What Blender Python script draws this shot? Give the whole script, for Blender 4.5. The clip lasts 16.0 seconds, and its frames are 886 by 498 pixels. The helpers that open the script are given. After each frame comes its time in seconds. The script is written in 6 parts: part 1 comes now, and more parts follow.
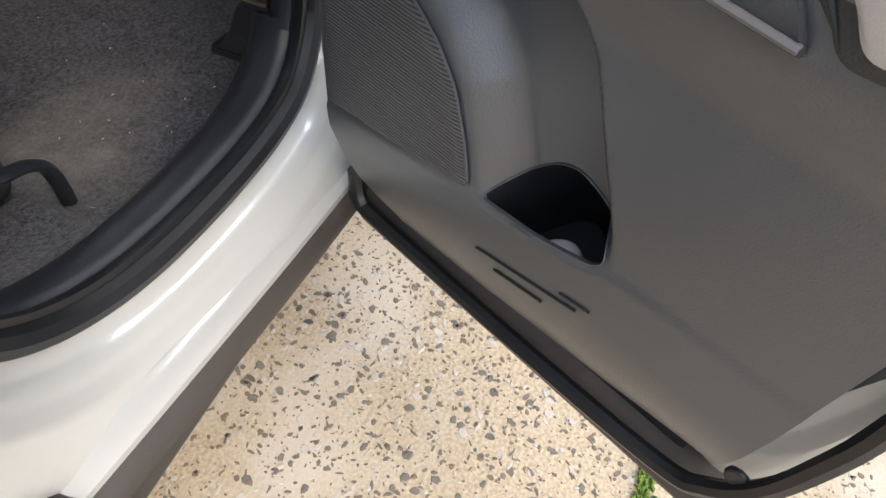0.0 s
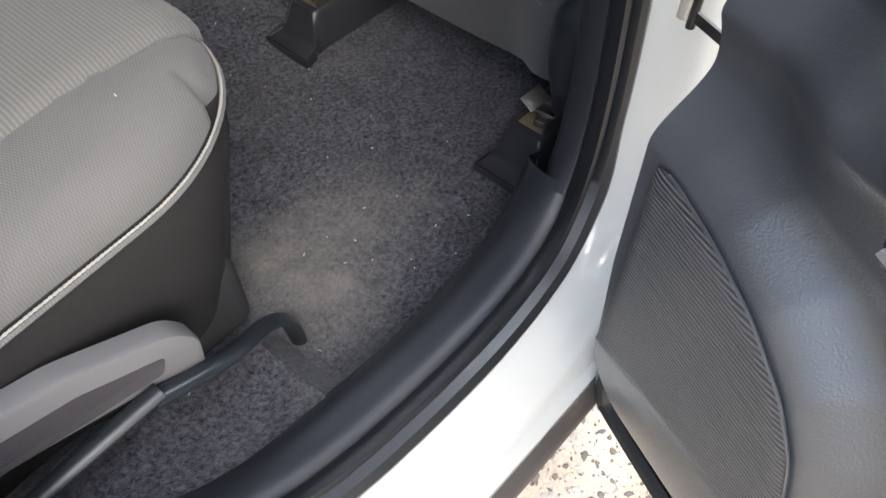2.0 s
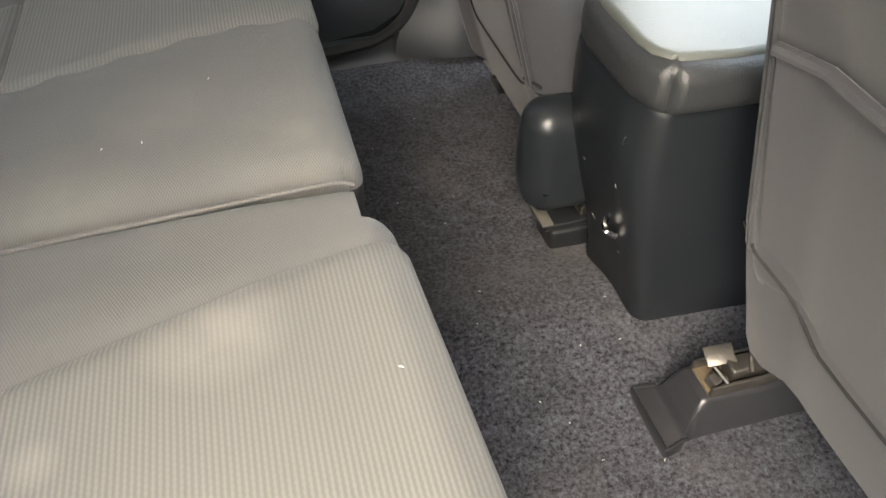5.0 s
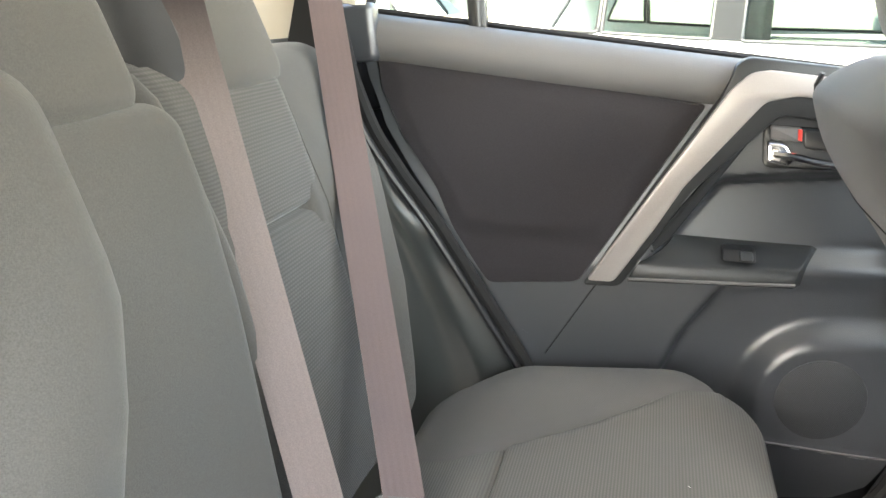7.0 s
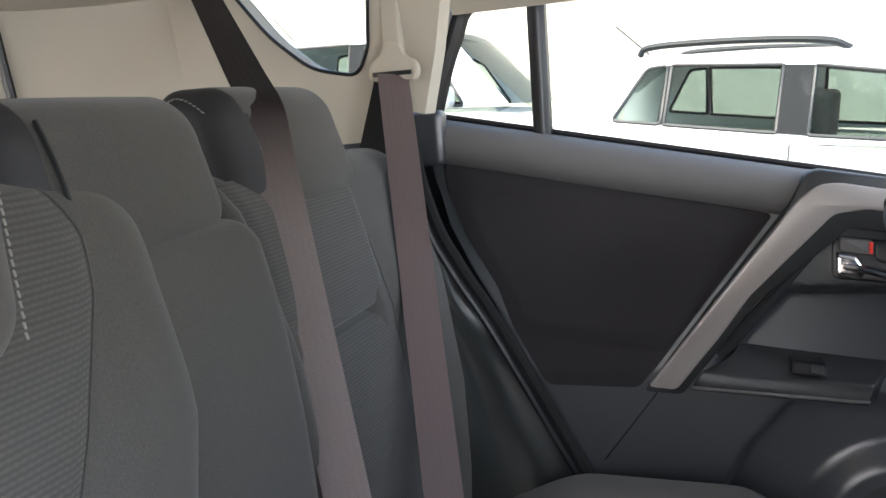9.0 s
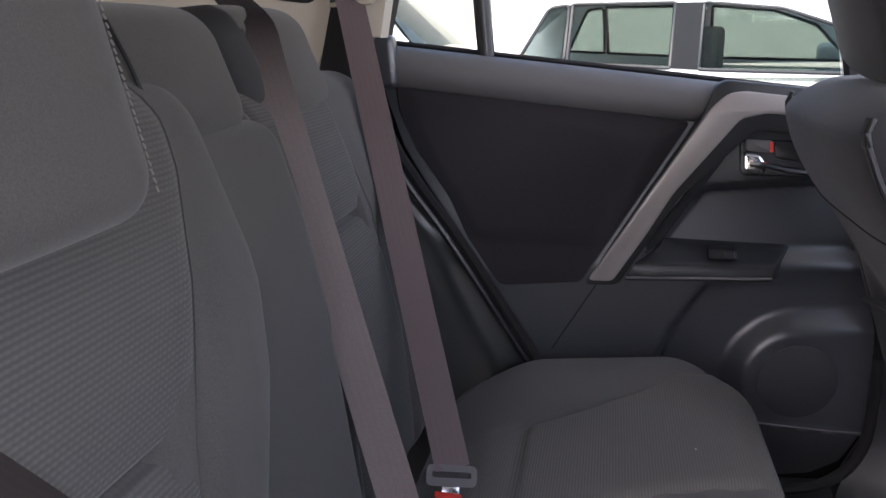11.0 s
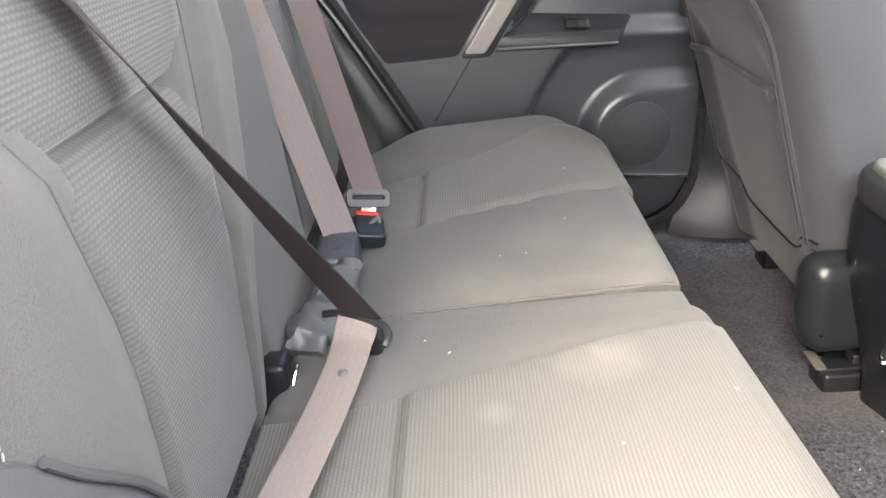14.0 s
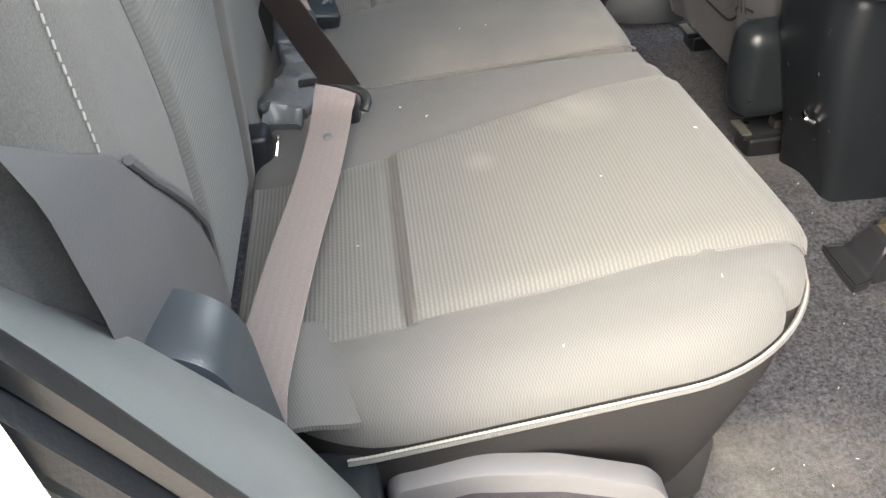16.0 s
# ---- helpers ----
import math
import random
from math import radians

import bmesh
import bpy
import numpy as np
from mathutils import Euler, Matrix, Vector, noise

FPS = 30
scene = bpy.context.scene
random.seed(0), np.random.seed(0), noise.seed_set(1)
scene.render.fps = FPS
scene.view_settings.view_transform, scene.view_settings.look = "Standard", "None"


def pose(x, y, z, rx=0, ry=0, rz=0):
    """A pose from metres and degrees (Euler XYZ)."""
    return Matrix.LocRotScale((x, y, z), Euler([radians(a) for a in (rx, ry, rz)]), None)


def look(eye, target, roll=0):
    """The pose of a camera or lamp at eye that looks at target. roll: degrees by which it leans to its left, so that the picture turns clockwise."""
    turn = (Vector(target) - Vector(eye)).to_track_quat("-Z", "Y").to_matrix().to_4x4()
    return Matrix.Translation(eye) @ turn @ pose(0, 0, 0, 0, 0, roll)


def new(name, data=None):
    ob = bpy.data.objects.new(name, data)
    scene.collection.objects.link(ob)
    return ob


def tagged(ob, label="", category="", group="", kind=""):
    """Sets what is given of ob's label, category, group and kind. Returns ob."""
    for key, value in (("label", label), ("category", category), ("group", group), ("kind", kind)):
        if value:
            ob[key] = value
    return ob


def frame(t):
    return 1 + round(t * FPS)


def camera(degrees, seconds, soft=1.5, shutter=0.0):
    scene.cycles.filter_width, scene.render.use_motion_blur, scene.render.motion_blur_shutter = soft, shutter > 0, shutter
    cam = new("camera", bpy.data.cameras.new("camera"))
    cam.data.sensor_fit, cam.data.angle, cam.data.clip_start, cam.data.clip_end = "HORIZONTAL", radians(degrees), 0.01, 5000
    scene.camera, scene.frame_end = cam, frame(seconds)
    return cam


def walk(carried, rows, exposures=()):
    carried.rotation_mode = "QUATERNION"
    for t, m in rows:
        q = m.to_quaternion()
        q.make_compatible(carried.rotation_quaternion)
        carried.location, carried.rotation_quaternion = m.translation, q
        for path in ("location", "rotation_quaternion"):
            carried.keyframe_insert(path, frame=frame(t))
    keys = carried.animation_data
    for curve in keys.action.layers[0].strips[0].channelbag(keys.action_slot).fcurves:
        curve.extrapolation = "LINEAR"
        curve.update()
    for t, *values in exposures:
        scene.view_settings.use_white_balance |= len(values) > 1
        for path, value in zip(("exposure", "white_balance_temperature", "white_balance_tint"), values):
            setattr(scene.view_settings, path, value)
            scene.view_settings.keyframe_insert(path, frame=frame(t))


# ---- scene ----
cam = camera(62.7, 16.0)
PATH = [
    (0, (-0.017, -1.161, 1.081), (1.234, -0.833, -0.446), 8.6),
    (0.5, (0.015, -1.119, 0.96), (1.21, -0.766, -0.605), 10.2),
    (1, (0.067, -1.079, 1.057), (1.159, -0.575, -0.541), 6.0),
    (1.5, (0.14, -1.022, 1.111), (1.133, -0.355, -0.492), 2.2),
    (2, (0.198, -0.972, 1.131), (1.114, -0.195, -0.468), 0.6),
    (2.5, (0.27, -0.897, 1.145), (1.107, -0.017, -0.444), -0.9),
    (3, (0.322, -0.845, 1.156), (1.082, 0.169, -0.392), 0.3),
    (3.2, (0.338, -0.828, 1.155), (1.039, 0.255, -0.374), -0.1),
    (5.3, (0.379, -0.548, 1.187), (0.657, 0.905, -0.159), -0.2),
    (5.5, (0.391, -0.524, 1.199), (0.565, 0.988, -0.098), -1.0),
    (5.8, (0.383, -0.502, 1.22), (0.418, 1.108, 0.034), -2.0),
    (6, (0.357, -0.491, 1.244), (0.316, 1.175, 0.138), -2.3),
    (6.5, (0.349, -0.491, 1.319), (-0.029, 1.27, 0.448), -5.2),
    (7, (0.302, -0.482, 1.35), (-0.273, 1.336, 0.748), -4.7),
    (7.5, (0.301, -0.479, 1.385), (-0.427, 1.341, 0.988), -4.3),
    (8, (0.302, -0.482, 1.39), (-0.452, 1.335, 1.028), -4.0),
    (10.5, (0.279, -0.579, 1.377), (-0.285, 1.279, 0.896), -4.7),
    (11, (0.238, -0.64, 1.355), (-0.233, 1.23, 0.823), -5.1),
    (11.5, (0.201, -0.663, 1.312), (-0.164, 1.216, 0.732), -5.2),
    (12, (0.186, -0.693, 1.286), (-0.106, 1.183, 0.657), -5.5),
    (12.5, (0.191, -0.728, 1.274), (-0.045, 1.133, 0.581), -5.6),
    (13, (0.195, -0.769, 1.256), (0.006, 1.075, 0.505), -5.7),
    (13.5, (0.192, -0.824, 1.251), (0.045, 0.997, 0.438), -5.8),
    (14, (0.182, -0.868, 1.231), (0.08, 0.918, 0.338), -5.8),
    (14.5, (0.172, -0.903, 1.215), (0.11, 0.838, 0.233), -5.7),
    (15, (0.143, -0.921, 1.204), (0.2, 0.722, 0.066), -5.5),
    (15.5, (0.101, -0.941, 1.203), (0.277, 0.601, -0.058), -5.2),
    (16, (0.099, -0.937, 1.196), (0.189, 0.579, -0.106), -5.3),
]
EXPOSURE = [(0, 1.1, 6300, 10), (0.6, 0.75, 6100, 10), (1.2, 1.2, 6000, 10), (2, 1.85, 6000, 10), (2.6, 2.28, 6400, 10), (3.2, 2.62, 6500, 10), (5.3, 3.4, 6900, 7), (6, 3.92, 6900, 7), (7, 3.75, 6900, 7), (7.5, 3.15, 6700, 8), (8.2, 2.72, 6500, 10), (10.3, 1.5, 6000, 18), (11, 1.73, 6100, 22), (11.5, 2.05, 6600, 24), (12.2, 3, 6700, 18), (13, 3.47, 6800, 14), (14, 3.66, 6700, 9), (15, 3.24, 6600, 7), (16, 3.14, 6600, 7)]
walk(cam, [(t, look(eye, target, roll)) for t, eye, target, roll in PATH], EXPOSURE)

# ---- light ----
SUN_EL, SUN_AZ = radians(46), radians(208)
world = bpy.data.worlds.new("sky")
scene.world = world
world.use_nodes = True
wn = world.node_tree.nodes
wl = world.node_tree.links
sky = wn.new("ShaderNodeTexSky")
sky.sky_type = "NISHITA"
sky.sun_disc = False
sky.sun_elevation, sky.sun_rotation = SUN_EL, SUN_AZ
sky.air_density, sky.dust_density, sky.ozone_density = 1.0, 4.0, 0.6
wl.new(sky.outputs[0], wn["Background"].inputs[0])
wn["Background"].inputs[1].default_value = 0.15
sun_data = bpy.data.lights.new("sun", "SUN")
sun_data.energy, sun_data.angle, sun_data.color = 0.85, radians(90), (1.0, 0.98, 0.96)
sun = new("sun", sun_data)
sdir = Vector((math.sin(SUN_AZ) * math.cos(SUN_EL), math.cos(SUN_AZ) * math.cos(SUN_EL), math.sin(SUN_EL)))
sun.matrix_world = look(sdir * 20, (0, 0, 0))



def window_light(name, at, target, sx, sy, watts):
    """Daylight entering through one of the car's openings."""
    d = bpy.data.lights.new(name, "AREA")
    d.shape, d.size, d.size_y, d.energy, d.color = "RECTANGLE", sx, sy, watts, (0.95, 0.98, 1.0)
    new(name, d).matrix_world = look(at, target)


window_light("windscreen_daylight", (1.42, 0.0, 1.52), (0.1, 0.0, 0.9), 1.2, 0.28, 1.0)
window_light("front_window_daylight", (1.15, 0.76, 1.44), (0.4, 0.0, 0.8), 0.7, 0.24, 2.0)
window_light("front_window_daylight", (1.15, -0.76, 1.44), (0.4, 0.0, 0.8), 0.7, 0.24, 5.2)
window_light("tailgate_daylight", (-1.12, 0.0, 1.44), (0.0, 0.0, 1.0), 1.0, 0.28, 0.7)


# ---- materials ----
def mat(name, col, rough=0.6, metal=0.0, var=0.12, scale=6.0, fine=0.0, fscale=400.0, bump=0.0, bscale=300.0, sheen=0.0, coat=0.0, stain=None, spec=0.5, fdetail=2):
    """Base colour with broad variation and fine grain, roughness variation and a noise bump."""
    m = bpy.data.materials.new(name)
    m.use_nodes = True
    n, l = m.node_tree.nodes, m.node_tree.links
    b = n["Principled BSDF"]
    co = n.new("ShaderNodeTexCoord")
    big = n.new("ShaderNodeTexNoise")
    big.inputs["Scale"].default_value, big.inputs["Detail"].default_value = scale, 5
    l.new(co.outputs["Object"], big.inputs["Vector"])
    mix = n.new("ShaderNodeMix")
    mix.data_type = "RGBA"
    mix.inputs[6].default_value = (*[c * (1 - var) for c in col], 1)
    mix.inputs[7].default_value = (*[min(1, c * (1 + var)) for c in col], 1)
    l.new(big.outputs[0], mix.inputs[0])
    out = mix.outputs[2]
    if fine:
        f = n.new("ShaderNodeTexNoise")
        f.inputs["Scale"].default_value, f.inputs["Detail"].default_value, f.inputs["Roughness"].default_value = fscale, fdetail, 0.5 if fdetail < 4 else 0.8
        l.new(co.outputs["Object"], f.inputs["Vector"])
        r = n.new("ShaderNodeMapRange")
        r.inputs[1].default_value, r.inputs[2].default_value = 0.3, 0.7
        r.inputs[3].default_value, r.inputs[4].default_value = 1 - fine, 1 + fine
        l.new(f.outputs[0], r.inputs[0])
        mm = n.new("ShaderNodeMix")
        mm.data_type, mm.blend_type = "RGBA", "MULTIPLY"
        mm.inputs[0].default_value = 1
        l.new(out, mm.inputs[6])
        l.new(r.outputs[0], mm.inputs[7])
        out = mm.outputs[2]
    if stain:
        s = n.new("ShaderNodeTexNoise")
        s.inputs["Scale"].default_value, s.inputs["Detail"].default_value = stain[1], 6
        l.new(co.outputs["Object"], s.inputs["Vector"])
        r = n.new("ShaderNodeMapRange")
        r.inputs[1].default_value, r.inputs[2].default_value = stain[2], stain[2] + 0.15
        r.inputs[4].default_value = stain[3]
        l.new(s.outputs[0], r.inputs[0])
        mm = n.new("ShaderNodeMix")
        mm.data_type = "RGBA"
        l.new(r.outputs[0], mm.inputs[0])
        l.new(out, mm.inputs[6])
        mm.inputs[7].default_value = (*stain[0], 1)
        out = mm.outputs[2]
    l.new(out, b.inputs["Base Color"])
    rr = n.new("ShaderNodeMapRange")
    rr.inputs[3].default_value, rr.inputs[4].default_value = max(0, rough - 0.07), min(1, rough + 0.07)
    l.new(big.outputs[0], rr.inputs[0])
    l.new(rr.outputs[0], b.inputs["Roughness"])
    b.inputs["Metallic"].default_value = metal
    b.inputs["Specular IOR Level"].default_value = spec
    b.inputs["Sheen Weight"].default_value = sheen
    b.inputs["Coat Weight"].default_value = coat
    if bump:
        g = n.new("ShaderNodeTexNoise")
        g.inputs["Scale"].default_value, g.inputs["Detail"].default_value = bscale, 3
        l.new(co.outputs["Object"], g.inputs["Vector"])
        bp = n.new("ShaderNodeBump")
        bp.inputs["Strength"].default_value, bp.inputs["Distance"].default_value = bump, 0.002
        l.new(g.outputs[0], bp.inputs["Height"])
        l.new(bp.outputs[0], b.inputs["Normal"])
    return m


def woven(name, dark, light, pitch_x, pitch_y, depth=0.5, axes=(0, 1), sheen=0.3, rough=0.85, stagger=True, var=0.15, rib=0.0):
    """Cloth of raised nubs in rows: sine product over two object axes, staggered like a knit."""
    m = mat(name, light, rough, var=var, scale=5, sheen=sheen)
    n, l = m.node_tree.nodes, m.node_tree.links
    b = n["Principled BSDF"]
    co = n.new("ShaderNodeTexCoord")
    sp = n.new("ShaderNodeSeparateXYZ")
    l.new(co.outputs["Object"], sp.inputs[0])

    def math_node(op, a, c=None):
        k = n.new("ShaderNodeMath")
        k.operation = op
        for i, v in enumerate((a, c)):
            if v is None:
                continue
            if isinstance(v, (int, float)):
                k.inputs[i].default_value = v
            else:
                l.new(v, k.inputs[i])
        return k.outputs[0]

    a, c = sp.outputs[axes[0]], sp.outputs[axes[1]]
    u = math_node("MULTIPLY", a, 2 * math.pi / pitch_x)
    v = math_node("MULTIPLY", c, 2 * math.pi / pitch_y)
    if stagger:
        su, sv = math_node("ADD", u, v), math_node("SUBTRACT", u, v)
    else:
        su, sv = u, v
    h = math_node("MULTIPLY", math_node("ADD", math_node("SINE", su), math_node("SINE", sv)), 0.25)
    if rib:
        row = math_node("MULTIPLY", math_node("COSINE", math_node("MULTIPLY", u, 2.0)), -0.22 * rib)
        h = math_node("ADD", math_node("MULTIPLY", h, 1.0 - 0.45 * rib), row)
    h = math_node("ADD", h, 0.5)
    old = b.inputs["Base Color"].links[0].from_socket
    mx = n.new("ShaderNodeMix")
    mx.data_type = "RGBA"
    mx.inputs[6].default_value = (*dark, 1)
    ramp = n.new("ShaderNodeMapRange")
    ramp.inputs[1].default_value, ramp.inputs[2].default_value = 0.3, 0.75
    l.new(h, ramp.inputs[0])
    l.new(ramp.outputs[0], mx.inputs[0])
    l.new(old, mx.inputs[7])
    l.new(mx.outputs[2], b.inputs["Base Color"])
    bp = n.new("ShaderNodeBump")
    bp.inputs["Strength"].default_value, bp.inputs["Distance"].default_value = depth, 0.0015
    l.new(h, bp.inputs["Height"])
    l.new(bp.outputs[0], b.inputs["Normal"])
    return m


def patches(m, spots, colour):
    """Worn or dusty patches at given places: soft discs broken up by noise."""
    n, l = m.node_tree.nodes, m.node_tree.links
    bs = n["Principled BSDF"]
    co = n.new("ShaderNodeTexCoord")
    nz = n.new("ShaderNodeTexNoise")
    nz.inputs["Scale"].default_value, nz.inputs["Detail"].default_value = 26, 6
    l.new(co.outputs["Object"], nz.inputs["Vector"])
    for x, y, z, r, k in spots:
        d = n.new("ShaderNodeVectorMath")
        d.operation = "DISTANCE"
        d.inputs[1].default_value = (x, y, z)
        l.new(co.outputs["Object"], d.inputs[0])
        a = n.new("ShaderNodeMapRange")
        a.inputs[1].default_value, a.inputs[2].default_value, a.inputs[3].default_value, a.inputs[4].default_value = 0, r, 1, 0
        l.new(d.outputs["Value"], a.inputs[0])
        w = n.new("ShaderNodeMath")
        w.operation = "MULTIPLY"
        l.new(a.outputs[0], w.inputs[0])
        l.new(nz.outputs[0], w.inputs[1])
        w2 = n.new("ShaderNodeMath")
        w2.operation = "MULTIPLY"
        l.new(w.outputs[0], w2.inputs[0])
        w2.inputs[1].default_value = 2 * k
        mx = n.new("ShaderNodeMix")
        mx.data_type = "RGBA"
        l.new(w2.outputs[0], mx.inputs[0])
        l.new(bs.inputs["Base Color"].links[0].from_socket, mx.inputs[6])
        mx.inputs[7].default_value = (*colour, 1)
        l.new(mx.outputs[2], bs.inputs["Base Color"])
    return m


def glass(name, tint=(0.9, 0.95, 0.93), rough=0.0):
    m = bpy.data.materials.new(name)
    m.use_nodes = True
    n, l = m.node_tree.nodes, m.node_tree.links
    n.remove(n["Principled BSDF"])
    t = n.new("ShaderNodeBsdfTransparent")
    t.inputs[0].default_value = (*tint, 1)
    g = n.new("ShaderNodeBsdfGlossy")
    g.inputs["Roughness"].default_value = rough
    fr = n.new("ShaderNodeFresnel")
    fr.inputs[0].default_value = 1.1
    mx = n.new("ShaderNodeMixShader")
    l.new(fr.outputs[0], mx.inputs[0])
    l.new(t.outputs[0], mx.inputs[1])
    l.new(g.outputs[0], mx.inputs[2])
    l.new(mx.outputs[0], n["Material Output"].inputs[0])
    return m


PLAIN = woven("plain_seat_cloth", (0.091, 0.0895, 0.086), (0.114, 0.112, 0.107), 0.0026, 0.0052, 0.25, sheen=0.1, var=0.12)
# backrests: darker copies of the plain and knit cloths, shade held in the colour
PLAIN_SHADED = mat("plain_cloth_shaded", (0.074, 0.071, 0.066), 0.85, var=0.12, scale=5, fine=0.2, fscale=750, bump=0.3, bscale=1100, sheen=0.2)
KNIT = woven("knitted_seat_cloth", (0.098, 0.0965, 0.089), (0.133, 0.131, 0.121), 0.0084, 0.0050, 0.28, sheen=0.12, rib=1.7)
KNIT_SHADED = woven("knitted_cloth_shaded", (0.064, 0.0625, 0.059), (0.091, 0.0885, 0.083), 0.0084, 0.0056, 0.4, axes=(2, 1), sheen=0.2, rib=1.6)
DOORCLOTH = mat("door_cloth", (0.024, 0.021, 0.025), 0.9, var=0.15, scale=6, fine=0.25, fscale=800, bump=0.35, bscale=1000, sheen=0.1)
BLACK = mat("black_plastic", (0.036, 0.040, 0.045), 0.36, var=0.15, scale=8, bump=0.25, bscale=900, stain=((0.07, 0.07, 0.07), 25, 0.68, 0.25))
GRAINED = mat("grained_door_plastic", (0.052, 0.057, 0.065), 0.32, var=0.08, scale=6, bump=0.2, bscale=560, spec=1.0)
SCUFFED = mat("scuffed_console_plastic", (0.012, 0.014, 0.017), 0.36, var=0.2, scale=10, bump=0.15, bscale=700, stain=((0.09, 0.09, 0.09), 38, 0.70, 0.22), spec=0.3)
GREYPLASTIC = mat("grey_plastic", (0.12, 0.118, 0.12), 0.5, var=0.08, bump=0.2, bscale=800)
RUBBER = mat("black_rubber", (0.012, 0.013, 0.015), 0.35, var=0.2, scale=12, bump=0.1, bscale=500)
MOULD = mat("weathered_moulding", (0.045, 0.04, 0.036), 0.6, var=0.25, scale=9, bump=0.2, bscale=500, stain=((0.12, 0.1, 0.085), 14, 0.6, 0.4))
WHITE = mat("white_paint", (0.41, 0.42, 0.40), 0.22, var=0.02, scale=3, coat=0.6, stain=((0.6, 0.57, 0.5), 9, 0.66, 0.3))
SILVER = mat("silver_trim", (0.42, 0.39, 0.375), 0.36, metal=0.2, var=0.04, fine=0.06, fscale=900)
CHROME = mat("chrome", (0.55, 0.55, 0.56), 0.16, metal=1.0, var=0.02)
STEEL = mat("greased_steel", (0.12, 0.115, 0.105), 0.4, metal=0.85, var=0.35, scale=30, bump=0.2, bscale=120)
GREASE = mat("dirty_grease", (0.16, 0.13, 0.085), 0.35, metal=0.4, var=0.5, scale=60, bump=0.3, bscale=200)
CARPET = mat("charcoal_carpet", (0.042, 0.044, 0.053), 1.0, var=0.5, scale=30, fine=1.5, fscale=170, fdetail=8, bump=1.0, bscale=480, sheen=0.12, stain=((0.16, 0.15, 0.145), 5.5, 0.58, 0.28), spec=0.1)
BELT = mat("mauve_webbing", (0.215, 0.178, 0.170), 0.6, var=0.08, scale=10, fine=0.12, fscale=700, sheen=0.3)
BEIGE = mat("beige_pillar_trim", (0.52, 0.48, 0.40), 0.65, var=0.05, scale=5, bump=0.15, bscale=700)
HEADLINER = mat("beige_headliner", (0.55, 0.51, 0.44), 0.9, var=0.05, fine=0.1, fscale=500)
RED = mat("red_button", (0.75, 0.045, 0.03), 0.4, var=0.05)
THREAD = mat("white_thread", (0.30, 0.288, 0.26), 0.8, var=0.1)
GLASS = glass("window_glass")
DARKGLASS = glass("tinted_glass", (0.42, 0.50, 0.485))
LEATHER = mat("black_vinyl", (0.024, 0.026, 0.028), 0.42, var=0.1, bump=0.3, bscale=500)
# lid top: dark vinyl whose reflected daylight is painted in as a paler colour
LID_SHEEN = mat("vinyl_painted_sheen", (0.08, 0.086, 0.078), 0.5, var=0.12, bump=0.25, bscale=500)
SLEEVE = mat("grey_vinyl_sleeve", (0.085, 0.090, 0.097), 0.36, var=0.15, scale=20, bump=0.3, bscale=80)
SILL = mat("sill_plastic", (0.016, 0.018, 0.023), 0.36, var=0.15, scale=8, bump=0.2, bscale=900, stain=((0.05, 0.05, 0.05), 25, 0.68, 0.25), spec=0.5)
SPEAKER = woven("speaker_mesh", (0.02, 0.02, 0.022), (0.120, 0.123, 0.130), 1000.0, 0.0037, 1.0, axes=(1, 2), sheen=0.0, rough=0.45, stagger=False)
SPEAKER_FINE = woven("fine_speaker_mesh", (0.028, 0.030, 0.033), (0.052, 0.056, 0.062), 0.0032, 0.0032, 0.5, axes=(0, 2), sheen=0.0, rough=0.55)
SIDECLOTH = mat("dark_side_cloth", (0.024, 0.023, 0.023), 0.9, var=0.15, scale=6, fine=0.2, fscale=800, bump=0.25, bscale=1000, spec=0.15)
FLANK = mat("side_vinyl", (0.075, 0.075, 0.079), 0.5, var=0.12, scale=7, bump=0.2, bscale=600)
# black jamb plastic with pale specks; base raised to carry daylight at the opening
JAMBGREY = mat("dusty_jamb_lightened", (0.14, 0.15, 0.15), 0.34, var=0.18, scale=9, bump=0.12, bscale=500, stain=((0.24, 0.24, 0.23), 22, 0.6, 0.4))
# dark copy of the webbing: the near belt's shaded upper length, put into colour
BELT_DARK = mat("shaded_upper_webbing", (0.02, 0.014, 0.014), 0.7, var=0.1, scale=10, fine=0.15, fscale=700)
# middle belt: its upper length is darkened in colour for backlit shade
BELT_SHADED = mat("webbing_shaded_above", (0.215, 0.178, 0.170), 0.7, var=0.08, scale=10, fine=0.12, fscale=700, sheen=0.03, spec=0.2)
ARMREST = mat("armrest_plastic", (0.030, 0.033, 0.036), 0.24, var=0.12, scale=8, bump=0.25, bscale=700)
GLOSSY = mat("smooth_black_plastic", (0.040, 0.045, 0.045), 0.30, var=0.12, scale=8, bump=0.05, bscale=600, spec=1.0)
SEATBACK = mat("front_seat_cloth", (0.033, 0.0345, 0.039), 0.75, var=0.1, scale=5, fine=0.18, fscale=900, bump=0.2, bscale=1200, sheen=0.15)
LINTGREY = mat("scratched_plastic", (0.10, 0.10, 0.10), 0.8, var=0.2, scale=40)
SEAMDARK = mat("dark_seam", (0.012, 0.012, 0.013), 0.9)
RECLINER = mat("slate_plastic", (0.032, 0.039, 0.047), 0.35, var=0.15, scale=9, bump=0.12, bscale=700)
SLATE = mat("slate_buckle_plastic", (0.055, 0.062, 0.075), 0.3, var=0.1, scale=12, bump=0.08, bscale=600)
PALESTEEL = mat("pale_steel", (0.24, 0.23, 0.20), 0.38, metal=0.6, var=0.2, scale=30, bump=0.1, bscale=150)
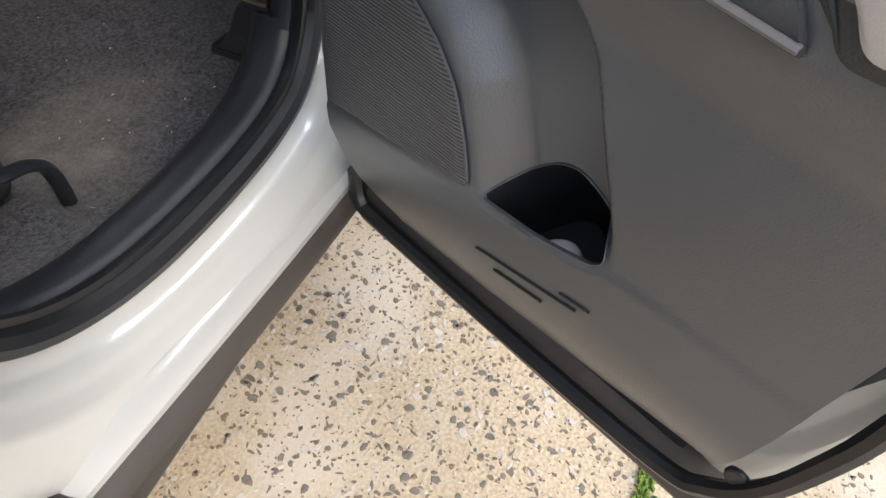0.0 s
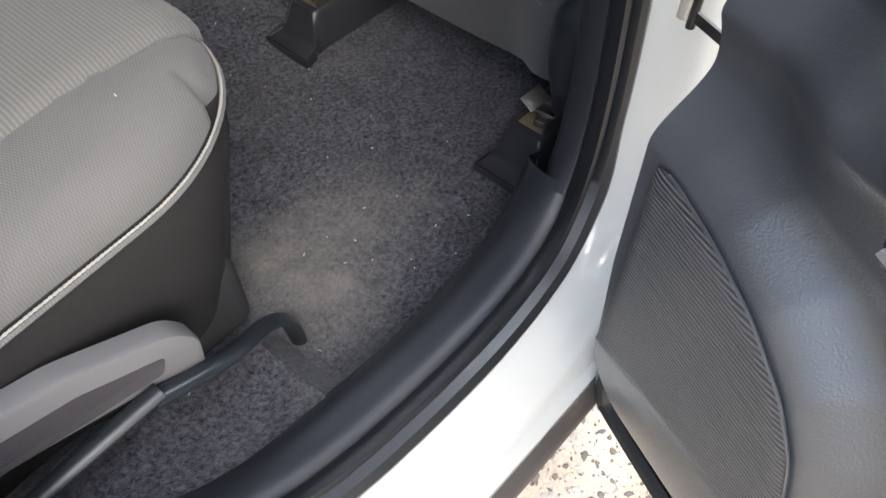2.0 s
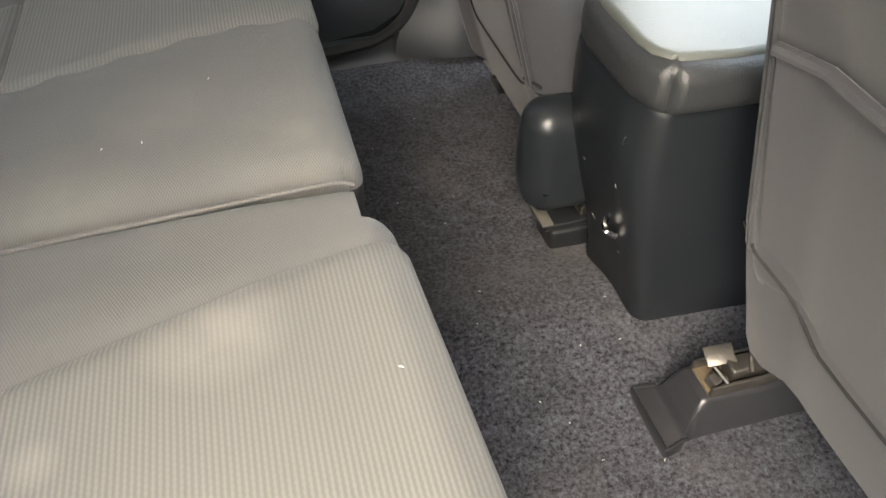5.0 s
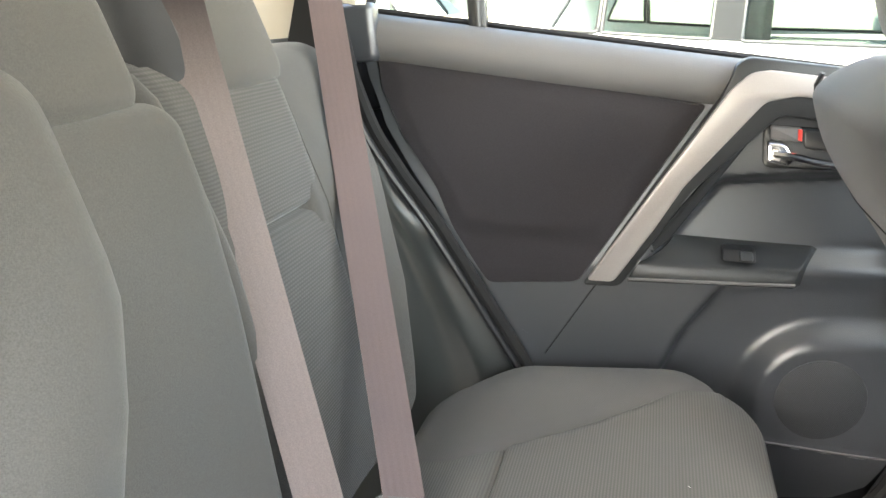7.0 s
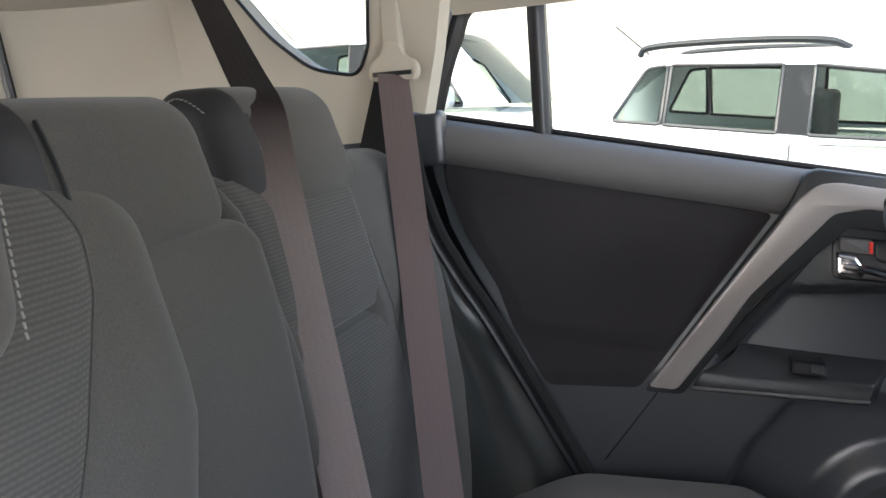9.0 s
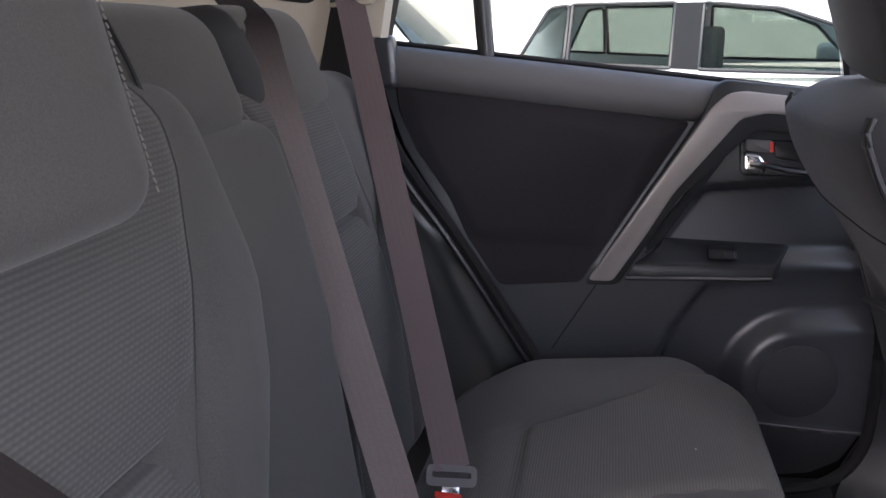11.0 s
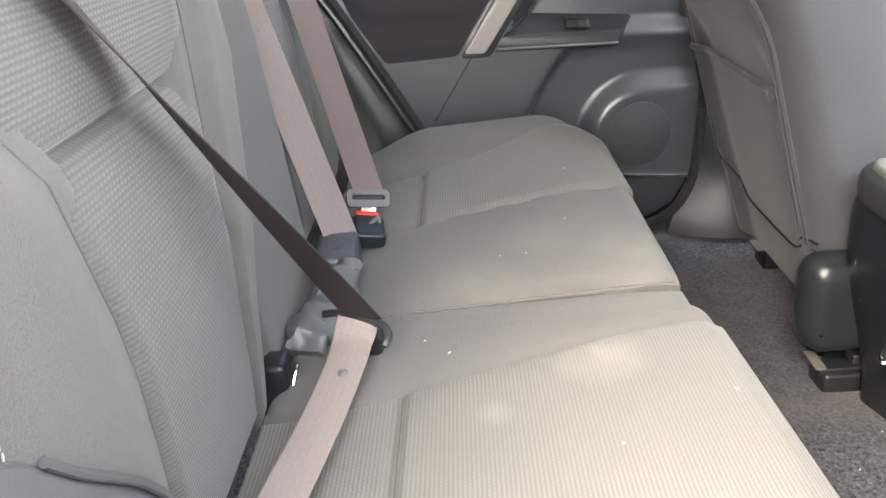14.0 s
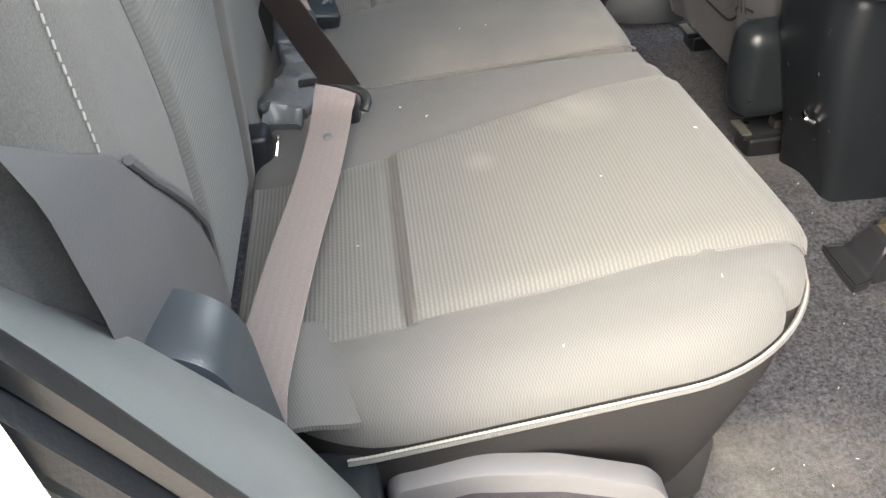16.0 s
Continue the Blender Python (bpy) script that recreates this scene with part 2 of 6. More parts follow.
# ledge grey is raised so its colour carries the light from the window above
LEDGE = mat("ledge_plastic_lightened", (0.145, 0.142, 0.143), 0.58, var=0.08, scale=6, bump=0.2, bscale=560)
RAILGREY = mat("rail_cover_plastic", (0.019, 0.020, 0.023), 0.36, var=0.2, scale=14, bump=0.12, bscale=500)
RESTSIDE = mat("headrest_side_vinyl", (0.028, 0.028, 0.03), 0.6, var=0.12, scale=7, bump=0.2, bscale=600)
BELT_FAR = mat("brown_mauve_webbing", (0.125, 0.090, 0.090), 0.6, var=0.08, scale=10, fine=0.12, fscale=700, sheen=0.25)
HINGE_BLACK = mat("glossy_hinge_plastic", (0.014, 0.017, 0.020), 0.30, var=0.15, scale=9, bump=0.08, bscale=700, spec=0.4)
MOSS = mat("green_moss", (0.13, 0.2, 0.03), 0.95, var=0.4, scale=60, bump=1.0, bscale=300)


def webbed(m, ribs=11):
    """Ribs along a strap, with a bound edge: reads the strap's own width and length."""
    n, l = m.node_tree.nodes, m.node_tree.links
    b = n["Principled BSDF"]
    uv = n.new("ShaderNodeUVMap")
    uv.uv_map = "strap"
    w = n.new("ShaderNodeTexWave")
    w.wave_profile = "SIN"
    w.inputs["Scale"].default_value, w.inputs["Distortion"].default_value = ribs / 3.1416 * 0.5, 0.0
    l.new(uv.outputs[0], w.inputs["Vector"])
    fine = n.new("ShaderNodeTexWave")
    fine.bands_direction = "Y"
    fine.inputs["Scale"].default_value, fine.inputs["Distortion"].default_value = 180.0, 1.0
    l.new(uv.outputs[0], fine.inputs["Vector"])
    add = n.new("ShaderNodeMath")
    add.operation = "MULTIPLY_ADD"
    l.new(fine.outputs["Fac"], add.inputs[0])
    add.inputs[1].default_value = 0.12
    l.new(w.outputs["Fac"], add.inputs[2])
    bp = n.new("ShaderNodeBump")
    bp.inputs["Strength"].default_value, bp.inputs["Distance"].default_value = 0.16, 0.0006
    l.new(add.outputs[0], bp.inputs["Height"])
    l.new(bp.outputs[0], b.inputs["Normal"])
    old = b.inputs["Base Color"].links[0].from_socket
    mx = n.new("ShaderNodeMix")
    mx.data_type, mx.blend_type = "RGBA", "MULTIPLY"
    mx.inputs[0].default_value = 1.0
    r = n.new("ShaderNodeMapRange")
    r.inputs[3].default_value, r.inputs[4].default_value = 0.975, 1.01
    l.new(w.outputs["Fac"], r.inputs[0])
    l.new(old, mx.inputs[6])
    l.new(r.outputs[0], mx.inputs[7])
    l.new(mx.outputs[2], b.inputs["Base Color"])


def backlit_shade(m, start, end, colour):
    """Paints backlit shade into a strap: dark up to start, its own colour by end, in metres along it."""
    n, l = m.node_tree.nodes, m.node_tree.links
    b = n["Principled BSDF"]
    uv = n.new("ShaderNodeUVMap")
    uv.uv_map = "strap"
    sp = n.new("ShaderNodeSeparateXYZ")
    l.new(uv.outputs[0], sp.inputs[0])
    r = n.new("ShaderNodeMapRange")
    r.interpolation_type = "SMOOTHSTEP"
    r.inputs[1].default_value, r.inputs[2].default_value = start, end
    l.new(sp.outputs[1], r.inputs[0])
    mx = n.new("ShaderNodeMix")
    mx.data_type = "RGBA"
    mx.inputs[6].default_value = (*colour, 1)
    l.new(r.outputs[0], mx.inputs[0])
    l.new(b.inputs["Base Color"].links[0].from_socket, mx.inputs[7])
    l.new(mx.outputs[2], b.inputs["Base Color"])


backlit_shade(BELT_SHADED, 0.45, 0.66, (0.016, 0.011, 0.011))
for m in (BELT, BELT_DARK, BELT_FAR, BELT_SHADED):
    webbed(m)
patches(CARPET, [(0.48, -0.56, 0.40, 0.09, 0.35), (0.58, -0.50, 0.40, 0.12, 0.22), (0.42, -0.68, 0.41, 0.10, 0.25), (0.45, -0.47, 0.4, 0.10, 0.4)], (0.23, 0.22, 0.195))
patches(PLAIN, [(0.40, 0.025, 0.757, 0.11, 0.16), (0.17, -0.02, 0.757, 0.08, 0.15), (0.26, 0.09, 0.757, 0.07, 0.13)], (0.27, 0.26, 0.21))
patches(KNIT, [(0.185, -0.30, 0.757, 0.022, 0.2), (0.30, -0.22, 0.757, 0.06, 0.25)], (0.36, 0.34, 0.30))


# ---- mesh helpers ----
def bm_of(verts, faces):
    bm = bmesh.new()
    vs = [bm.verts.new(v) for v in verts]
    for f in faces:
        try:
            bm.faces.new([vs[i] for i in f])
        except ValueError:
            pass
    return bm


def finish(name, bm, material, smooth=True):
    bmesh.ops.remove_doubles(bm, verts=bm.verts, dist=1e-5)
    bmesh.ops.recalc_face_normals(bm, faces=bm.faces)
    me = bpy.data.meshes.new(name)
    bm.to_mesh(me)
    bm.free()
    for m in material if isinstance(material, (list, tuple)) else [material]:
        me.materials.append(m)
    if smooth:
        me.shade_smooth()
        me.set_sharp_from_angle(angle=radians(42))
    return new(name, me)


def part(name, bm, material, parent, label=""):
    ob = finish(name, bm, material)
    ob.parent = parent
    if label:
        tagged(ob, label)
    return ob


def thing(name, label, category, group="", kind=""):
    return tagged(new(name), label, category, group, kind)


def solid(name, bm, material, label, category, kind="", group=""):
    return tagged(finish(name, bm, material), label, category, group, kind)


def sm(x):
    x = np.clip(x, 0, 1)
    return x * x * (3 - 2 * x)


def axis_samples(h, r, n, k):
    c = [h - r + r * math.tan(math.pi / 4 * i / k) for i in range(1, k + 1)]
    inner = list(np.linspace(-(h - r), h - r, n + 1))
    return [-v for v in reversed(c)] + inner + c


def rbox(size, r=0.01, n=(2, 2, 2), k=2, fn=None, rc=0.0):
    """Rounded box centred at the origin; rc rounds the corners in plan; fn maps an (N, 3) array."""
    h = np.array(size) / 2
    r = min(r, *(h * 0.98))
    ax = [axis_samples(h[i], r, n[i], k) for i in range(3)]
    verts, faces, idx = [], [], {}

    def vid(p):
        key = tuple(round(c, 6) for c in p)
        if key not in idx:
            idx[key] = len(verts)
            verts.append(p)
        return idx[key]

    for d in range(3):
        a, b = (d + 1) % 3, (d + 2) % 3
        for s in (-1, 1):
            for i in range(len(ax[a]) - 1):
                for j in range(len(ax[b]) - 1):
                    q = []
                    for ii, jj in ((i, j), (i + 1, j), (i + 1, j + 1), (i, j + 1)):
                        p = [0, 0, 0]
                        p[d], p[a], p[b] = s * h[d], ax[a][ii], ax[b][jj]
                        q.append(vid(tuple(p)))
                    faces.append(q if s > 0 else q[::-1])
    v = np.array(verts)
    inner = np.clip(v, -(h - r), h - r)
    d = v - inner
    ln = np.linalg.norm(d, axis=1, keepdims=True)
    v = inner + np.where(ln > 1e-9, d / np.maximum(ln, 1e-9) * r, 0)
    if rc:
        v = plan_round(v, h, rc)
    if fn:
        v = fn(v)
    return bm_of(v.tolist(), faces)


def plan_round(v, h, rc):
    v = v.copy()
    if isinstance(rc, tuple):
        rc = np.where(v[:, 1] < 0, rc[0], rc[1])[:, None]
    inn = np.clip(v[:, :2], -(h[:2] - rc), h[:2] - rc)
    d = v[:, :2] - inn
    both = (np.abs(d[:, 0]) > 1e-9) & (np.abs(d[:, 1]) > 1e-9)
    ln = np.linalg.norm(d, axis=1)
    mx = np.abs(d).max(axis=1)
    k = np.where(both, mx / np.maximum(ln, 1e-9), 1)
    v[:, :2] = inn + d * k[:, None]
    return v


def moved(bm, m):
    bmesh.ops.transform(bm, matrix=m, verts=bm.verts)
    return bm


def block(x0, x1, y0, y1, z0, z1, r=0.01, n=(2, 2, 2), k=2, fn=None, rc=0.0):
    c = np.array([(x0 + x1) / 2, (y0 + y1) / 2, (z0 + z1) / 2])

    def g(v):
        w = v + c
        return fn(w) if fn else w

    return rbox((x1 - x0, y1 - y0, z1 - z0), r, n, k, g, rc)


def smooth_line(pts, n=8):
    """Catmull-Rom through the points."""
    p = [np.array(q, float) for q in pts]
    p = [2 * p[0] - p[1]] + p + [2 * p[-1] - p[-2]]
    out = []
    for i in range(1, len(p) - 2):
        for j in range(n):
            t = j / n
            out.append(0.5 * (2 * p[i] + (p[i + 1] - p[i - 1]) * t + (2 * p[i - 1] - 5 * p[i] + 4 * p[i + 1] - p[i + 2]) * t * t + (3 * p[i] - p[i - 1] - 3 * p[i + 1] + p[i + 2]) * t ** 3))
    out.append(p[-2])
    return out


def tube(pts, r, n=8, closed=False, flat=1.0):
    pts = [Vector(p) for p in pts]
    N = len(pts)
    up = Vector((0.013, 0.027, 1)).normalized()
    verts, faces = [], []
    for i, p in enumerate(pts):
        a = pts[(i - 1) % N] if closed or i else pts[0]
        b = pts[(i + 1) % N] if closed or i < N - 1 else pts[-1]
        t = (b - a).normalized()
        s = t.cross(up)
        s = s.normalized() if s.length > 1e-4 else t.orthogonal().normalized()
        w = s.cross(t)
        for k in range(n):
            g = 2 * math.pi * k / n
            verts.append(p + r * (math.cos(g) * s + flat * math.sin(g) * w))
    for i in range(N if closed else N - 1):
        for k in range(n):
            j = (i + 1) % N
            faces.append((i * n + k, i * n + (k + 1) % n, j * n + (k + 1) % n, j * n + k))
    if not closed:
        faces += [tuple(range(n))[::-1], tuple((N - 1) * n + k for k in range(n))]
    return bm_of(verts, faces)


def ribbon(pts, wides, width, thick=0.0013, across=3):
    """A strap along pts whose flat side lies along the given direction at each point."""
    pts = [Vector(p) for p in pts]
    verts, faces = [], []
    N = len(pts)
    m = across + 1
    for i, p in enumerate(pts):
        t = (pts[min(i + 1, N - 1)] - pts[max(i - 1, 0)]).normalized()
        w = Vector(wides[i])
        w = (w - t * w.dot(t)).normalized()
        nrm = t.cross(w)
        wd = width[i] if isinstance(width, (list, tuple)) else width
        for side in (1, -1):
            for j in range(m):
                verts.append(p + w * wd * (j / across - 0.5) * side + nrm * thick / 2 * side)
    q = 2 * m
    for i in range(N - 1):
        for k in range(q):
            faces.append((i * q + k, i * q + (k + 1) % q, (i + 1) * q + (k + 1) % q, (i + 1) * q + k))
    faces += [tuple(range(q))[::-1], tuple((N - 1) * q + k for k in range(q))]
    bm = bm_of(verts, faces)
    uv = bm.loops.layers.uv.new("strap")
    bm.verts.index_update()
    run = [0.0]
    for a, b in zip(pts, pts[1:]):
        run.append(run[-1] + (b - a).length)
    for f in bm.faces:
        for lp in f.loops:
            i, k = divmod(lp.vert.index, q)
            lp[uv].uv = ((k if k < m else q - 1 - k) / across, run[i])
    return bm


def round_poly(pts, r, k=4):
    out = []
    N = len(pts)
    for i in range(N):
        p, a, b = np.array(pts[i], float), np.array(pts[i - 1], float), np.array(pts[(i + 1) % N], float)
        da, db = np.linalg.norm(a - p), np.linalg.norm(b - p)
        rr = min(r, 0.45 * da, 0.45 * db)
        p0, p1 = p + (a - p) / da * rr, p + (b - p) / db * rr
        for j in range(k + 1):
            t = j / k
            out.append((1 - t) ** 2 * p0 + 2 * t * (1 - t) * p + t * t * p1)
    return out


def inset_poly(pts, d):
    N = len(pts)
    p = [np.array(q, float) for q in pts]
    area = sum(p[i][0] * p[(i + 1) % N][1] - p[(i + 1) % N][0] * p[i][1] for i in range(N))
    sgn = 1 if area > 0 else -1
    out = []
    for i in range(N):
        t = p[(i + 1) % N] - p[i - 1]
        t = t / max(np.linalg.norm(t), 1e-9)
        out.append(p[i] + sgn * d * np.array((-t[1], t[0])))
    return out


def plate(pts, h0, h1, fn, bevel=0.003, r=0.0, back=True):
    """A prism over a 2D outline from depth h0 to h1, mapped by fn(a, b, h), with a bevelled front edge."""
    if r:
        pts = round_poly(pts, r)
    N = len(pts)
    e = inset_poly(pts, bevel * 0.3)
    e2 = inset_poly(pts, bevel)
    rings = [[(*q, h0) for q in pts], [(*q, h1 - bevel if h1 > h0 else h1 + bevel) for q in pts], [(*q, h1 - 0.3 * bevel if h1 > h0 else h1 + 0.3 * bevel) for q in e], [(*q, h1) for q in e2]]
    verts = [fn(*v) for ring in rings for v in ring]
    faces = [tuple(3 * N + i for i in range(N))] + ([tuple(range(N))[::-1]] if back else [])
    for k in range(3):
        for i in range(N):
            j = (i + 1) % N
            faces.append((k * N + i, k * N + j, (k + 1) * N + j, (k + 1) * N + i))
    bm = bm_of(verts, faces)
    bmesh.ops.triangulate(bm, faces=[f for f in bm.faces if len(f.verts) > 4], ngon_method="EAR_CLIP")
    return bm


def patch(outline, centre, rings, fn):
    """A surface filling a 2D outline by rings about a centre; fn(a, b, e) with e from 0 at the centre to 1 at the rim."""
    N = len(outline)
    c = np.array(centre)
    verts = [fn(*c, 0.0)]
    for k in range(1, rings + 1):
        e = k / rings
        verts += [fn(*(c + (np.array(q) - c) * e), e) for q in outline]
    faces = [(0, 1 + i, 1 + (i + 1) % N) for i in range(N)]
    for k in range(rings - 1):
        for i in range(N):
            j = (i + 1) % N
            faces.append((1 + k * N + i, 1 + (k + 1) * N + i, 1 + (k + 1) * N + j, 1 + k * N + j))
    return bm_of(verts, faces)


def sheet(fn, us, vs, thick=None, keep=None):
    """A surface fn(u, v) over a grid, with an optional back shifted by the vector thick."""
    nu, nv = len(us), len(vs)
    verts = [fn(u, v) for v in vs for u in us]
    faces = []
    for j in range(nv - 1):
        for i in range(nu - 1):
            if keep and not keep((us[i] + us[i + 1]) / 2, (vs[j] + vs[j + 1]) / 2):
                continue
            faces.append((j * nu + i, j * nu + i + 1, (j + 1) * nu + i + 1, (j + 1) * nu + i))
    bm = bm_of(verts, faces)
    if thick is not None:
        g = bmesh.ops.extrude_face_region(bm, geom=list(bm.faces))
        bmesh.ops.translate(bm, vec=thick, verts=[v for v in g["geom"] if isinstance(v, bmesh.types.BMVert)])
    bmesh.ops.delete(bm, geom=[v for v in bm.verts if not v.link_faces], context="VERTS")
    return bm


def join(*bms):
    out = bmesh.new()
    for b in bms:
        me = bpy.data.meshes.new("tmp")
        b.to_mesh(me)
        b.free()
        out.from_mesh(me)
        bpy.data.meshes.remove(me)
    return out


def stitches(pts, up, pitch=0.0055, r=0.0011, length=0.0042):
    """A row of short raised threads along a line."""
    line = [Vector(p) for p in pts]
    out, carry = [], 0.0
    bms = []
    for a, b in zip(line, line[1:]):
        seg = (b - a).length
        while carry < seg:
            p = a.lerp(b, carry / seg)
            d = (b - a).normalized()
            q = rbox((length, 2 * r, 2 * r), r, (1, 1, 1), 1)
            w = d.cross(Vector(up))
            w = w.normalized() if w.length > 1e-4 else Vector((0, 1, 0))
            rot = Matrix((d, w, d.cross(w))).transposed().to_4x4()
            bms.append(moved(q, Matrix.Translation(p) @ rot @ pose(0, 0, 0, 0, 0, 14)))
            carry += pitch
        carry -= seg
    verts, faces = [], []
    for q in bms:
        q.verts.ensure_lookup_table()
        o = len(verts)
        q.verts.index_update()
        verts += [v.co.copy() for v in q.verts]
        faces += [[v.index + o for v in f.verts] for f in q.faces]
        q.free()
    return bm_of(verts, faces)


def rope(pts, r, pitch):
    """Two strands twisted round a line, as sewn piping."""
    line = [Vector(p) for p in pts]
    fine, run = [], 0.0
    for a, e in zip(line, line[1:]):
        n = max(1, int((e - a).length / (pitch / 7)))
        for k in range(n):
            fine.append((a.lerp(e, k / n), (e - a).normalized(), run + (e - a).length * k / n))
        run += (e - a).length
    strands = []
    for ph in (0.0, math.pi):
        ring = []
        for p, d, q in fine:
            w = d.cross(Vector((0, 0, 1))).normalized()
            u = w.cross(d)
            g = 2 * math.pi * q / pitch + ph
            ring.append(p + (w * math.cos(g) + u * math.sin(g)) * r * 0.5)
        strands.append(tube(ring, r * 0.62, 5))
    return join(*strands)


# ---- ground outside ----
def chip_field(x0, x1, y0, y1, count, seed, lo, hi):
    rng = np.random.default_rng(seed)
    verts, faces = [], []
    for _ in range(count):
        x, y, s = rng.uniform(x0, x1), rng.uniform(y0, y1), lo + (hi - lo) * rng.random() ** 2.5
        k = rng.integers(5, 8)
        a0, el = rng.uniform(0, 6.28), rng.uniform(0.22, 0.9)
        o = len(verts)
        rad = s * rng.uniform(0.7, 1.1, k)
        ca, sa = math.cos(a0), math.sin(a0)
        for lift, sc in ((-0.001, 1.0), (0.0009, 0.96), (0.0015, 0.7)):
            for j in range(k):
                g = 2 * math.pi * j / k
                px, py = rad[j] * math.cos(g) * sc, rad[j] * math.sin(g) * el * sc
                verts.append((x + px * ca - py * sa, y + px * sa + py * ca, lift))
        for ring in range(2):
            for j in range(k):
                faces.append((o + ring * k + j, o + ring * k + (j + 1) % k, o + (ring + 1) * k + (j + 1) % k, o + (ring + 1) * k + j))
        faces.append(tuple(o + 2 * k + j for j in range(k)))
    return verts, faces


def chip_object(name, data, material, label):
    me = bpy.data.meshes.new(name)
    me.from_pydata(data[0], [], data[1])
    me.materials.append(material)
    return tagged(new(name, me), label, "aggregate", kind="stuff")


CONCRETE = mat("exposed_concrete", (0.46, 0.38, 0.262), 0.8, var=0.14, scale=2.2, fine=0.25, fscale=160, bump=0.5, bscale=220, stain=((0.58, 0.525, 0.43), 3.0, 0.5, 0.7))
ground_bm = sheet(lambda u, v: (u, v, 0), [-60, -8, -2, -0.5, 0.52, 2, 8, 60], [-60, -8, -3, -1, 0, 3, 8, 60])
ground = solid("ground", ground_bm, CONCRETE, "pale exposed-aggregate concrete paving", "ground", "structure")
CHIP_A = mat("grey_chips", (0.17, 0.15, 0.125), 0.7, var=0.5, scale=45)
CHIP_B = mat("brown_chips", (0.20, 0.15, 0.10), 0.7, var=0.5, scale=45)
CHIP_C = mat("pale_chips", (0.5, 0.46, 0.4), 0.7, var=0.25, scale=45)
chip_object("grey_stone_chips", chip_field(-0.2, 1.3, -1.75, -0.5, 5200, 1, 0.0022, 0.011), CHIP_A, "dark grey stone chips set in pale concrete")
chip_object("brown_stone_chips", chip_field(-0.2, 1.3, -1.75, -0.5, 6500, 2, 0.0014, 0.0070), CHIP_B, "brown stone chips set in pale concrete")
chip_object("pale_stone_chips", chip_field(-0.2, 1.3, -1.75, -0.5, 2200, 3, 0.004, 0.011), CHIP_C, "pale stone chips set in concrete")
joint = solid("slab_joint", block(-3, 3, -1.40, -1.392, -0.02, 0.002, 0.001, (6, 1, 1)), mat("dirty_joint", (0.12, 0.1, 0.08), 0.9), "dirty joint between two concrete slabs", "paving joint", "structure")
rng = random.Random(5)
tufts = []
for i in range(240):
    a = rng.uniform(0, 6.28)
    x, y = 0.555 + rng.gauss(0, 0.032), -1.392 + rng.gauss(0, 0.007)
    hgt = rng.uniform(0.003, 0.011)
    tufts.append(moved(rbox((0.006, 0.0025, hgt), 0.001, (1, 1, 1), 1), pose(x, y, hgt / 2, rng.uniform(-30, 30), rng.uniform(-30, 30), math.degrees(a))))
solid("moss_tuft", join(*tufts), MOSS, "small tuft of green moss in the paving joint", "moss", "stuff")


# ---- car shell ----
def interp(x, xs, ys):
    return float(np.interp(x, xs, ys))


def rear_edge(z):
    """Distance of the rear door's rear edge behind its front edge, by height."""
    return interp(z, [0.44, 0.50, 0.60, 0.738, 0.888, 0.979, 1.04, 1.1, 1.18, 1.26, 1.37, 1.6], [0.55, 0.585, 0.602, 0.618, 0.696, 0.744, 0.778, 0.816, 0.860, 0.884, 0.902, 0.80])


def sill_z(s):
    return 1.33 - 0.195 * (0.70 - s - 0.014)


def left_map(s, z, d):
    x = 0.70 - s
    return (x, 0.69 + 0.1 * x - d, z)


HINGE = np.array([0.70, -0.86])
DE = np.array([-0.4202, -0.9074])
DN = np.array([-0.9074, 0.4202])


def right_map(s, z, d):
    p = HINGE + DE * s + DN * (d + 0.15 + 0.025 * float(sm(np.array((z - 0.81) / 0.08)) * sm(np.array((s - 0.10) / 0.08))))
    return (p[0], p[1], z)


car = thing("car_body", "white car body shell with beige and black interior trim", "car body", kind="structure")

# carpet floor with a low tunnel along the middle
def floor_z(x, y):
    z = 0.398 + 0.035 * math.exp(-((y - 0.0) / 0.10) ** 2)
    z += 0.06 * float(sm(np.array((0.36 - x) / 0.22))) + 0.02 * float(sm(np.array((abs(y) - 0.62) / 0.08)))
    z += 0.045 * float(sm(np.array((0.405 - x) / 0.04)) * sm(np.array((-0.525 - y) / 0.03)))
    z += 0.0035 * noise.noise((x * 9, y * 9, 0.3)) + 0.0015 * noise.noise((x * 40, y * 40, 1.3))
    return z


solid("carpet", sheet(lambda u, v: (u, v, floor_z(u, v)), list(np.linspace(-0.2, 1.7, 115)), list(np.linspace(-0.735, 0.735, 95)), Vector((0, 0, -0.02))), CARPET, "worn charcoal carpet with lint and pale stains", "carpet", "structure")

# door-opening line on the car's right side
OPEN = smooth_line([(0.66, -0.66, 1.56), (0.70, -0.70, 1.3), (0.722, -0.725, 1.0), (0.735, -0.738, 0.75), (0.728, -0.745, 0.60), (0.69, -0.752, 0.515), (0.62, -0.760, 0.472), (0.5, -0.765, 0.462), (0.34, -0.758, 0.466), (0.23, -0.745, 0.488), (0.15, -0.742, 0.55), (0.10, -0.752, 0.65), (0.065, -0.762, 0.76), (0.006, -0.774, 0.90), (-0.048, -0.778, 1.03), (-0.11, -0.77, 1.12), (-0.172, -0.75, 1.25), (-0.2, -0.71, 1.37), (-0.15, -0.64, 1.5), (-0.10, -0.60, 1.57)], 8)
CEN = Vector((0.32, -0.7, 0.95))


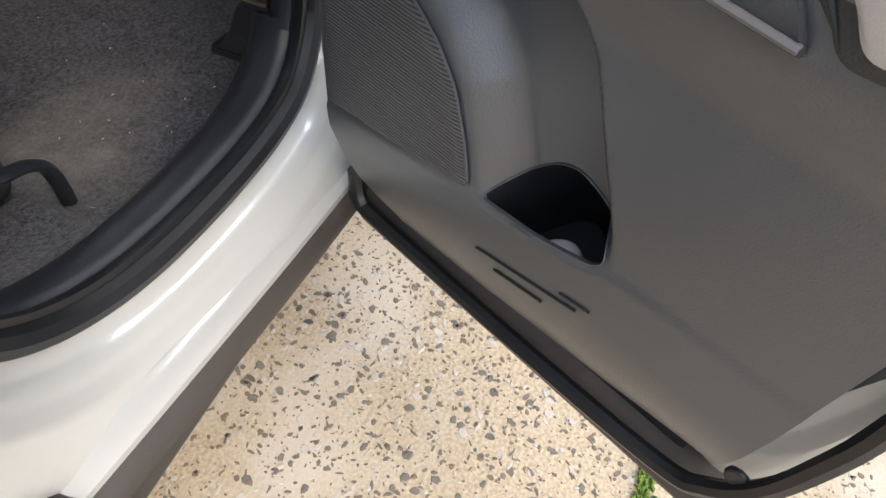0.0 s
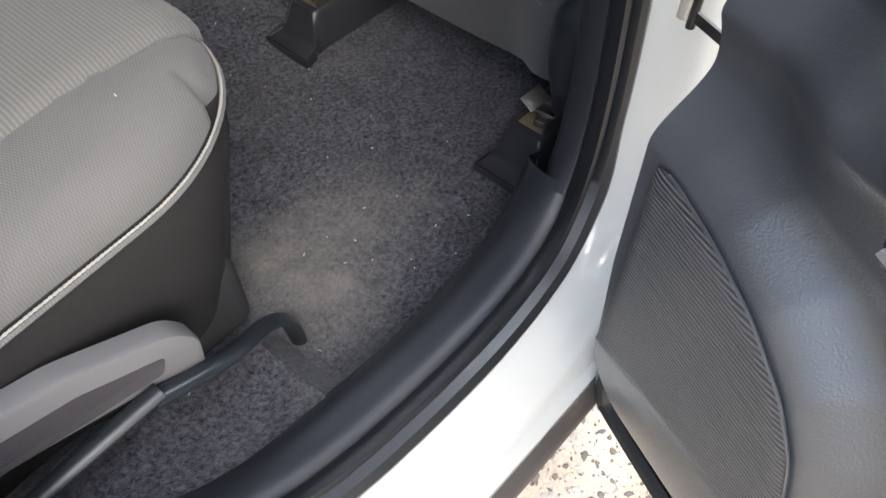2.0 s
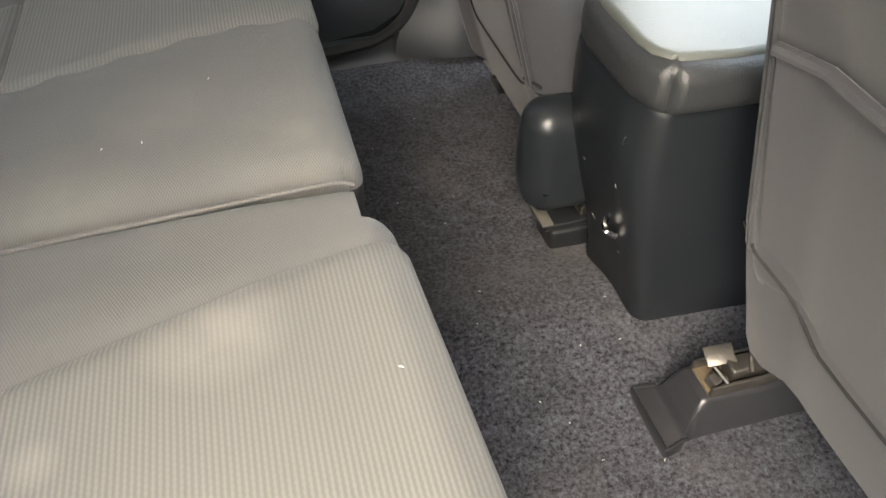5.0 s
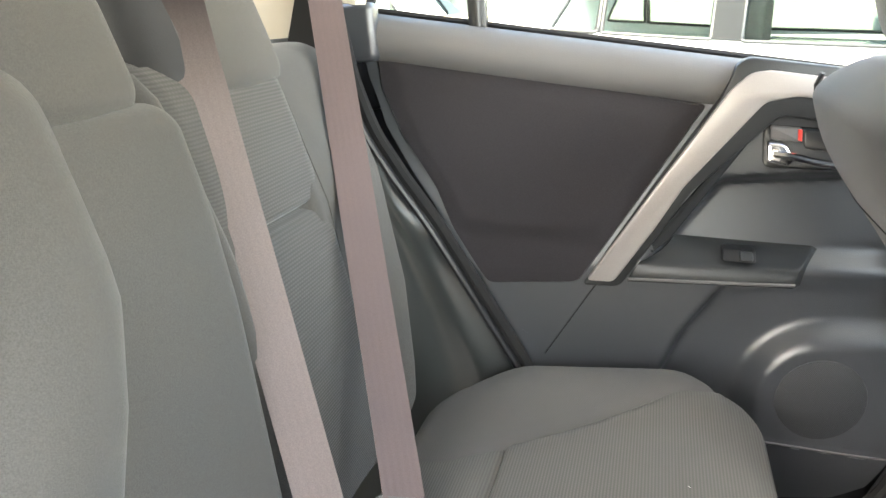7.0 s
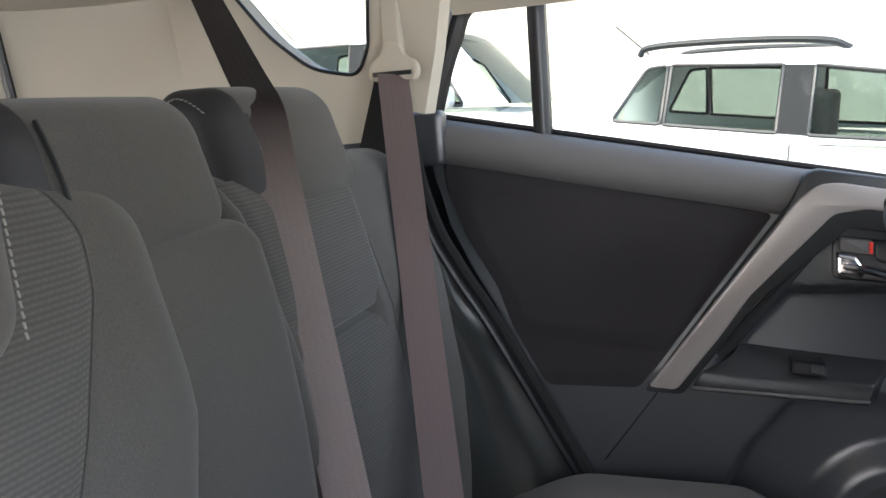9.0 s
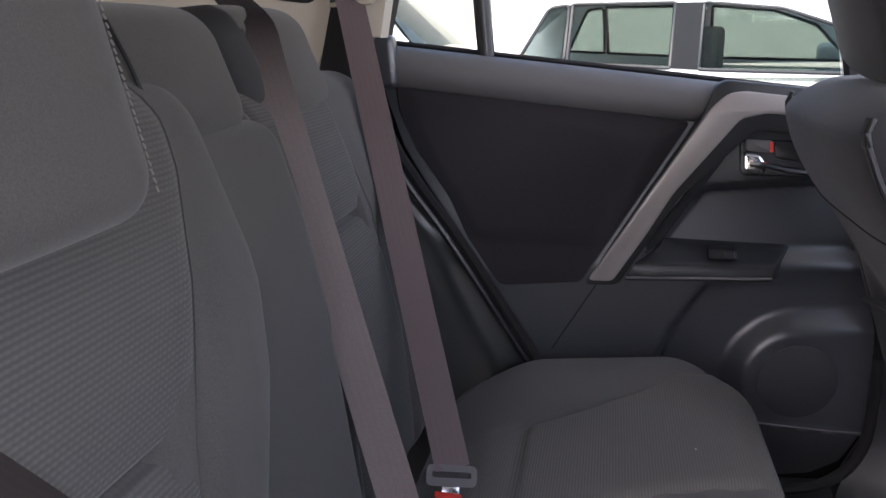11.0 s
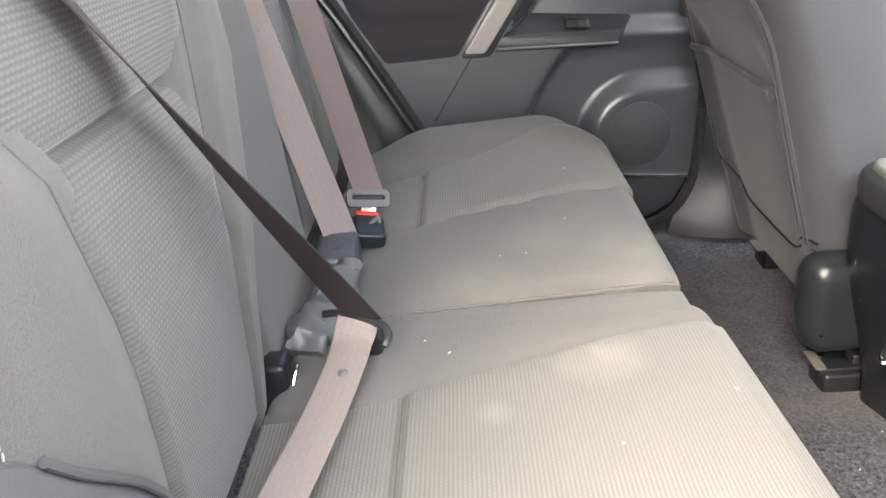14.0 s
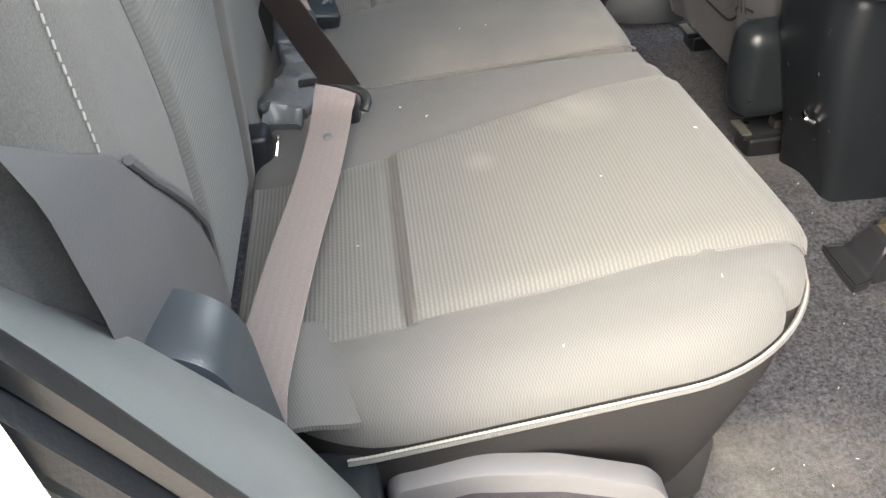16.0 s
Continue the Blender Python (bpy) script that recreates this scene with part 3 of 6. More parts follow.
def swept(path, section, close_section=False, upper=None):
    """Sweep (outward, y) offsets along the opening line; outward lies in the x-z plane."""
    N = len(path)
    m = len(section)
    verts, faces = [], []
    for i, p in enumerate(path):
        t = Vector(path[min(i + 1, N - 1)]) - Vector(path[max(i - 1, 0)])
        o = Vector((t.z, 0, -t.x)).normalized()
        if o.dot(Vector(p) - CEN) < 0:
            o = -o
        w = 0.4 + 0.6 * float(sm(np.array((p[2] - 0.53) / 0.10))) if upper else 0.0
        for k, (a, b) in enumerate(section):
            if upper:
                a, b = a + (upper[k][0] - a) * w, b + (upper[k][1] - b) * w
            verts.append(Vector(p) + o * a + Vector((0, b, 0)))
    for i in range(N - 1):
        for k in range(m if close_section else m - 1):
            faces.append((i * m + k, i * m + (k + 1) % m, (i + 1) * m + (k + 1) % m, (i + 1) * m + k))
    return bm_of(verts, faces)


part("door_jamb", swept(OPEN, [(-0.012, 0.004), (0.004, -0.008), (0.014, -0.020), (0.019, -0.032), (0.021, -0.048), (0.029, -0.052), (0.033, -0.056), (0.035, -0.070), (0.043, -0.075), (0.060, -0.079), (0.066, -0.085), (0.090, -0.089), (0.13, -0.085), (0.17, -0.07), (0.20, -0.04)], False, [(-0.012, 0.004), (0.004, -0.008), (0.014, -0.022), (0.020, -0.032), (0.025, -0.043), (0.029, -0.052), (0.034, -0.060), (0.042, -0.068), (0.052, -0.075), (0.063, -0.080), (0.075, -0.084), (0.095, -0.088), (0.13, -0.085), (0.17, -0.07), (0.20, -0.04)]), WHITE, car, "white painted door sill and jamb")
part("door_seal", swept(OPEN, [(0.0, 0.012), (-0.012, 0.008), (-0.02, -0.004), (-0.017, -0.018), (-0.006, -0.026), (0.006, -0.024), (0.012, -0.012), (0.008, 0.004)], True, [(-0.006, 0.012), (-0.014, 0.008), (-0.02, -0.004), (-0.018, -0.014), (-0.012, -0.018), (-0.004, -0.016), (0.001, -0.008), (-0.001, 0.004)]), RUBBER, car, "black rubber door seal")
part("seal_lip", swept(OPEN, [(-0.019, 0.014), (-0.026, 0.006), (-0.028, -0.004), (-0.021, -0.006), (-0.016, 0.004)], True), RUBBER, car)
part("sill_trim", swept([p for p in OPEN if p[0] > 0.11 and (p[2] < 0.535 or (p[0] > 0.66 and p[2] < 0.535))], [(-0.010, 0.012), (-0.017, 0.018), (-0.020, 0.030), (-0.018, 0.048), (-0.009, 0.068), (0.010, 0.086), (0.06, 0.094)]), SILL, car, "black plastic scuff trim along the sill")
JAMB_IN = ([0.48, 0.56, 0.66, 0.752, 0.84, 0.924, 0.974, 1.05, 1.15, 1.25, 1.36], [0.17, 0.115, 0.072, 0.041, 0.009, -0.049, -0.096, -0.15, -0.20, -0.235, -0.25], [-0.70, -0.685, -0.668, -0.66, -0.66, -0.66, -0.66, -0.658, -0.655, -0.65, -0.64])


def jamb_trim(u, v):
    """Band from the seat's side out to the seal along the rear of the opening."""
    z = 0.462 + 0.898 * v
    inner = Vector((interp(z, JAMB_IN[0], JAMB_IN[1]), interp(z, JAMB_IN[0], JAMB_IN[2]), z))
    back = [p for p in OPEN if p[0] < 0.24 and p[2] > 0.48]
    zs = [p[2] for p in back[:-17]]
    outer = Vector((interp(z, zs, [p[0] for p in back[:-17]]) - 0.012, interp(z, zs, [p[1] for p in back[:-17]]) + 0.004, z))
    p = inner.lerp(outer, u)
    return p + Vector((0.022, 0.0, 0.012)) * math.sin(u * math.pi) * 0.55


part("rear_jamb_trim", sheet(jamb_trim, list(np.linspace(0, 1, 14)), list(np.linspace(0, 1, 44)), Vector((-0.012, 0.0, -0.012))), JAMBGREY, car, "smooth black plastic rear jamb trim, lightened for daylight")
part("shut_face", block(-0.42, 0.04, 0.805, 0.82, 0.4, 1.27, 0.004), RUBBER, car)
part("shut_face", block(0.66, 0.80, 0.805, 0.82, 0.36, 1.2, 0.004), RUBBER, car)
part("shut_face", block(-0.02, 0.72, 0.805, 0.82, 0.3, 0.62, 0.004), RUBBER, car)
part("shut_face", block(-0.42, -0.20, 0.785, 0.82, 1.20, 1.342, 0.004), RUBBER, car)
part("pillar_trim", swept([p for p in OPEN if p[0] > 0.5 and p[2] > 0.515], [(-0.010, 0.012), (-0.019, 0.017), (-0.021, 0.028), (-0.016, 0.042), (0.002, 0.056), (0.05, 0.064), (0.12, 0.066)]), SILL, car, "black plastic centre pillar trim")

# rocker under the sill: white lip and black moulding
def rocker_y(x):
    return -0.846 - 0.012 * math.sin((x - 0.1) * 3)


def rocker_top(x):
    return 0.382 + max(0, 0.64 - x) * 0.11


xs = list(np.linspace(0.085, 1.9, 40))
sec = [(0.012, 0.0), (0.002, 0.003), (-0.008, -0.002), (-0.014, -0.012), (-0.015, -0.026), (-0.006, -0.040), (0.03, -0.055), (0.10, -0.10)]
part("rocker_moulding", sheet(lambda u, v: (u, rocker_y(u) + sec[int(v)][0], rocker_top(u) - 0.012 + sec[int(v)][1]), xs, list(range(len(sec)))), MOULD, car, "weathered black plastic rocker moulding")
sec2 = [(0.03, 0.012), (0.008, 0.008), (0.0, 0.0), (0.0, -0.02)]
part("rocker_panel", sheet(lambda u, v: (u, rocker_y(u) + sec2[int(v)][0], rocker_top(u) + sec2[int(v)][1]), xs, list(range(len(sec2)))), WHITE, car)
part("wheel_arch_lip", plate([(0.03, 0.26), (0.10, 0.36), (0.115, 0.44), (0.07, 0.50), (-0.02, 0.52), (-0.06, 0.40), (-0.05, 0.26)], 0, 0.03, lambda a, b, h: (a, -0.83 - h, b), 0.004, 0.015), MOULD, car, "weathered black wheel arch lip")
part("far_quarter_panel", sheet(lambda u, v: (-0.10 - 1.15 * v, 0.845, u), list(np.linspace(0.32, 1.34, 6)), [0, 0.5, 1.0]), WHITE, car)
part("far_door_skin", sheet(lambda u, v: (-0.10 + 0.90 * v, 0.86, u), list(np.linspace(0.36, 1.20, 6)), [0, 0.5, 1.0]), WHITE, car)
part("quarter_panel", sheet(lambda u, v: (-0.02 - 0.6 * v, -0.80 - 0.02 * math.sin(u * 3), u), list(np.linspace(0.5, 1.36, 8)), [0, 0.5, 1.0, 1.6]), WHITE, car)

# closing walls: front side, far side, rear, roof
part("roof_lining", sheet(lambda u, v: (u, v, 1.60 + 0.05 * math.cos(v * 1.9) - 0.02 * u * u), list(np.linspace(-1.2, 1.2, 16)), list(np.linspace(-0.62, 0.62, 12)), Vector((0, 0, 0.05))), HEADLINER, car, "beige cloth roof lining")
for sg in (1, -1):
    part("front_door_trim", block(0.80, 1.75, *sorted((sg * 0.74, sg * 0.80)), 0.36, 1.16, 0.02), GRAINED, car, "dark grey front door trim")
    part("roof_rail", sheet(lambda u, v: (u, sg * (0.60 + 0.11 * v), 1.615 - 0.075 * v * v), list(np.linspace(-0.13, 1.2, 9)), [0, 0.3, 0.6, 1.0], Vector((0, 0.02 * sg, 0.02))), BEIGE, car)
    part("roof_edge", sheet(lambda u, v: (u, sg * (0.58 + 0.09 * v), 1.632 + 0.012 * v), list(np.linspace(-1.1, -0.13, 7)), [0, 0.5, 1.0], Vector((0, 0, 0.015))), BEIGE, car)
    part("centre_pillar", sheet(lambda u, v: (0.72 + 0.09 * u + 0.04 * (1.15 - v), sg * (0.755 - 0.13 * max(0, v - 1.1)), v), [0, 0.3, 0.7, 1], list(np.linspace(1.1, 1.6, 6)), Vector((0, 0.03 * sg, 0))), BEIGE, car)
part("roof_skin", sheet(lambda u, v: (u, v, 1.66 + 0.045 * math.cos(v * 1.9) - 0.02 * u * u - 0.05 * max(0, -0.9 - u)), list(np.linspace(-1.25, 1.22, 16)), list(np.linspace(-0.66, 0.66, 12)), Vector((0, 0, 0.012))), WHITE, car, "white painted roof")
ws = part("windscreen", sheet(lambda u, v: (1.22 + 0.62 * v + 0.05 * (1 - u * u), u * (0.62 + 0.08 * v), 1.63 - 0.53 * v), list(np.linspace(-1, 1, 9)), list(np.linspace(0, 1, 6))), GLASS, car)
ws.visible_shadow = False
part("bonnet", sheet(lambda u, v: (1.86 + 1.0 * v, u * (0.80 - 0.12 * v * v), 1.10 - 0.16 * v - 0.22 * v ** 4 - 0.05 * u * u), list(np.linspace(-1, 1, 11)), list(np.linspace(0, 1, 10)), Vector((0, 0, -0.02))), WHITE, car, "white painted bonnet")
part("front_bumper", sheet(lambda u, v: (2.86 - 0.16 * abs(u) ** 3 - 0.05 * v, u * 0.78, 0.72 - 0.48 * v), list(np.linspace(-1, 1, 11)), [0, 0.3, 0.7, 1], Vector((-0.03, 0, 0))), WHITE, car)
for sg in (1, -1):
    part("front_wing", sheet(lambda u, v: (1.80 + 1.0 * u, sg * (0.845 - 0.10 * u ** 3), 0.30 + v * (0.76 - 0.14 * u)), list(np.linspace(0, 1, 8)), [0, 0.3, 0.6, 1], Vector((0, -0.02 * sg, 0))), WHITE, car)
    part("front_door_skin", sheet(lambda u, v: (0.80 + 1.0 * u, sg * (0.87 + 0.012 * math.sin(v * 3)), 0.40 + 0.76 * v), list(np.linspace(0, 1, 6)), [0, 0.3, 0.6, 1], Vector((0, -0.015 * sg, 0))), WHITE, car)
    for x in (-0.68, 1.98):
        tyre = part("wheel", plate([(0.34 * math.cos(g), 0.34 * math.sin(g)) for g in np.linspace(0, 2 * math.pi, 33)[:-1]], 0, 0.22, lambda a, q, h: (x + a, sg * (0.60 + h), 0.34 + q), 0.03), RUBBER, car, "black tyre")
        part("wheel_rim", plate([(0.22 * math.cos(g), 0.22 * math.sin(g)) for g in np.linspace(0, 2 * math.pi, 25)[:-1]], 0.21, 0.226, lambda a, q, h: (x + a, sg * (0.60 + h), 0.34 + q), 0.01), SILVER, tyre)
part("floor_pan", block(-1.3, 1.9, -0.80, 0.80, 0.2, 0.34, 0.02), RUBBER, car)
part("tailgate", sheet(lambda u, v: (-1.28 + 0.18 * max(0, v - 1.05) / 0.5, u, v), list(np.linspace(-0.7, 0.7, 6)), [0.4, 0.8, 1.0, 1.08], Vector((-0.05, 0, 0))), BLACK, car)
part("dashboard", block(1.6, 1.95, -0.74, 0.74, 0.5, 1.08, 0.06, (3, 6, 4), 3), BLACK, car, "black plastic dashboard")
part("bulkhead", block(1.9, 1.95, -0.8, 0.8, 0.25, 0.7, 0.01), BLACK, car)


def shell_side(sg):
    """Rear quarter trim: black below the belt line, beige above with a small window."""
    def low_trim(u, v):
        z = 0.42 + v * 0.92
        xe = 0.70 - rear_edge(z) - 0.012
        ye = 0.685 + 0.1 * xe
        if sg < 0:
            xe, ye = interp(z, JAMB_IN[0], JAMB_IN[1]) - 0.006, -interp(z, JAMB_IN[0], JAMB_IN[2])
        xi, yi = -0.30, 0.60
        return (xe + (xi - xe) * u, sg * (ye + (yi - ye) * u + 0.02 * math.sin(u * math.pi) * (1 - v * 0.5) - 0.020 * math.exp(-((u - 0.16 - 0.10 * v) / 0.11) ** 2) * (1 - 0.6 * v) + 0.016 * math.exp(-((u - 0.55 + 0.3 * v) / 0.14) ** 2) - 0.012 * math.exp(-((v - 0.62 - 0.25 * u) / 0.06) ** 2)), z)
    part("quarter_trim", sheet(low_trim, list(np.linspace(0, 1, 30)), list(np.linspace(0, 1, 44)), Vector((0, 0.02 * sg, 0))), GLOSSY, car, "black plastic rear quarter trim")
    outer = [(-0.285, 1.335), (-0.228, 1.452), (-0.195, 1.452), (-0.186, 1.388), (-0.158, 1.381), (-0.131, 1.481), (-0.10, 1.60), (-0.62, 1.66), (-0.62, 1.335)]
    hole = round_poly([(-0.500, 1.625), (-0.43, 1.525), (-0.36, 1.468), (-0.272, 1.450), (-0.25, 1.49), (-0.228, 1.60)], 0.03)

    def ypos(x, z):
        return 0.625 - 0.02 * max(0, z - 1.5) / 0.1 - 0.03 * max(0, z - 1.33)
    bm = bmesh.new()
    for loop in (outer, [tuple(q) for q in hole]):
        vs = [bm.verts.new((q[0], sg * ypos(*q), q[1])) for q in loop]
        for i in range(len(vs)):
            bm.edges.new((vs[i], vs[(i + 1) % len(vs)]))
    bmesh.ops.triangle_fill(bm, edges=list(bm.edges), use_beauty=True)
    g = bmesh.ops.extrude_face_region(bm, geom=list(bm.faces))
    bmesh.ops.translate(bm, vec=(0, 0.045 * sg, 0), verts=[v for v in g["geom"] if isinstance(v, bmesh.types.BMVert)])
    def ret(u, v):
        z = 1.383 + 0.217 * v
        xa, xb = interp(z, [1.335, 1.381, 1.481, 1.6], [-0.168, -0.160, -0.133, -0.10]), interp(z, [1.335, 1.6], [-0.226, -0.15])
        return (xa + (xb - xa) * u, sg * (ypos(xa, z) + 0.003 + (0.80 - ypos(xa, z)) * u), z)
    part("pillar_return", sheet(ret, [0, 0.3, 0.6, 0.9, 1.0], list(np.linspace(0, 1, 8)), Vector((-0.012, 0, 0))), BEIGE, car)
    part("pillar_cover", bm, BEIGE, car, "beige plastic rear pillar cover")
    part("pillar_backing", block(-0.262, -0.175, *sorted((sg * 0.672, sg * 0.684)), 1.385, 1.56, 0.004), BEIGE, car)
    if sg > 0:
        part("pillar_foot", block(-0.30, -0.158, 0.688, 0.73, 1.29, 1.386, 0.012), GRAINED, car)
    rim = [(q[0], sg * (ypos(*q) - 0.001), q[1]) for q in hole]
    part("quarter_window_seal", tube(rim, 0.0032, 8, True), RUBBER, car, "black rubber quarter window seal")
    part("quarter_glass", plate([tuple(q) for q in hole], 0.035, 0.04, lambda a, b, h: (a, sg * (ypos(a, b) + h), b), 0.001), GLASS, car)

    def wall_rear(u, v):
        z = 1.335 + v * 0.32
        k = [(-0.615, 0.622), (-0.75, 0.60), (-0.88, 0.55), (-0.98, 0.47), (-1.04, 0.40), (-1.07, 0.36)]
        j = u * 5
        return (interp(j, range(6), [q[0] for q in k]), sg * (interp(j, range(6), [q[1] for q in k]) - 0.03 * v), z)
    part("rear_pillar", sheet(wall_rear, list(np.linspace(0, 1, 16)), [0, 0.33, 0.66, 1], Vector((-0.03, 0.03 * sg, 0))), BEIGE, car, "beige plastic rear corner trim")
    part("cargo_side", block(-1.25, -0.28, *sorted((sg * 0.61, sg * 0.66)), 0.4, 1.34, 0.02), BLACK, car)
    part("rear_corner_strip", tube([wall_rear(0.49, v) for v in (0, 0.25, 0.5, 0.75, 1)], 0.009, 8), RUBBER, car, "black tailgate weather strip")
    part("tailgate_frame", tube([(-1.07, sg * 0.35, 1.1), (-1.07, sg * 0.345, 1.35), (-1.03, sg * 0.33, 1.62)], 0.02, 8), RUBBER, car)


for sg in (1, -1):
    shell_side(sg)

# far door sill trim and pillar foot
part("far_sill_trim", sheet(lambda u, v: (u, 0.70 + 0.085 * v - 0.012 * math.sin(3.1 * v), 0.395 + 0.05 * math.sin(v * 1.57)), list(np.linspace(0.1, 1.5, 20)), list(np.linspace(0, 1, 8)), Vector((0, 0.01, -0.02))), BLACK, car, "dark grey plastic sill trim")
part("far_pillar_trim", sheet(lambda u, v: (0.715 + 0.11 * u + 0.06 * (1 - sm(np.array((v - 0.43) / 0.18))) * (u - 1) * 1.3, 0.755 - 0.05 * math.sin(min(1, u * 1.2) * 1.57) - 0.03 * (1 - sm(np.array((v - 0.43) / 0.14))), v), list(np.linspace(0, 1, 8)), list(np.linspace(0.43, 1.2, 26)), Vector((0, 0.03, 0))), BLACK, car, "dark grey plastic centre pillar trim")
far_seal = [(0.70 - rear_edge(z) - 0.004, 0.69 + 0.1 * (0.70 - rear_edge(z)) - 0.012, z) for z in np.linspace(1.37, 0.52, 26)]
far_seal += [(0.24, 0.712, 0.475), (0.40, 0.718, 0.452), (0.56, 0.728, 0.456), (0.63, 0.735, 0.475), (0.675, 0.742, 0.52), (0.698, 0.748, 0.60), (0.705, 0.752, 0.8), (0.70, 0.76, 1.0), (0.69, 0.77, 1.19)]
part("far_door_seal", tube(smooth_line(far_seal, 3), 0.011, 8), SEAMDARK, car, "black rubber door seal")
part("seal_inner_lip", tube(smooth_line([(x - 0.012, y - 0.016, z - 0.004) for x, y, z in far_seal[:27]], 3), 0.007, 8), RUBBER, car)


# ---- rear doors ----
def ridge(s):
    return interp(s, [0.0, 0.08, 0.297, 0.43, 0.9], [0.565, 0.574, 0.607, 0.634, 0.66])


def edge_s(z):
    return interp(z, [0.6, 0.67, 0.80, 0.89, 0.93], [0.445, 0.432, 0.374, 0.305, 0.28])


def in_poly(x, y, poly):
    c = False
    for i in range(len(poly)):
        (x0, y0), (x1, y1) = poly[i - 1], poly[i]
        if (y0 > y) != (y1 > y) and x < (x1 - x0) * (y - y0) / (y1 - y0) + x0:
            c = not c
    return c


GRILLE = [(0.05, 0.573), (0.05, 0.80), (0.10, 0.797), (0.14, 0.787), (0.186, 0.768), (0.228, 0.738), (0.254, 0.706), (0.274, 0.656), (0.285, 0.612), (0.19, 0.597)]


def off_grille(s, z):
    """Distance from the grille's outline, nought inside it."""
    if in_poly(s, z, GRILLE):
        return 0.0
    best = 1.0
    for i in range(len(GRILLE)):
        a, e = np.array(GRILLE[i - 1]), np.array(GRILLE[i])
        k = np.clip(((s, z) - a) @ (e - a) / ((e - a) @ (e - a)), 0, 1)
        best = min(best, float(np.hypot(*((s, z) - a - (e - a) * k))))
    return best


def door_depth(s, z, is_open=True):
    rec = float(sm(np.array((edge_s(z) - s) / 0.024)) * sm(np.array((z - ridge(s)) / 0.014)) * sm(np.array((0.955 - z) / 0.10)))
    d = -0.036 * rec + 0.034 * rec * float(sm(np.array(1 - (off_grille(s, z) / 0.055 if is_open else max(0.0, math.hypot(max(0.0, s - 0.135), max(0.0, z - 0.675)) - 0.095) / 0.05))))
    d -= interp(s, [0.1, 0.30, 0.47, 0.56, 0.62], [0.042, 0.050, 0.064, 0.078, 0.085]) * max(0, (0.575 - z) / 0.147) ** 2
    d -= 0.055 * float(np.clip((z - 0.93) / 0.3, 0, 1))
    if not is_open:
        d -= 0.022 * float(sm(np.array((ridge(s) - 0.006 - z) / 0.010)))
    d -= 0.02 * float(sm(np.array((z - ridge(s) - 0.0) / 0.006))) * (1 - rec) * 0.1
    return d


def arm_scoop(s, z):
    """Hollow above the armrest, between the angled trim and the door's front edge."""
    zf = 0.891 + (s - 0.172) * 0.0645
    sb = interp(z, [0.88, 0.99, 1.12], [0.47, 0.385, 0.27])
    return 0.046 * float(sm(np.array((z - zf - 0.004) / 0.05)) * sm(np.array((1.075 - z) / 0.03)) * sm(np.array((sb - s) / 0.03)) * 1.0)


def rim_depth(s, z):
    """Depth of the bottle pocket's mouth: shallow at its lower lip, set back above."""
    return -0.003 - 0.032 * float(np.clip((z - ridge(s) - 0.004) / 0.03, 0, 1) * sm(np.array((edge_s(z) - s) / 0.024)))


POCKET = [(0.296, 0.609), (0.310, 0.630), (0.329, 0.653), (0.348, 0.672), (0.368, 0.680), (0.391, 0.673), (0.412, 0.660), (0.426, 0.653), (0.431, 0.640), (0.421, 0.630), (0.398, 0.623), (0.359, 0.614)]


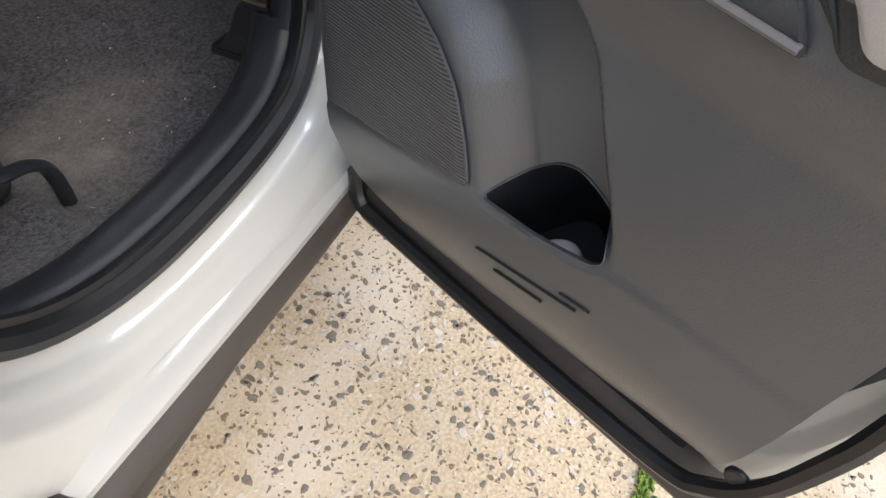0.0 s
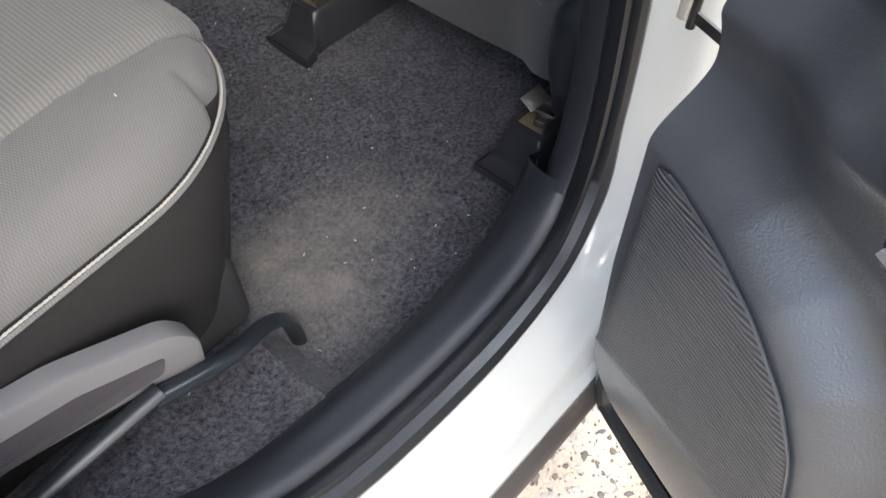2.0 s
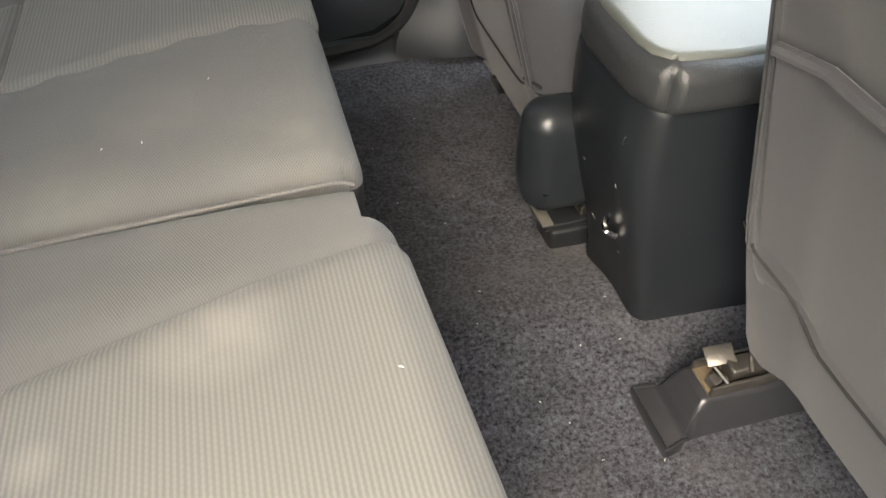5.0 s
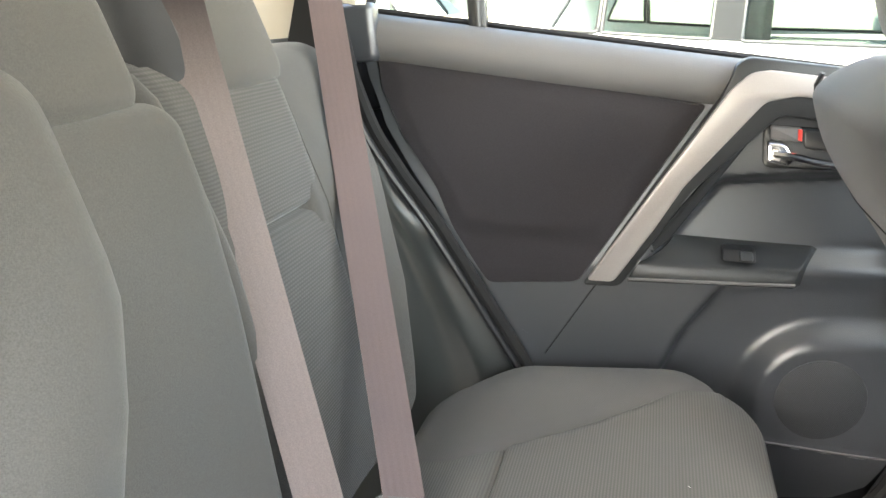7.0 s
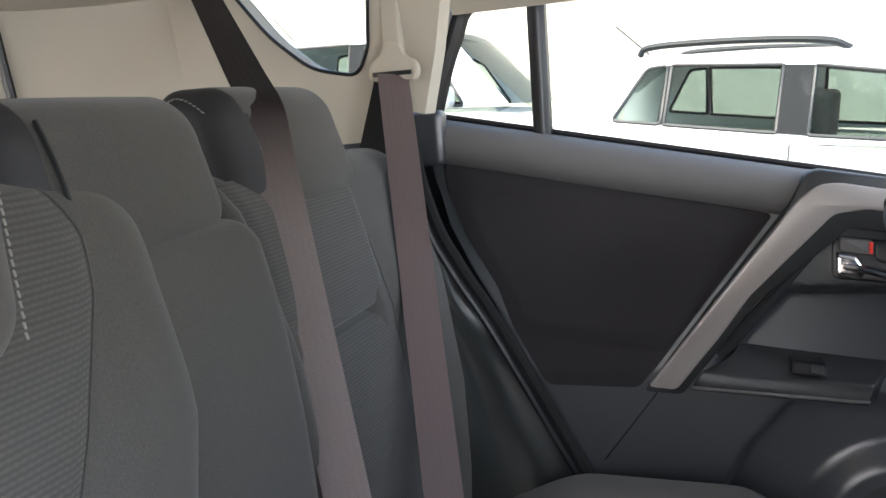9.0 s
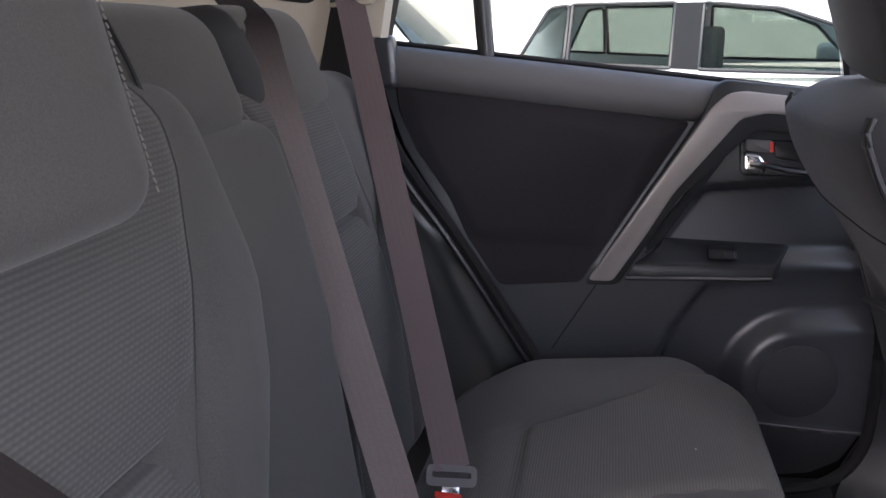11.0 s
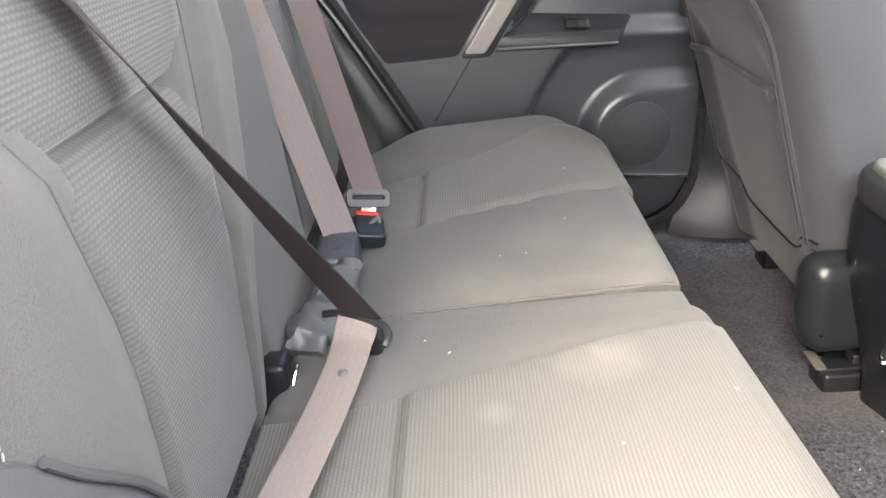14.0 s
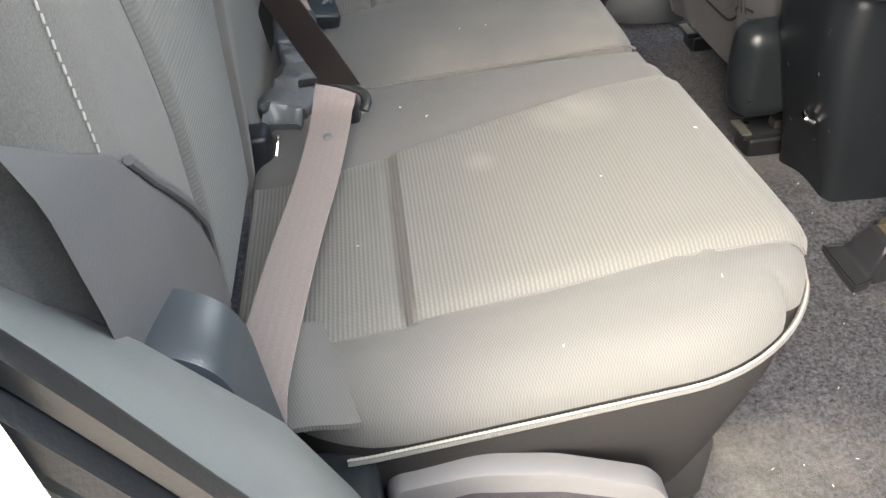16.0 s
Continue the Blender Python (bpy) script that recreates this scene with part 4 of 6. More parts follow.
def rear_door(name, mp, label, is_open):
    door = thing(name, label, "car door", "rear doors")

    so = 0.042 if is_open else 0.0

    def on(s, z, h=0.0):
        return mp(s, z, door_depth(s, z, is_open) - arm_scoop(s - so, z) + h)

    def uv(u, v):
        z0 = 0.43 + v * 0.82
        s0 = interp(z0, [0.45, 0.49, 0.56, 0.7, 1.3], [0.16, 0.11, 0.078, 0.066, 0.05] if is_open else [0.09, 0.04, 0.012, 0.002, 0.002])
        s = s0 + (rear_edge(z0) - s0) * u
        for _ in range(3):
            zb = interp(s, [0, 0.45, 0.54, 0.60, 0.63], [0.428, 0.432, 0.455, 0.51, 0.58])
            s = s0 + (rear_edge(zb + (sill_z(s) - 0.035 - zb) * v) + 0.004 - s0) * u
        zb = interp(s, [0, 0.45, 0.54, 0.60, 0.63], [0.428, 0.432, 0.455, 0.51, 0.58])
        return s, zb + (sill_z(s) - 0.035 - zb) * v

    def panel(u, v):
        s, z = uv(u, v)
        return on(s, z)

    us, vs = (list(np.linspace(0, 1, 150)), list(np.linspace(0, 1, 170))) if is_open else (list(np.linspace(0, 1, 130)), list(np.linspace(0, 1, 150)))
    back = Vector(mp(0, 0, -0.03)) - Vector(mp(0, 0, 0))
    if is_open:
        mouth = [tuple(q) for q in round_poly(POCKET, 0.012, 4)]
        grid = [[uv(u, v) for u in us] for v in vs]
        cut = [[in_poly(*uv((us[i] + us[i + 1]) / 2, (vs[j] + vs[j + 1]) / 2), mouth) for i in range(len(us) - 1)] for j in range(len(vs) - 1)]
        nu = len(us)
        verts, faces = [], []
        for j in range(len(vs)):
            for i in range(nu):
                s, z = grid[j][i]
                near = [cut[q][p] for q in (j - 1, j) for p in (i - 1, i) if 0 <= q < len(vs) - 1 and 0 <= p < nu - 1]
                if any(near) and not all(near):
                    # the nearest point of the mouth's outline
                    best = None
                    for k in range(len(mouth)):
                        a, e = np.array(mouth[k - 1]), np.array(mouth[k])
                        w = np.clip(((s, z) - a) @ (e - a) / max((e - a) @ (e - a), 1e-12), 0, 1)
                        q = a + (e - a) * w
                        h = np.hypot(*((s, z) - q))
                        if best is None or h < best[0]:
                            best = (h, q)
                    s, z = best[1]
                    verts.append(mp(s, z, rim_depth(s, z)))
                else:
                    verts.append(on(s, z))
        for j in range(len(vs) - 1):
            for i in range(nu - 1):
                if not cut[j][i]:
                    faces.append((j * nu + i, j * nu + i + 1, (j + 1) * nu + i + 1, (j + 1) * nu + i))
        pb = bm_of(verts, faces)
        g = bmesh.ops.extrude_face_region(pb, geom=list(pb.faces))
        bmesh.ops.translate(pb, vec=back * 0.12, verts=[v for v in g["geom"] if isinstance(v, bmesh.types.BMVert)])
        bmesh.ops.delete(pb, geom=[v for v in pb.verts if not v.link_faces], context="VERTS")
    else:
        pb = sheet(panel, us, vs, back)
    part("door_trim_panel", pb, GRAINED, door, "dark grey grained plastic door panel")
    # padded ledge under the window
    led = [(-0.056, -0.078), (-0.040, -0.070), (-0.029, -0.048), (-0.030, -0.024), (-0.044, -0.006), (-0.07, 0.0), (-0.10, 0.0)]
    part("window_ledge", sheet(lambda u, v: mp(u, sill_z(u) + led[int(v)][1], led[int(v)][0] + 0.0), list(np.linspace(0.03, 0.905, 24)), list(range(len(led)))), LEDGE, door, "soft dark grey ledge, lightened for the window's light")
    part("sill_seal", tube([mp(s, sill_z(s) + 0.004, -0.10) for s in np.linspace(0.03, 0.9, 14)], 0.006, 6), RUBBER, door)
    # cloth insert
    cl = [(0.326, 1.186), (0.60, 1.254), (0.875, 1.316), (0.872, 1.247), (0.838, 1.165), (0.780, 1.072), (0.752, 1.0), (0.690, 0.898), (0.534, 0.898), (0.424, 1.05)]
    ring = []
    for p, q in zip(round_poly(cl, 0.012), round_poly(cl, 0.012)[1:] + round_poly(cl, 0.012)[:1]):
        k = max(1, int(np.linalg.norm(q - p) / 0.014))
        ring += [tuple(p + (q - p) * j / k) for j in range(k)]

    def cloth(a, b, e):
        """Padded above a soft fold, hollow below it, tucked in at the rim."""
        zf = 0.972 + 0.10 * (a - 0.48)
        h = 0.006 + 0.009 * float(sm(np.array((b - zf + 0.012) / 0.035))) * float(sm(np.array((1 - e) / 0.25)))
        return on(a + so, b, h - 0.010 * float(sm(np.array((e - 0.975) / 0.025))))
    part("cloth_insert", patch(ring, (0.63, 1.06), 36, cloth), DOORCLOTH, door, "dark plum cloth insert")
    # silver trim and its dark surround
    tr = [(0.522, 0.904), (0.405, 1.066), (0.296, 1.212), (0.268, 1.234), (0.24, 1.236), (0.045, 1.198), (0.045, 1.166), (0.200, 1.194), (0.246, 1.188), (0.364, 1.060), (0.410, 0.990), (0.476, 0.900)]
    part("silver_trim", plate(tr, -0.030, 0.0, lambda a, b, h: mp(a + so, b, h + 0.006 - 0.062 * (b - 0.9)), 0.004, 0.010, False), SILVER, door, "satin silver angled trim")
    tr2 = [(0.530, 0.894), (0.414, 1.058), (0.312, 1.196), (0.288, 1.250), (0.27, 1.257), (0.04, 1.214), (0.04, 1.13), (0.222, 1.166), (0.352, 1.050), (0.466, 0.890)]
    part("trim_surround", plate(tr2, -0.030, -0.005, lambda a, b, h: mp(a + so, b, h + 0.006 - 0.062 * (b - 0.9)), 0.004, 0.012, False), LEATHER, door, "dark grey trim surround")
    back_of = Vector(mp(0, 0, -0.008)) - Vector(mp(0, 0, 0))
    # armrest: a thin sloping shelf with a bevelled front lip
    lines = [((0.452, 0.893, -0.04), (0.182, 0.876, -0.05)), ((0.452, 0.903, -0.006), (0.181, 0.890, 0.003)), ((0.451, 0.908, -0.004), (0.180, 0.895, 0.004)), ((0.436, 0.930, -0.008), (0.172, 0.916, -0.004)), ((0.433, 0.934, -0.011), (0.170, 0.920, -0.008)), ((0.428, 0.936, -0.015), (0.168, 0.921, -0.012)), ((0.40, 0.948, -0.030), (0.158, 0.930, -0.030)), ((0.385, 0.958, -0.045), (0.150, 0.936, -0.045)), ((0.375, 0.968, -0.075), (0.145, 0.942, -0.075))]

    def shelf(u, v):
        a, e = lines[int(v)]
        s, z, d = [p + (q - p) * u for p, q in zip(a, e)]
        d += 0.014 - 0.016 * float(sm(np.array((u - 0.95) / 0.05)))
        return mp(s + so, z + (0.034 * u - 0.014 if is_open else 0.0), d)
    ar = part("armrest", sheet(shelf, list(np.linspace(0, 0.9, 12)) + [0.93, 0.95, 0.97, 0.985, 1.0], list(range(len(lines))), back_of), ARMREST, door, "dark grey sloping armrest with a bevelled lip")
    part("armrest_edge", tube([shelf(u, 2) for u in np.linspace(0.0, 0.96, 14)], 0.003, 6), GREYPLASTIC, ar, "bright lip bead")
    part("window_switch", plate([(0.302, 0.952), (0.302, 0.936), (0.250, 0.932), (0.250, 0.948)], -0.020, 0.001, lambda a, b, h: mp(a + so, b, h - 1.3 * (b - 0.940)), 0.003, 0.004), RUBBER, ar, "black window switch plate")
    part("switch_key", plate([(0.275, 0.948), (0.275, 0.937), (0.254, 0.935), (0.254, 0.946)], -0.004, 0.005, lambda a, b, h: mp(a + so, b, h - 1.3 * (b - 0.940)), 0.003, 0.004), BLACK, ar)
    part("grab_wedge", plate([(0.464, 0.903), (0.372, 1.020), (0.258, 1.152), (0.272, 1.118), (0.385, 0.970), (0.436, 0.928)], -0.06, -0.010, lambda a, b, h: mp(a + so, b, h + 0.006 - 0.062 * (b - 0.9)), 0.004, 0.006, False), ARMREST, door, "dark finger grip beside the silver trim")
    # inner handle
    part("handle_bezel", plate([(0.245, 1.085), (0.245, 1.150), (0.06, 1.128), (0.06, 1.066)], -0.002, 0.014, lambda a, b, h: on(a + so, b, h), 0.004, 0.012), ARMREST, door, "black handle bezel")
    cup = part("handle_cup", plate([(0.186, 1.112), (0.186, 1.140), (0.085, 1.126), (0.085, 1.092)], 0.008, 0.0155, lambda a, b, h: on(a + so, b, h), 0.003, 0.008), RUBBER, door)
    hpts = smooth_line([on(a + so, q, h) for a, q, h in ((0.232, 1.108, 0.03), (0.205, 1.104, 0.036), (0.17, 1.094, 0.038), (0.13, 1.086, 0.038), (0.09, 1.084, 0.034))], 5)
    part("door_handle", tube(hpts, 0.006, 8), CHROME, door, "chrome inner door handle")
    part("handle_grip", plate([(0.242, 1.096), (0.242, 1.128), (0.215, 1.124), (0.198, 1.100), (0.21, 1.088)], 0.012, 0.034, lambda a, b, h: on(a + so, b, h), 0.006, 0.006), CHROME, door, "chrome handle root")
    lk = part("lock_button", plate([(0.236, 1.130), (0.236, 1.150), (0.19, 1.144), (0.19, 1.122)], 0.012, 0.022, lambda a, b, h: on(a + so, b, h), 0.003, 0.004), GREYPLASTIC, door, "lock button with a red mark")
    part("red_mark", plate([(0.196, 1.126), (0.196, 1.143), (0.190, 1.142), (0.190, 1.124)], 0.02, 0.0235, lambda a, b, h: on(a + so, b, h), 0.001), RED, lk, "red lock mark")
    part("panel_seam", tube([on(0.506 + so + 0.09 * t, 0.893 - 0.13 * t, 0.0004) for t in np.linspace(0, 1, 10)], 0.0016, 5), RUBBER, door)
    # speaker grille
    if is_open:
        sp = [(0.078, 0.583)] + [(0.078, 0.797)] + GRILLE[2:]
        part("speaker_grille", patch(round_poly(sp, 0.01), (0.16, 0.67), 14, lambda a, b, e: mp(a, b, 0.003 if e < 0.99 else 0.0005)), SPEAKER, door, "black ribbed speaker grille")
        part("grille_edge", tube([mp(a, b, 0.001) for a, b in round_poly(sp[1:-1], 0.01)[5:]], 0.0013, 6), GRAINED, door)
        part("pocket_rim", tube([mp(a, b, rim_depth(a, b) + 0.0008) for a, b in round_poly(POCKET, 0.012, 4)], 0.0009, 8, True), GRAINED, door)
    else:
        circ = [(0.134 + 0.074 * math.cos(g), 0.678 + 0.076 * math.sin(g)) for g in np.linspace(0, 2 * math.pi, 40)[:-1]]
        part("speaker_grille", plate(circ, -0.002, 0.003, lambda a, b, h: mp(a, b, -0.0035 + h), 0.002), SPEAKER_FINE, door, "black round speaker grille")
    # pull strip line along the pocket ridge
    if not is_open:
        part("ridge_bead", tube([on(s, ridge(s) - 0.001, 0.0008) for s in np.linspace(0.012, 0.6, 40)], 0.0022, 6), GREYPLASTIC, door)
    # metal frame of the door, outside skin and glass
    fr = [(0.03, 0.33), (0.03, 1.18), (0.905, 1.36), (0.90, 1.24), (0.83, 1.1), (0.76, 0.98), (0.70, 0.86), (0.655, 0.72), (0.64, 0.52), (0.61, 0.36), (0.55, 0.33)]
    part("door_frame", plate(fr, -0.165, -0.125, lambda a, b, h: mp(a, b, h), 0.012, 0.03), WHITE if is_open else RUBBER, door, "painted door metal")
    if is_open:
        part("frame_corner", plate([(0.545, 0.40), (0.60, 0.47), (0.62, 0.54), (0.645, 0.70), (0.69, 0.86), (0.72, 0.86), (0.675, 0.70), (0.655, 0.52), (0.635, 0.41), (0.60, 0.385)], -0.125, -0.088, lambda a, b, h: mp(a, b, h), 0.010, 0.02), WHITE, door, "white painted door edge")
        part("lower_filler", plate([(0.05, 0.32), (0.05, 0.56), (0.52, 0.52), (0.57, 0.42), (0.55, 0.32)], -0.125, -0.098, lambda a, b, h: mp(a, b, h), 0.006, 0.02), RUBBER, door)
    up = [mp(s, z, -0.11) for s, z in ((0.03, 1.19), (0.06, 1.35), (0.14, 1.52), (0.25, 1.575), (0.55, 1.578), (0.80, 1.575), (0.86, 1.50), (0.905, 1.37))]
    part("window_frame", tube(smooth_line(up, 6), 0.016, 8), RUBBER, door, "black window frame")
    part("window_divider", sheet(lambda u, v: mp(0.686 + 0.030 * u + 0.004 * v, sill_z(0.70) + 0.30 * v - 0.02, -0.085 + 0.01 * math.sin(u * 3.1) + 0.0), [0, 0.25, 0.5, 0.75, 1], [0, 0.5, 1], back * 0.6), RUBBER, door, "black window divider bar")
    gl = part("window_glass", plate([(0.05, 1.19), (0.07, 1.36), (0.15, 1.52), (0.25, 1.57), (0.69, 1.575), (0.69, 1.33)], -0.115, -0.111, lambda a, b, h: mp(a, b, h), 0.0005), GLASS, door)
    gl.visible_shadow = False
    g2 = part("quarter_light", plate([(0.715, 1.33), (0.715, 1.575), (0.80, 1.57), (0.86, 1.50), (0.90, 1.37)], -0.115, -0.111, lambda a, b, h: mp(a, b, h), 0.0005), GLASS, door)
    g2.visible_shadow = False
    return door


left_door = rear_door("rear_door", left_map, "closed rear door with dark panel, plum cloth and silver trim", False)
right_door = rear_door("rear_door", right_map, "open rear door with ribbed speaker grille and bottle pocket", True)
# pocket liner, lower weather strip and drain details of the open door
poc = [(s, z) for s, z in round_poly(POCKET, 0.008, 2)]
rings = []
for k, (d0, z0, d1, z1, sc) in enumerate(((-0.001, 0.0, -0.001, 0.0, 1.06), (-0.004, -0.004, -0.008, 0.0, 1.0), (-0.006, -0.05, -0.045, -0.012, 0.99), (-0.01, -0.09, -0.07, -0.07, 0.97), (-0.02, -0.12, -0.075, -0.12, 0.92))):
    cx, cz = 0.37, 0.655
    ring = []
    for s, z in poc:
        w = float(np.clip((z - ridge(s) - 0.006) / 0.05, 0, 1))
        ring.append(right_map(cx + (s - cx) * sc, cz + (z - cz) * (sc if k < 2 else 0.9) + z0 + (z1 - z0) * w, rim_depth(s, z) + d0 + (d1 - d0) * w))
    rings.append(ring)
N = len(poc)
lf = [(k * N + i, k * N + (i + 1) % N, (k + 1) * N + (i + 1) % N, (k + 1) * N + i) for k in range(4) for i in range(N)] + [tuple(4 * N + i for i in range(N))]
part("bottle_pocket", bm_of([v for r in rings for v in r], lf), RUBBER, right_door, "dark moulded bottle pocket")
strip_sec = [(-0.115, 0.075), (-0.088, 0.068), (-0.074, 0.055), (-0.072, 0.030), (-0.080, 0.012), (-0.098, 0.0), (-0.125, -0.006)]
part("lower_moulding", sheet(lambda u, v: right_map(u, 0.297 + strip_sec[int(v)][1], strip_sec[int(v)][0] + 0.0), list(np.linspace(0.045, 0.615, 24)), list(range(len(strip_sec)))), MOULD, right_door, "weathered black lower door moulding")
part("lower_seal", tube(smooth_line([right_map(s, z, -0.062) for s, z in ((0.05, 0.42), (0.06, 0.375), (0.10, 0.362), (0.35, 0.362), (0.55, 0.372), (0.60, 0.40), (0.635, 0.46), (0.655, 0.56), (0.67, 0.70), (0.72, 0.86), (0.80, 1.02))], 6), 0.011, 8), RUBBER, right_door, "black rubber door seal")
part("drain_plug", moved(rbox((0.026, 0.026, 0.008), 0.004, (2, 2, 1), 2, None, 0.012), Matrix.Translation(right_map(0.612, 0.443, -0.064)) @ Matrix(((DE[0], 0, DN[0], 0), (DE[1], 0, DN[1], 0), (0, 1, 0, 0), (0, 0, 0, 1)))), RUBBER, right_door, "black rubber drain plug")
for (s0, z0), (s1, z1) in (((0.306, 0.548), (0.345, 0.556)), ((0.345, 0.556), (0.425, 0.572)), ((0.33, 0.535), (0.39, 0.547)), ((0.405, 0.578), (0.437, 0.583))):
    part("scratch_mark", tube([right_map(s0 + (s1 - s0) * t, z0 + (z1 - z0) * t, door_depth(s0, z0 + (z1 - z0) * t) + 0.0008) for t in np.linspace(0, 1, 5)], 0.0016, 5), RUBBER, right_door, "dark scratch in the plastic")
strap = thing("check_strap", "pale metal door check strap bolted to the white pillar", "door strap")
part("strap_arm", ribbon(smooth_line([(0.722, -0.79, 0.772), (0.715, -0.84, 0.76), (0.70, -0.90, 0.745)], 4), [(0, 0.2, 1)] * 9, 0.010, 0.003), STEEL, strap, "worn steel arm")
part("strap_bracket", rbox((0.016, 0.010, 0.026), 0.003, (1, 1, 1), 2, lambda v: v + np.array((0.724, -0.787, 0.777))), BEIGE, strap, "pale painted bracket")
part("strap_pin", tube([(0.722, -0.795, 0.758), (0.722, -0.795, 0.80)], 0.004, 8), STEEL, strap)
# scrap of paper lying in the bottle pocket
def crumple(v):
    q = np.array(v, float)
    k = 1 + 0.10 * np.array([noise.noise(Vector(p) * 60) for p in q])
    return q * k[:, None] + np.array(right_map(0.380, 0.573, -0.033))


scrap = rbox((0.040, 0.040, 0.038), 0.018, (3, 3, 2), 5, crumple)
solid("paper_scrap", scrap, mat("white_paper", (0.7, 0.7, 0.7), 0.8), "crumpled ball of white paper in the bottle pocket", "paper")


# ---- rear seat ----
def edge_at(e, x):
    """Side edge of an insert: (y at the crease, y at the front)."""
    return e[0] + (e[1] - e[0]) * np.clip((x - 0.088) / 0.36, -0.2, 1.05)


def cushion_fn(y0, y1, knit):
    """Shapes a block into a seat cushion: crown, sewn crease, soft front, slight lean."""
    def fn(w):
        v = np.array(w, float)
        x, y, z = v[:, 0].copy(), v[:, 1].copy(), v[:, 2].copy()
        t = np.clip((z - 0.50) / 0.25, 0, 1)
        bx = np.clip((0.45 - x) / 0.12, 0, 1) * np.clip((x + 0.05) / 0.1, 0, 1)
        by = np.clip((y1 - y) / 0.10, 0, 1) * np.clip((y - y0) / 0.10, 0, 1)
        z += t * 0.010 * sm(bx) * sm(by)
        z += t * 0.012 * np.clip((x - 0.1) / 0.35, -0.3, 1)
        for ka, kb in knit:
            a, b = edge_at(ka, x), edge_at(kb, x)
            inside = sm((y - a + 0.012) / 0.03) * sm((b + 0.012 - y) / 0.03)
            z -= t * 0.012 * np.exp(-((x - 0.088) / 0.0055) ** 2) * inside
            z -= t * 0.006 * sm((0.1 - x) / 0.02) * inside
            for e in (a, b):
                z -= t * 0.004 * np.exp(-((y - e) / 0.007) ** 2) * np.clip((x + 0.02) / 0.08, 0, 1)
        if y1 > 0.6:
            z += t * 0.024 * sm((y - 0.46) / 0.15) * sm((x + 0.02) / 0.12) * sm((0.46 - x) / 0.12)
        tt = np.clip((z - 0.42) / 0.25, 0, 1)
        y += 0.07 * np.clip(x - 0.05, 0, 0.4) * np.clip((0.5 * (y0 + y1) - y) / (0.5 * (y1 - y0)), 0, 1)
        x -= (1 - tt) * 0.04 * np.clip((x - 0.1) / 0.35, 0, 1)
        y -= (1 - tt) * np.clip((y - (y0 + y1) / 2) / (0.5 * (y1 - y0)), -1, 1) * 0.055
        return np.stack([x, y, z], 1)
    return fn


X0, X1, ZT, RT = -0.075, 0.471, 0.746, 0.042


def over_top(x):
    """Height of the unshaped top and front at the arc position x (beyond the flat it rolls over the edge)."""
    flat = X1 - RT
    if x <= flat:
        return x, ZT
    a = (x - flat) / RT
    if a <= math.pi / 2:
        return flat + RT * math.sin(a), ZT - RT + RT * math.cos(a)
    return X1, ZT - RT - (x - flat - RT * math.pi / 2)


def on_cushion(fn, pts, lift=0.0):
    out = []
    for x, y in pts:
        px, pz = over_top(x)
        out.append((px + (lift if x > X1 - 0.01 else 0), y, pz + lift))
    return fn(np.array(out))


def cushion(name, label, y0, y1, knit, shift, corners):
    seat = thing(name, label, "car seat", "rear seats")
    base = cushion_fn(y0, y1, knit)

    def fn(w):
        v = base(w)
        v[:, 0] -= (shift[0] + shift[1] * np.clip((v[:, 1] + 0.45) / 0.35, 0, 1)) * np.clip((v[:, 0] - 0.1) / 0.3, 0, 1)
        return v
    cb = block(X0, X1, y0, y1, 0.425, ZT, RT, (34, 34, 10), 5, fn, corners)
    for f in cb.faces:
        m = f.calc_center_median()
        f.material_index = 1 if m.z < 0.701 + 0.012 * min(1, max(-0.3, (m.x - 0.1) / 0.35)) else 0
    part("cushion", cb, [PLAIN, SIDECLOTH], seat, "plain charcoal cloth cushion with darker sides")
    def corner_cut(y):
        q0, q1 = max(0.0, y0 + corners[0] - y), max(0.0, y - y1 + corners[1])
        return max(corners[0] - math.sqrt(corners[0] ** 2 - q0 * q0), corners[1] - math.sqrt(corners[1] ** 2 - q1 * q1)) if q0 or q1 else 0.0

    for ka, kb in knit:
        us = list(np.linspace(-0.06, X1 - RT + RT * 1.2, 110))
        vs = list(np.linspace(0, 1, 26))

        def f(u, v):
            a, b = float(edge_at(ka, u)), float(edge_at(kb, u))
            e = min(v, 1 - v) * (b - a) / 0.004
            p = on_cushion(fn, [(u, a + (b - a) * v)], 0.0022 * min(1, max(0, e)) + 0.0020)[0]
            return (p[0] - corner_cut(a + (b - a) * v) * float(sm(np.array((u - 0.25) / 0.18))), p[1], p[2])
        part("knitted_insert", sheet(f, us, vs), KNIT, seat, "pale ribbed knit seat insert")
        for k in (ka, kb):
            eu = np.linspace(0.02, X1 - RT + RT * 1.1, 60)
            line = on_cushion(fn, [(u, float(edge_at(k, u))) for u in eu], 0.0005)
            line[:, 0] -= np.array([corner_cut(float(edge_at(k, u))) * float(sm(np.array((u - 0.25) / 0.18))) for u in eu])
            part("edge_seam", tube(line.tolist(), 0.0016, 5), PLAIN, seat)
    return seat, fn


right_seat, rfn = cushion("rear_seat", "charcoal cloth rear seat with pale knit centre and white stitching", -0.597, -0.076, [((-0.512, -0.487), (-0.25, -0.147))], (0.0, 0.014), (0.16, 0.05))
left_seat, lfn = cushion("rear_seat", "wide charcoal cloth rear seat with knit insert", -0.072, 0.668, [((0.174, 0.268), (0.41, 0.615))], (0.024, 0.0), (0.03, 0.16))


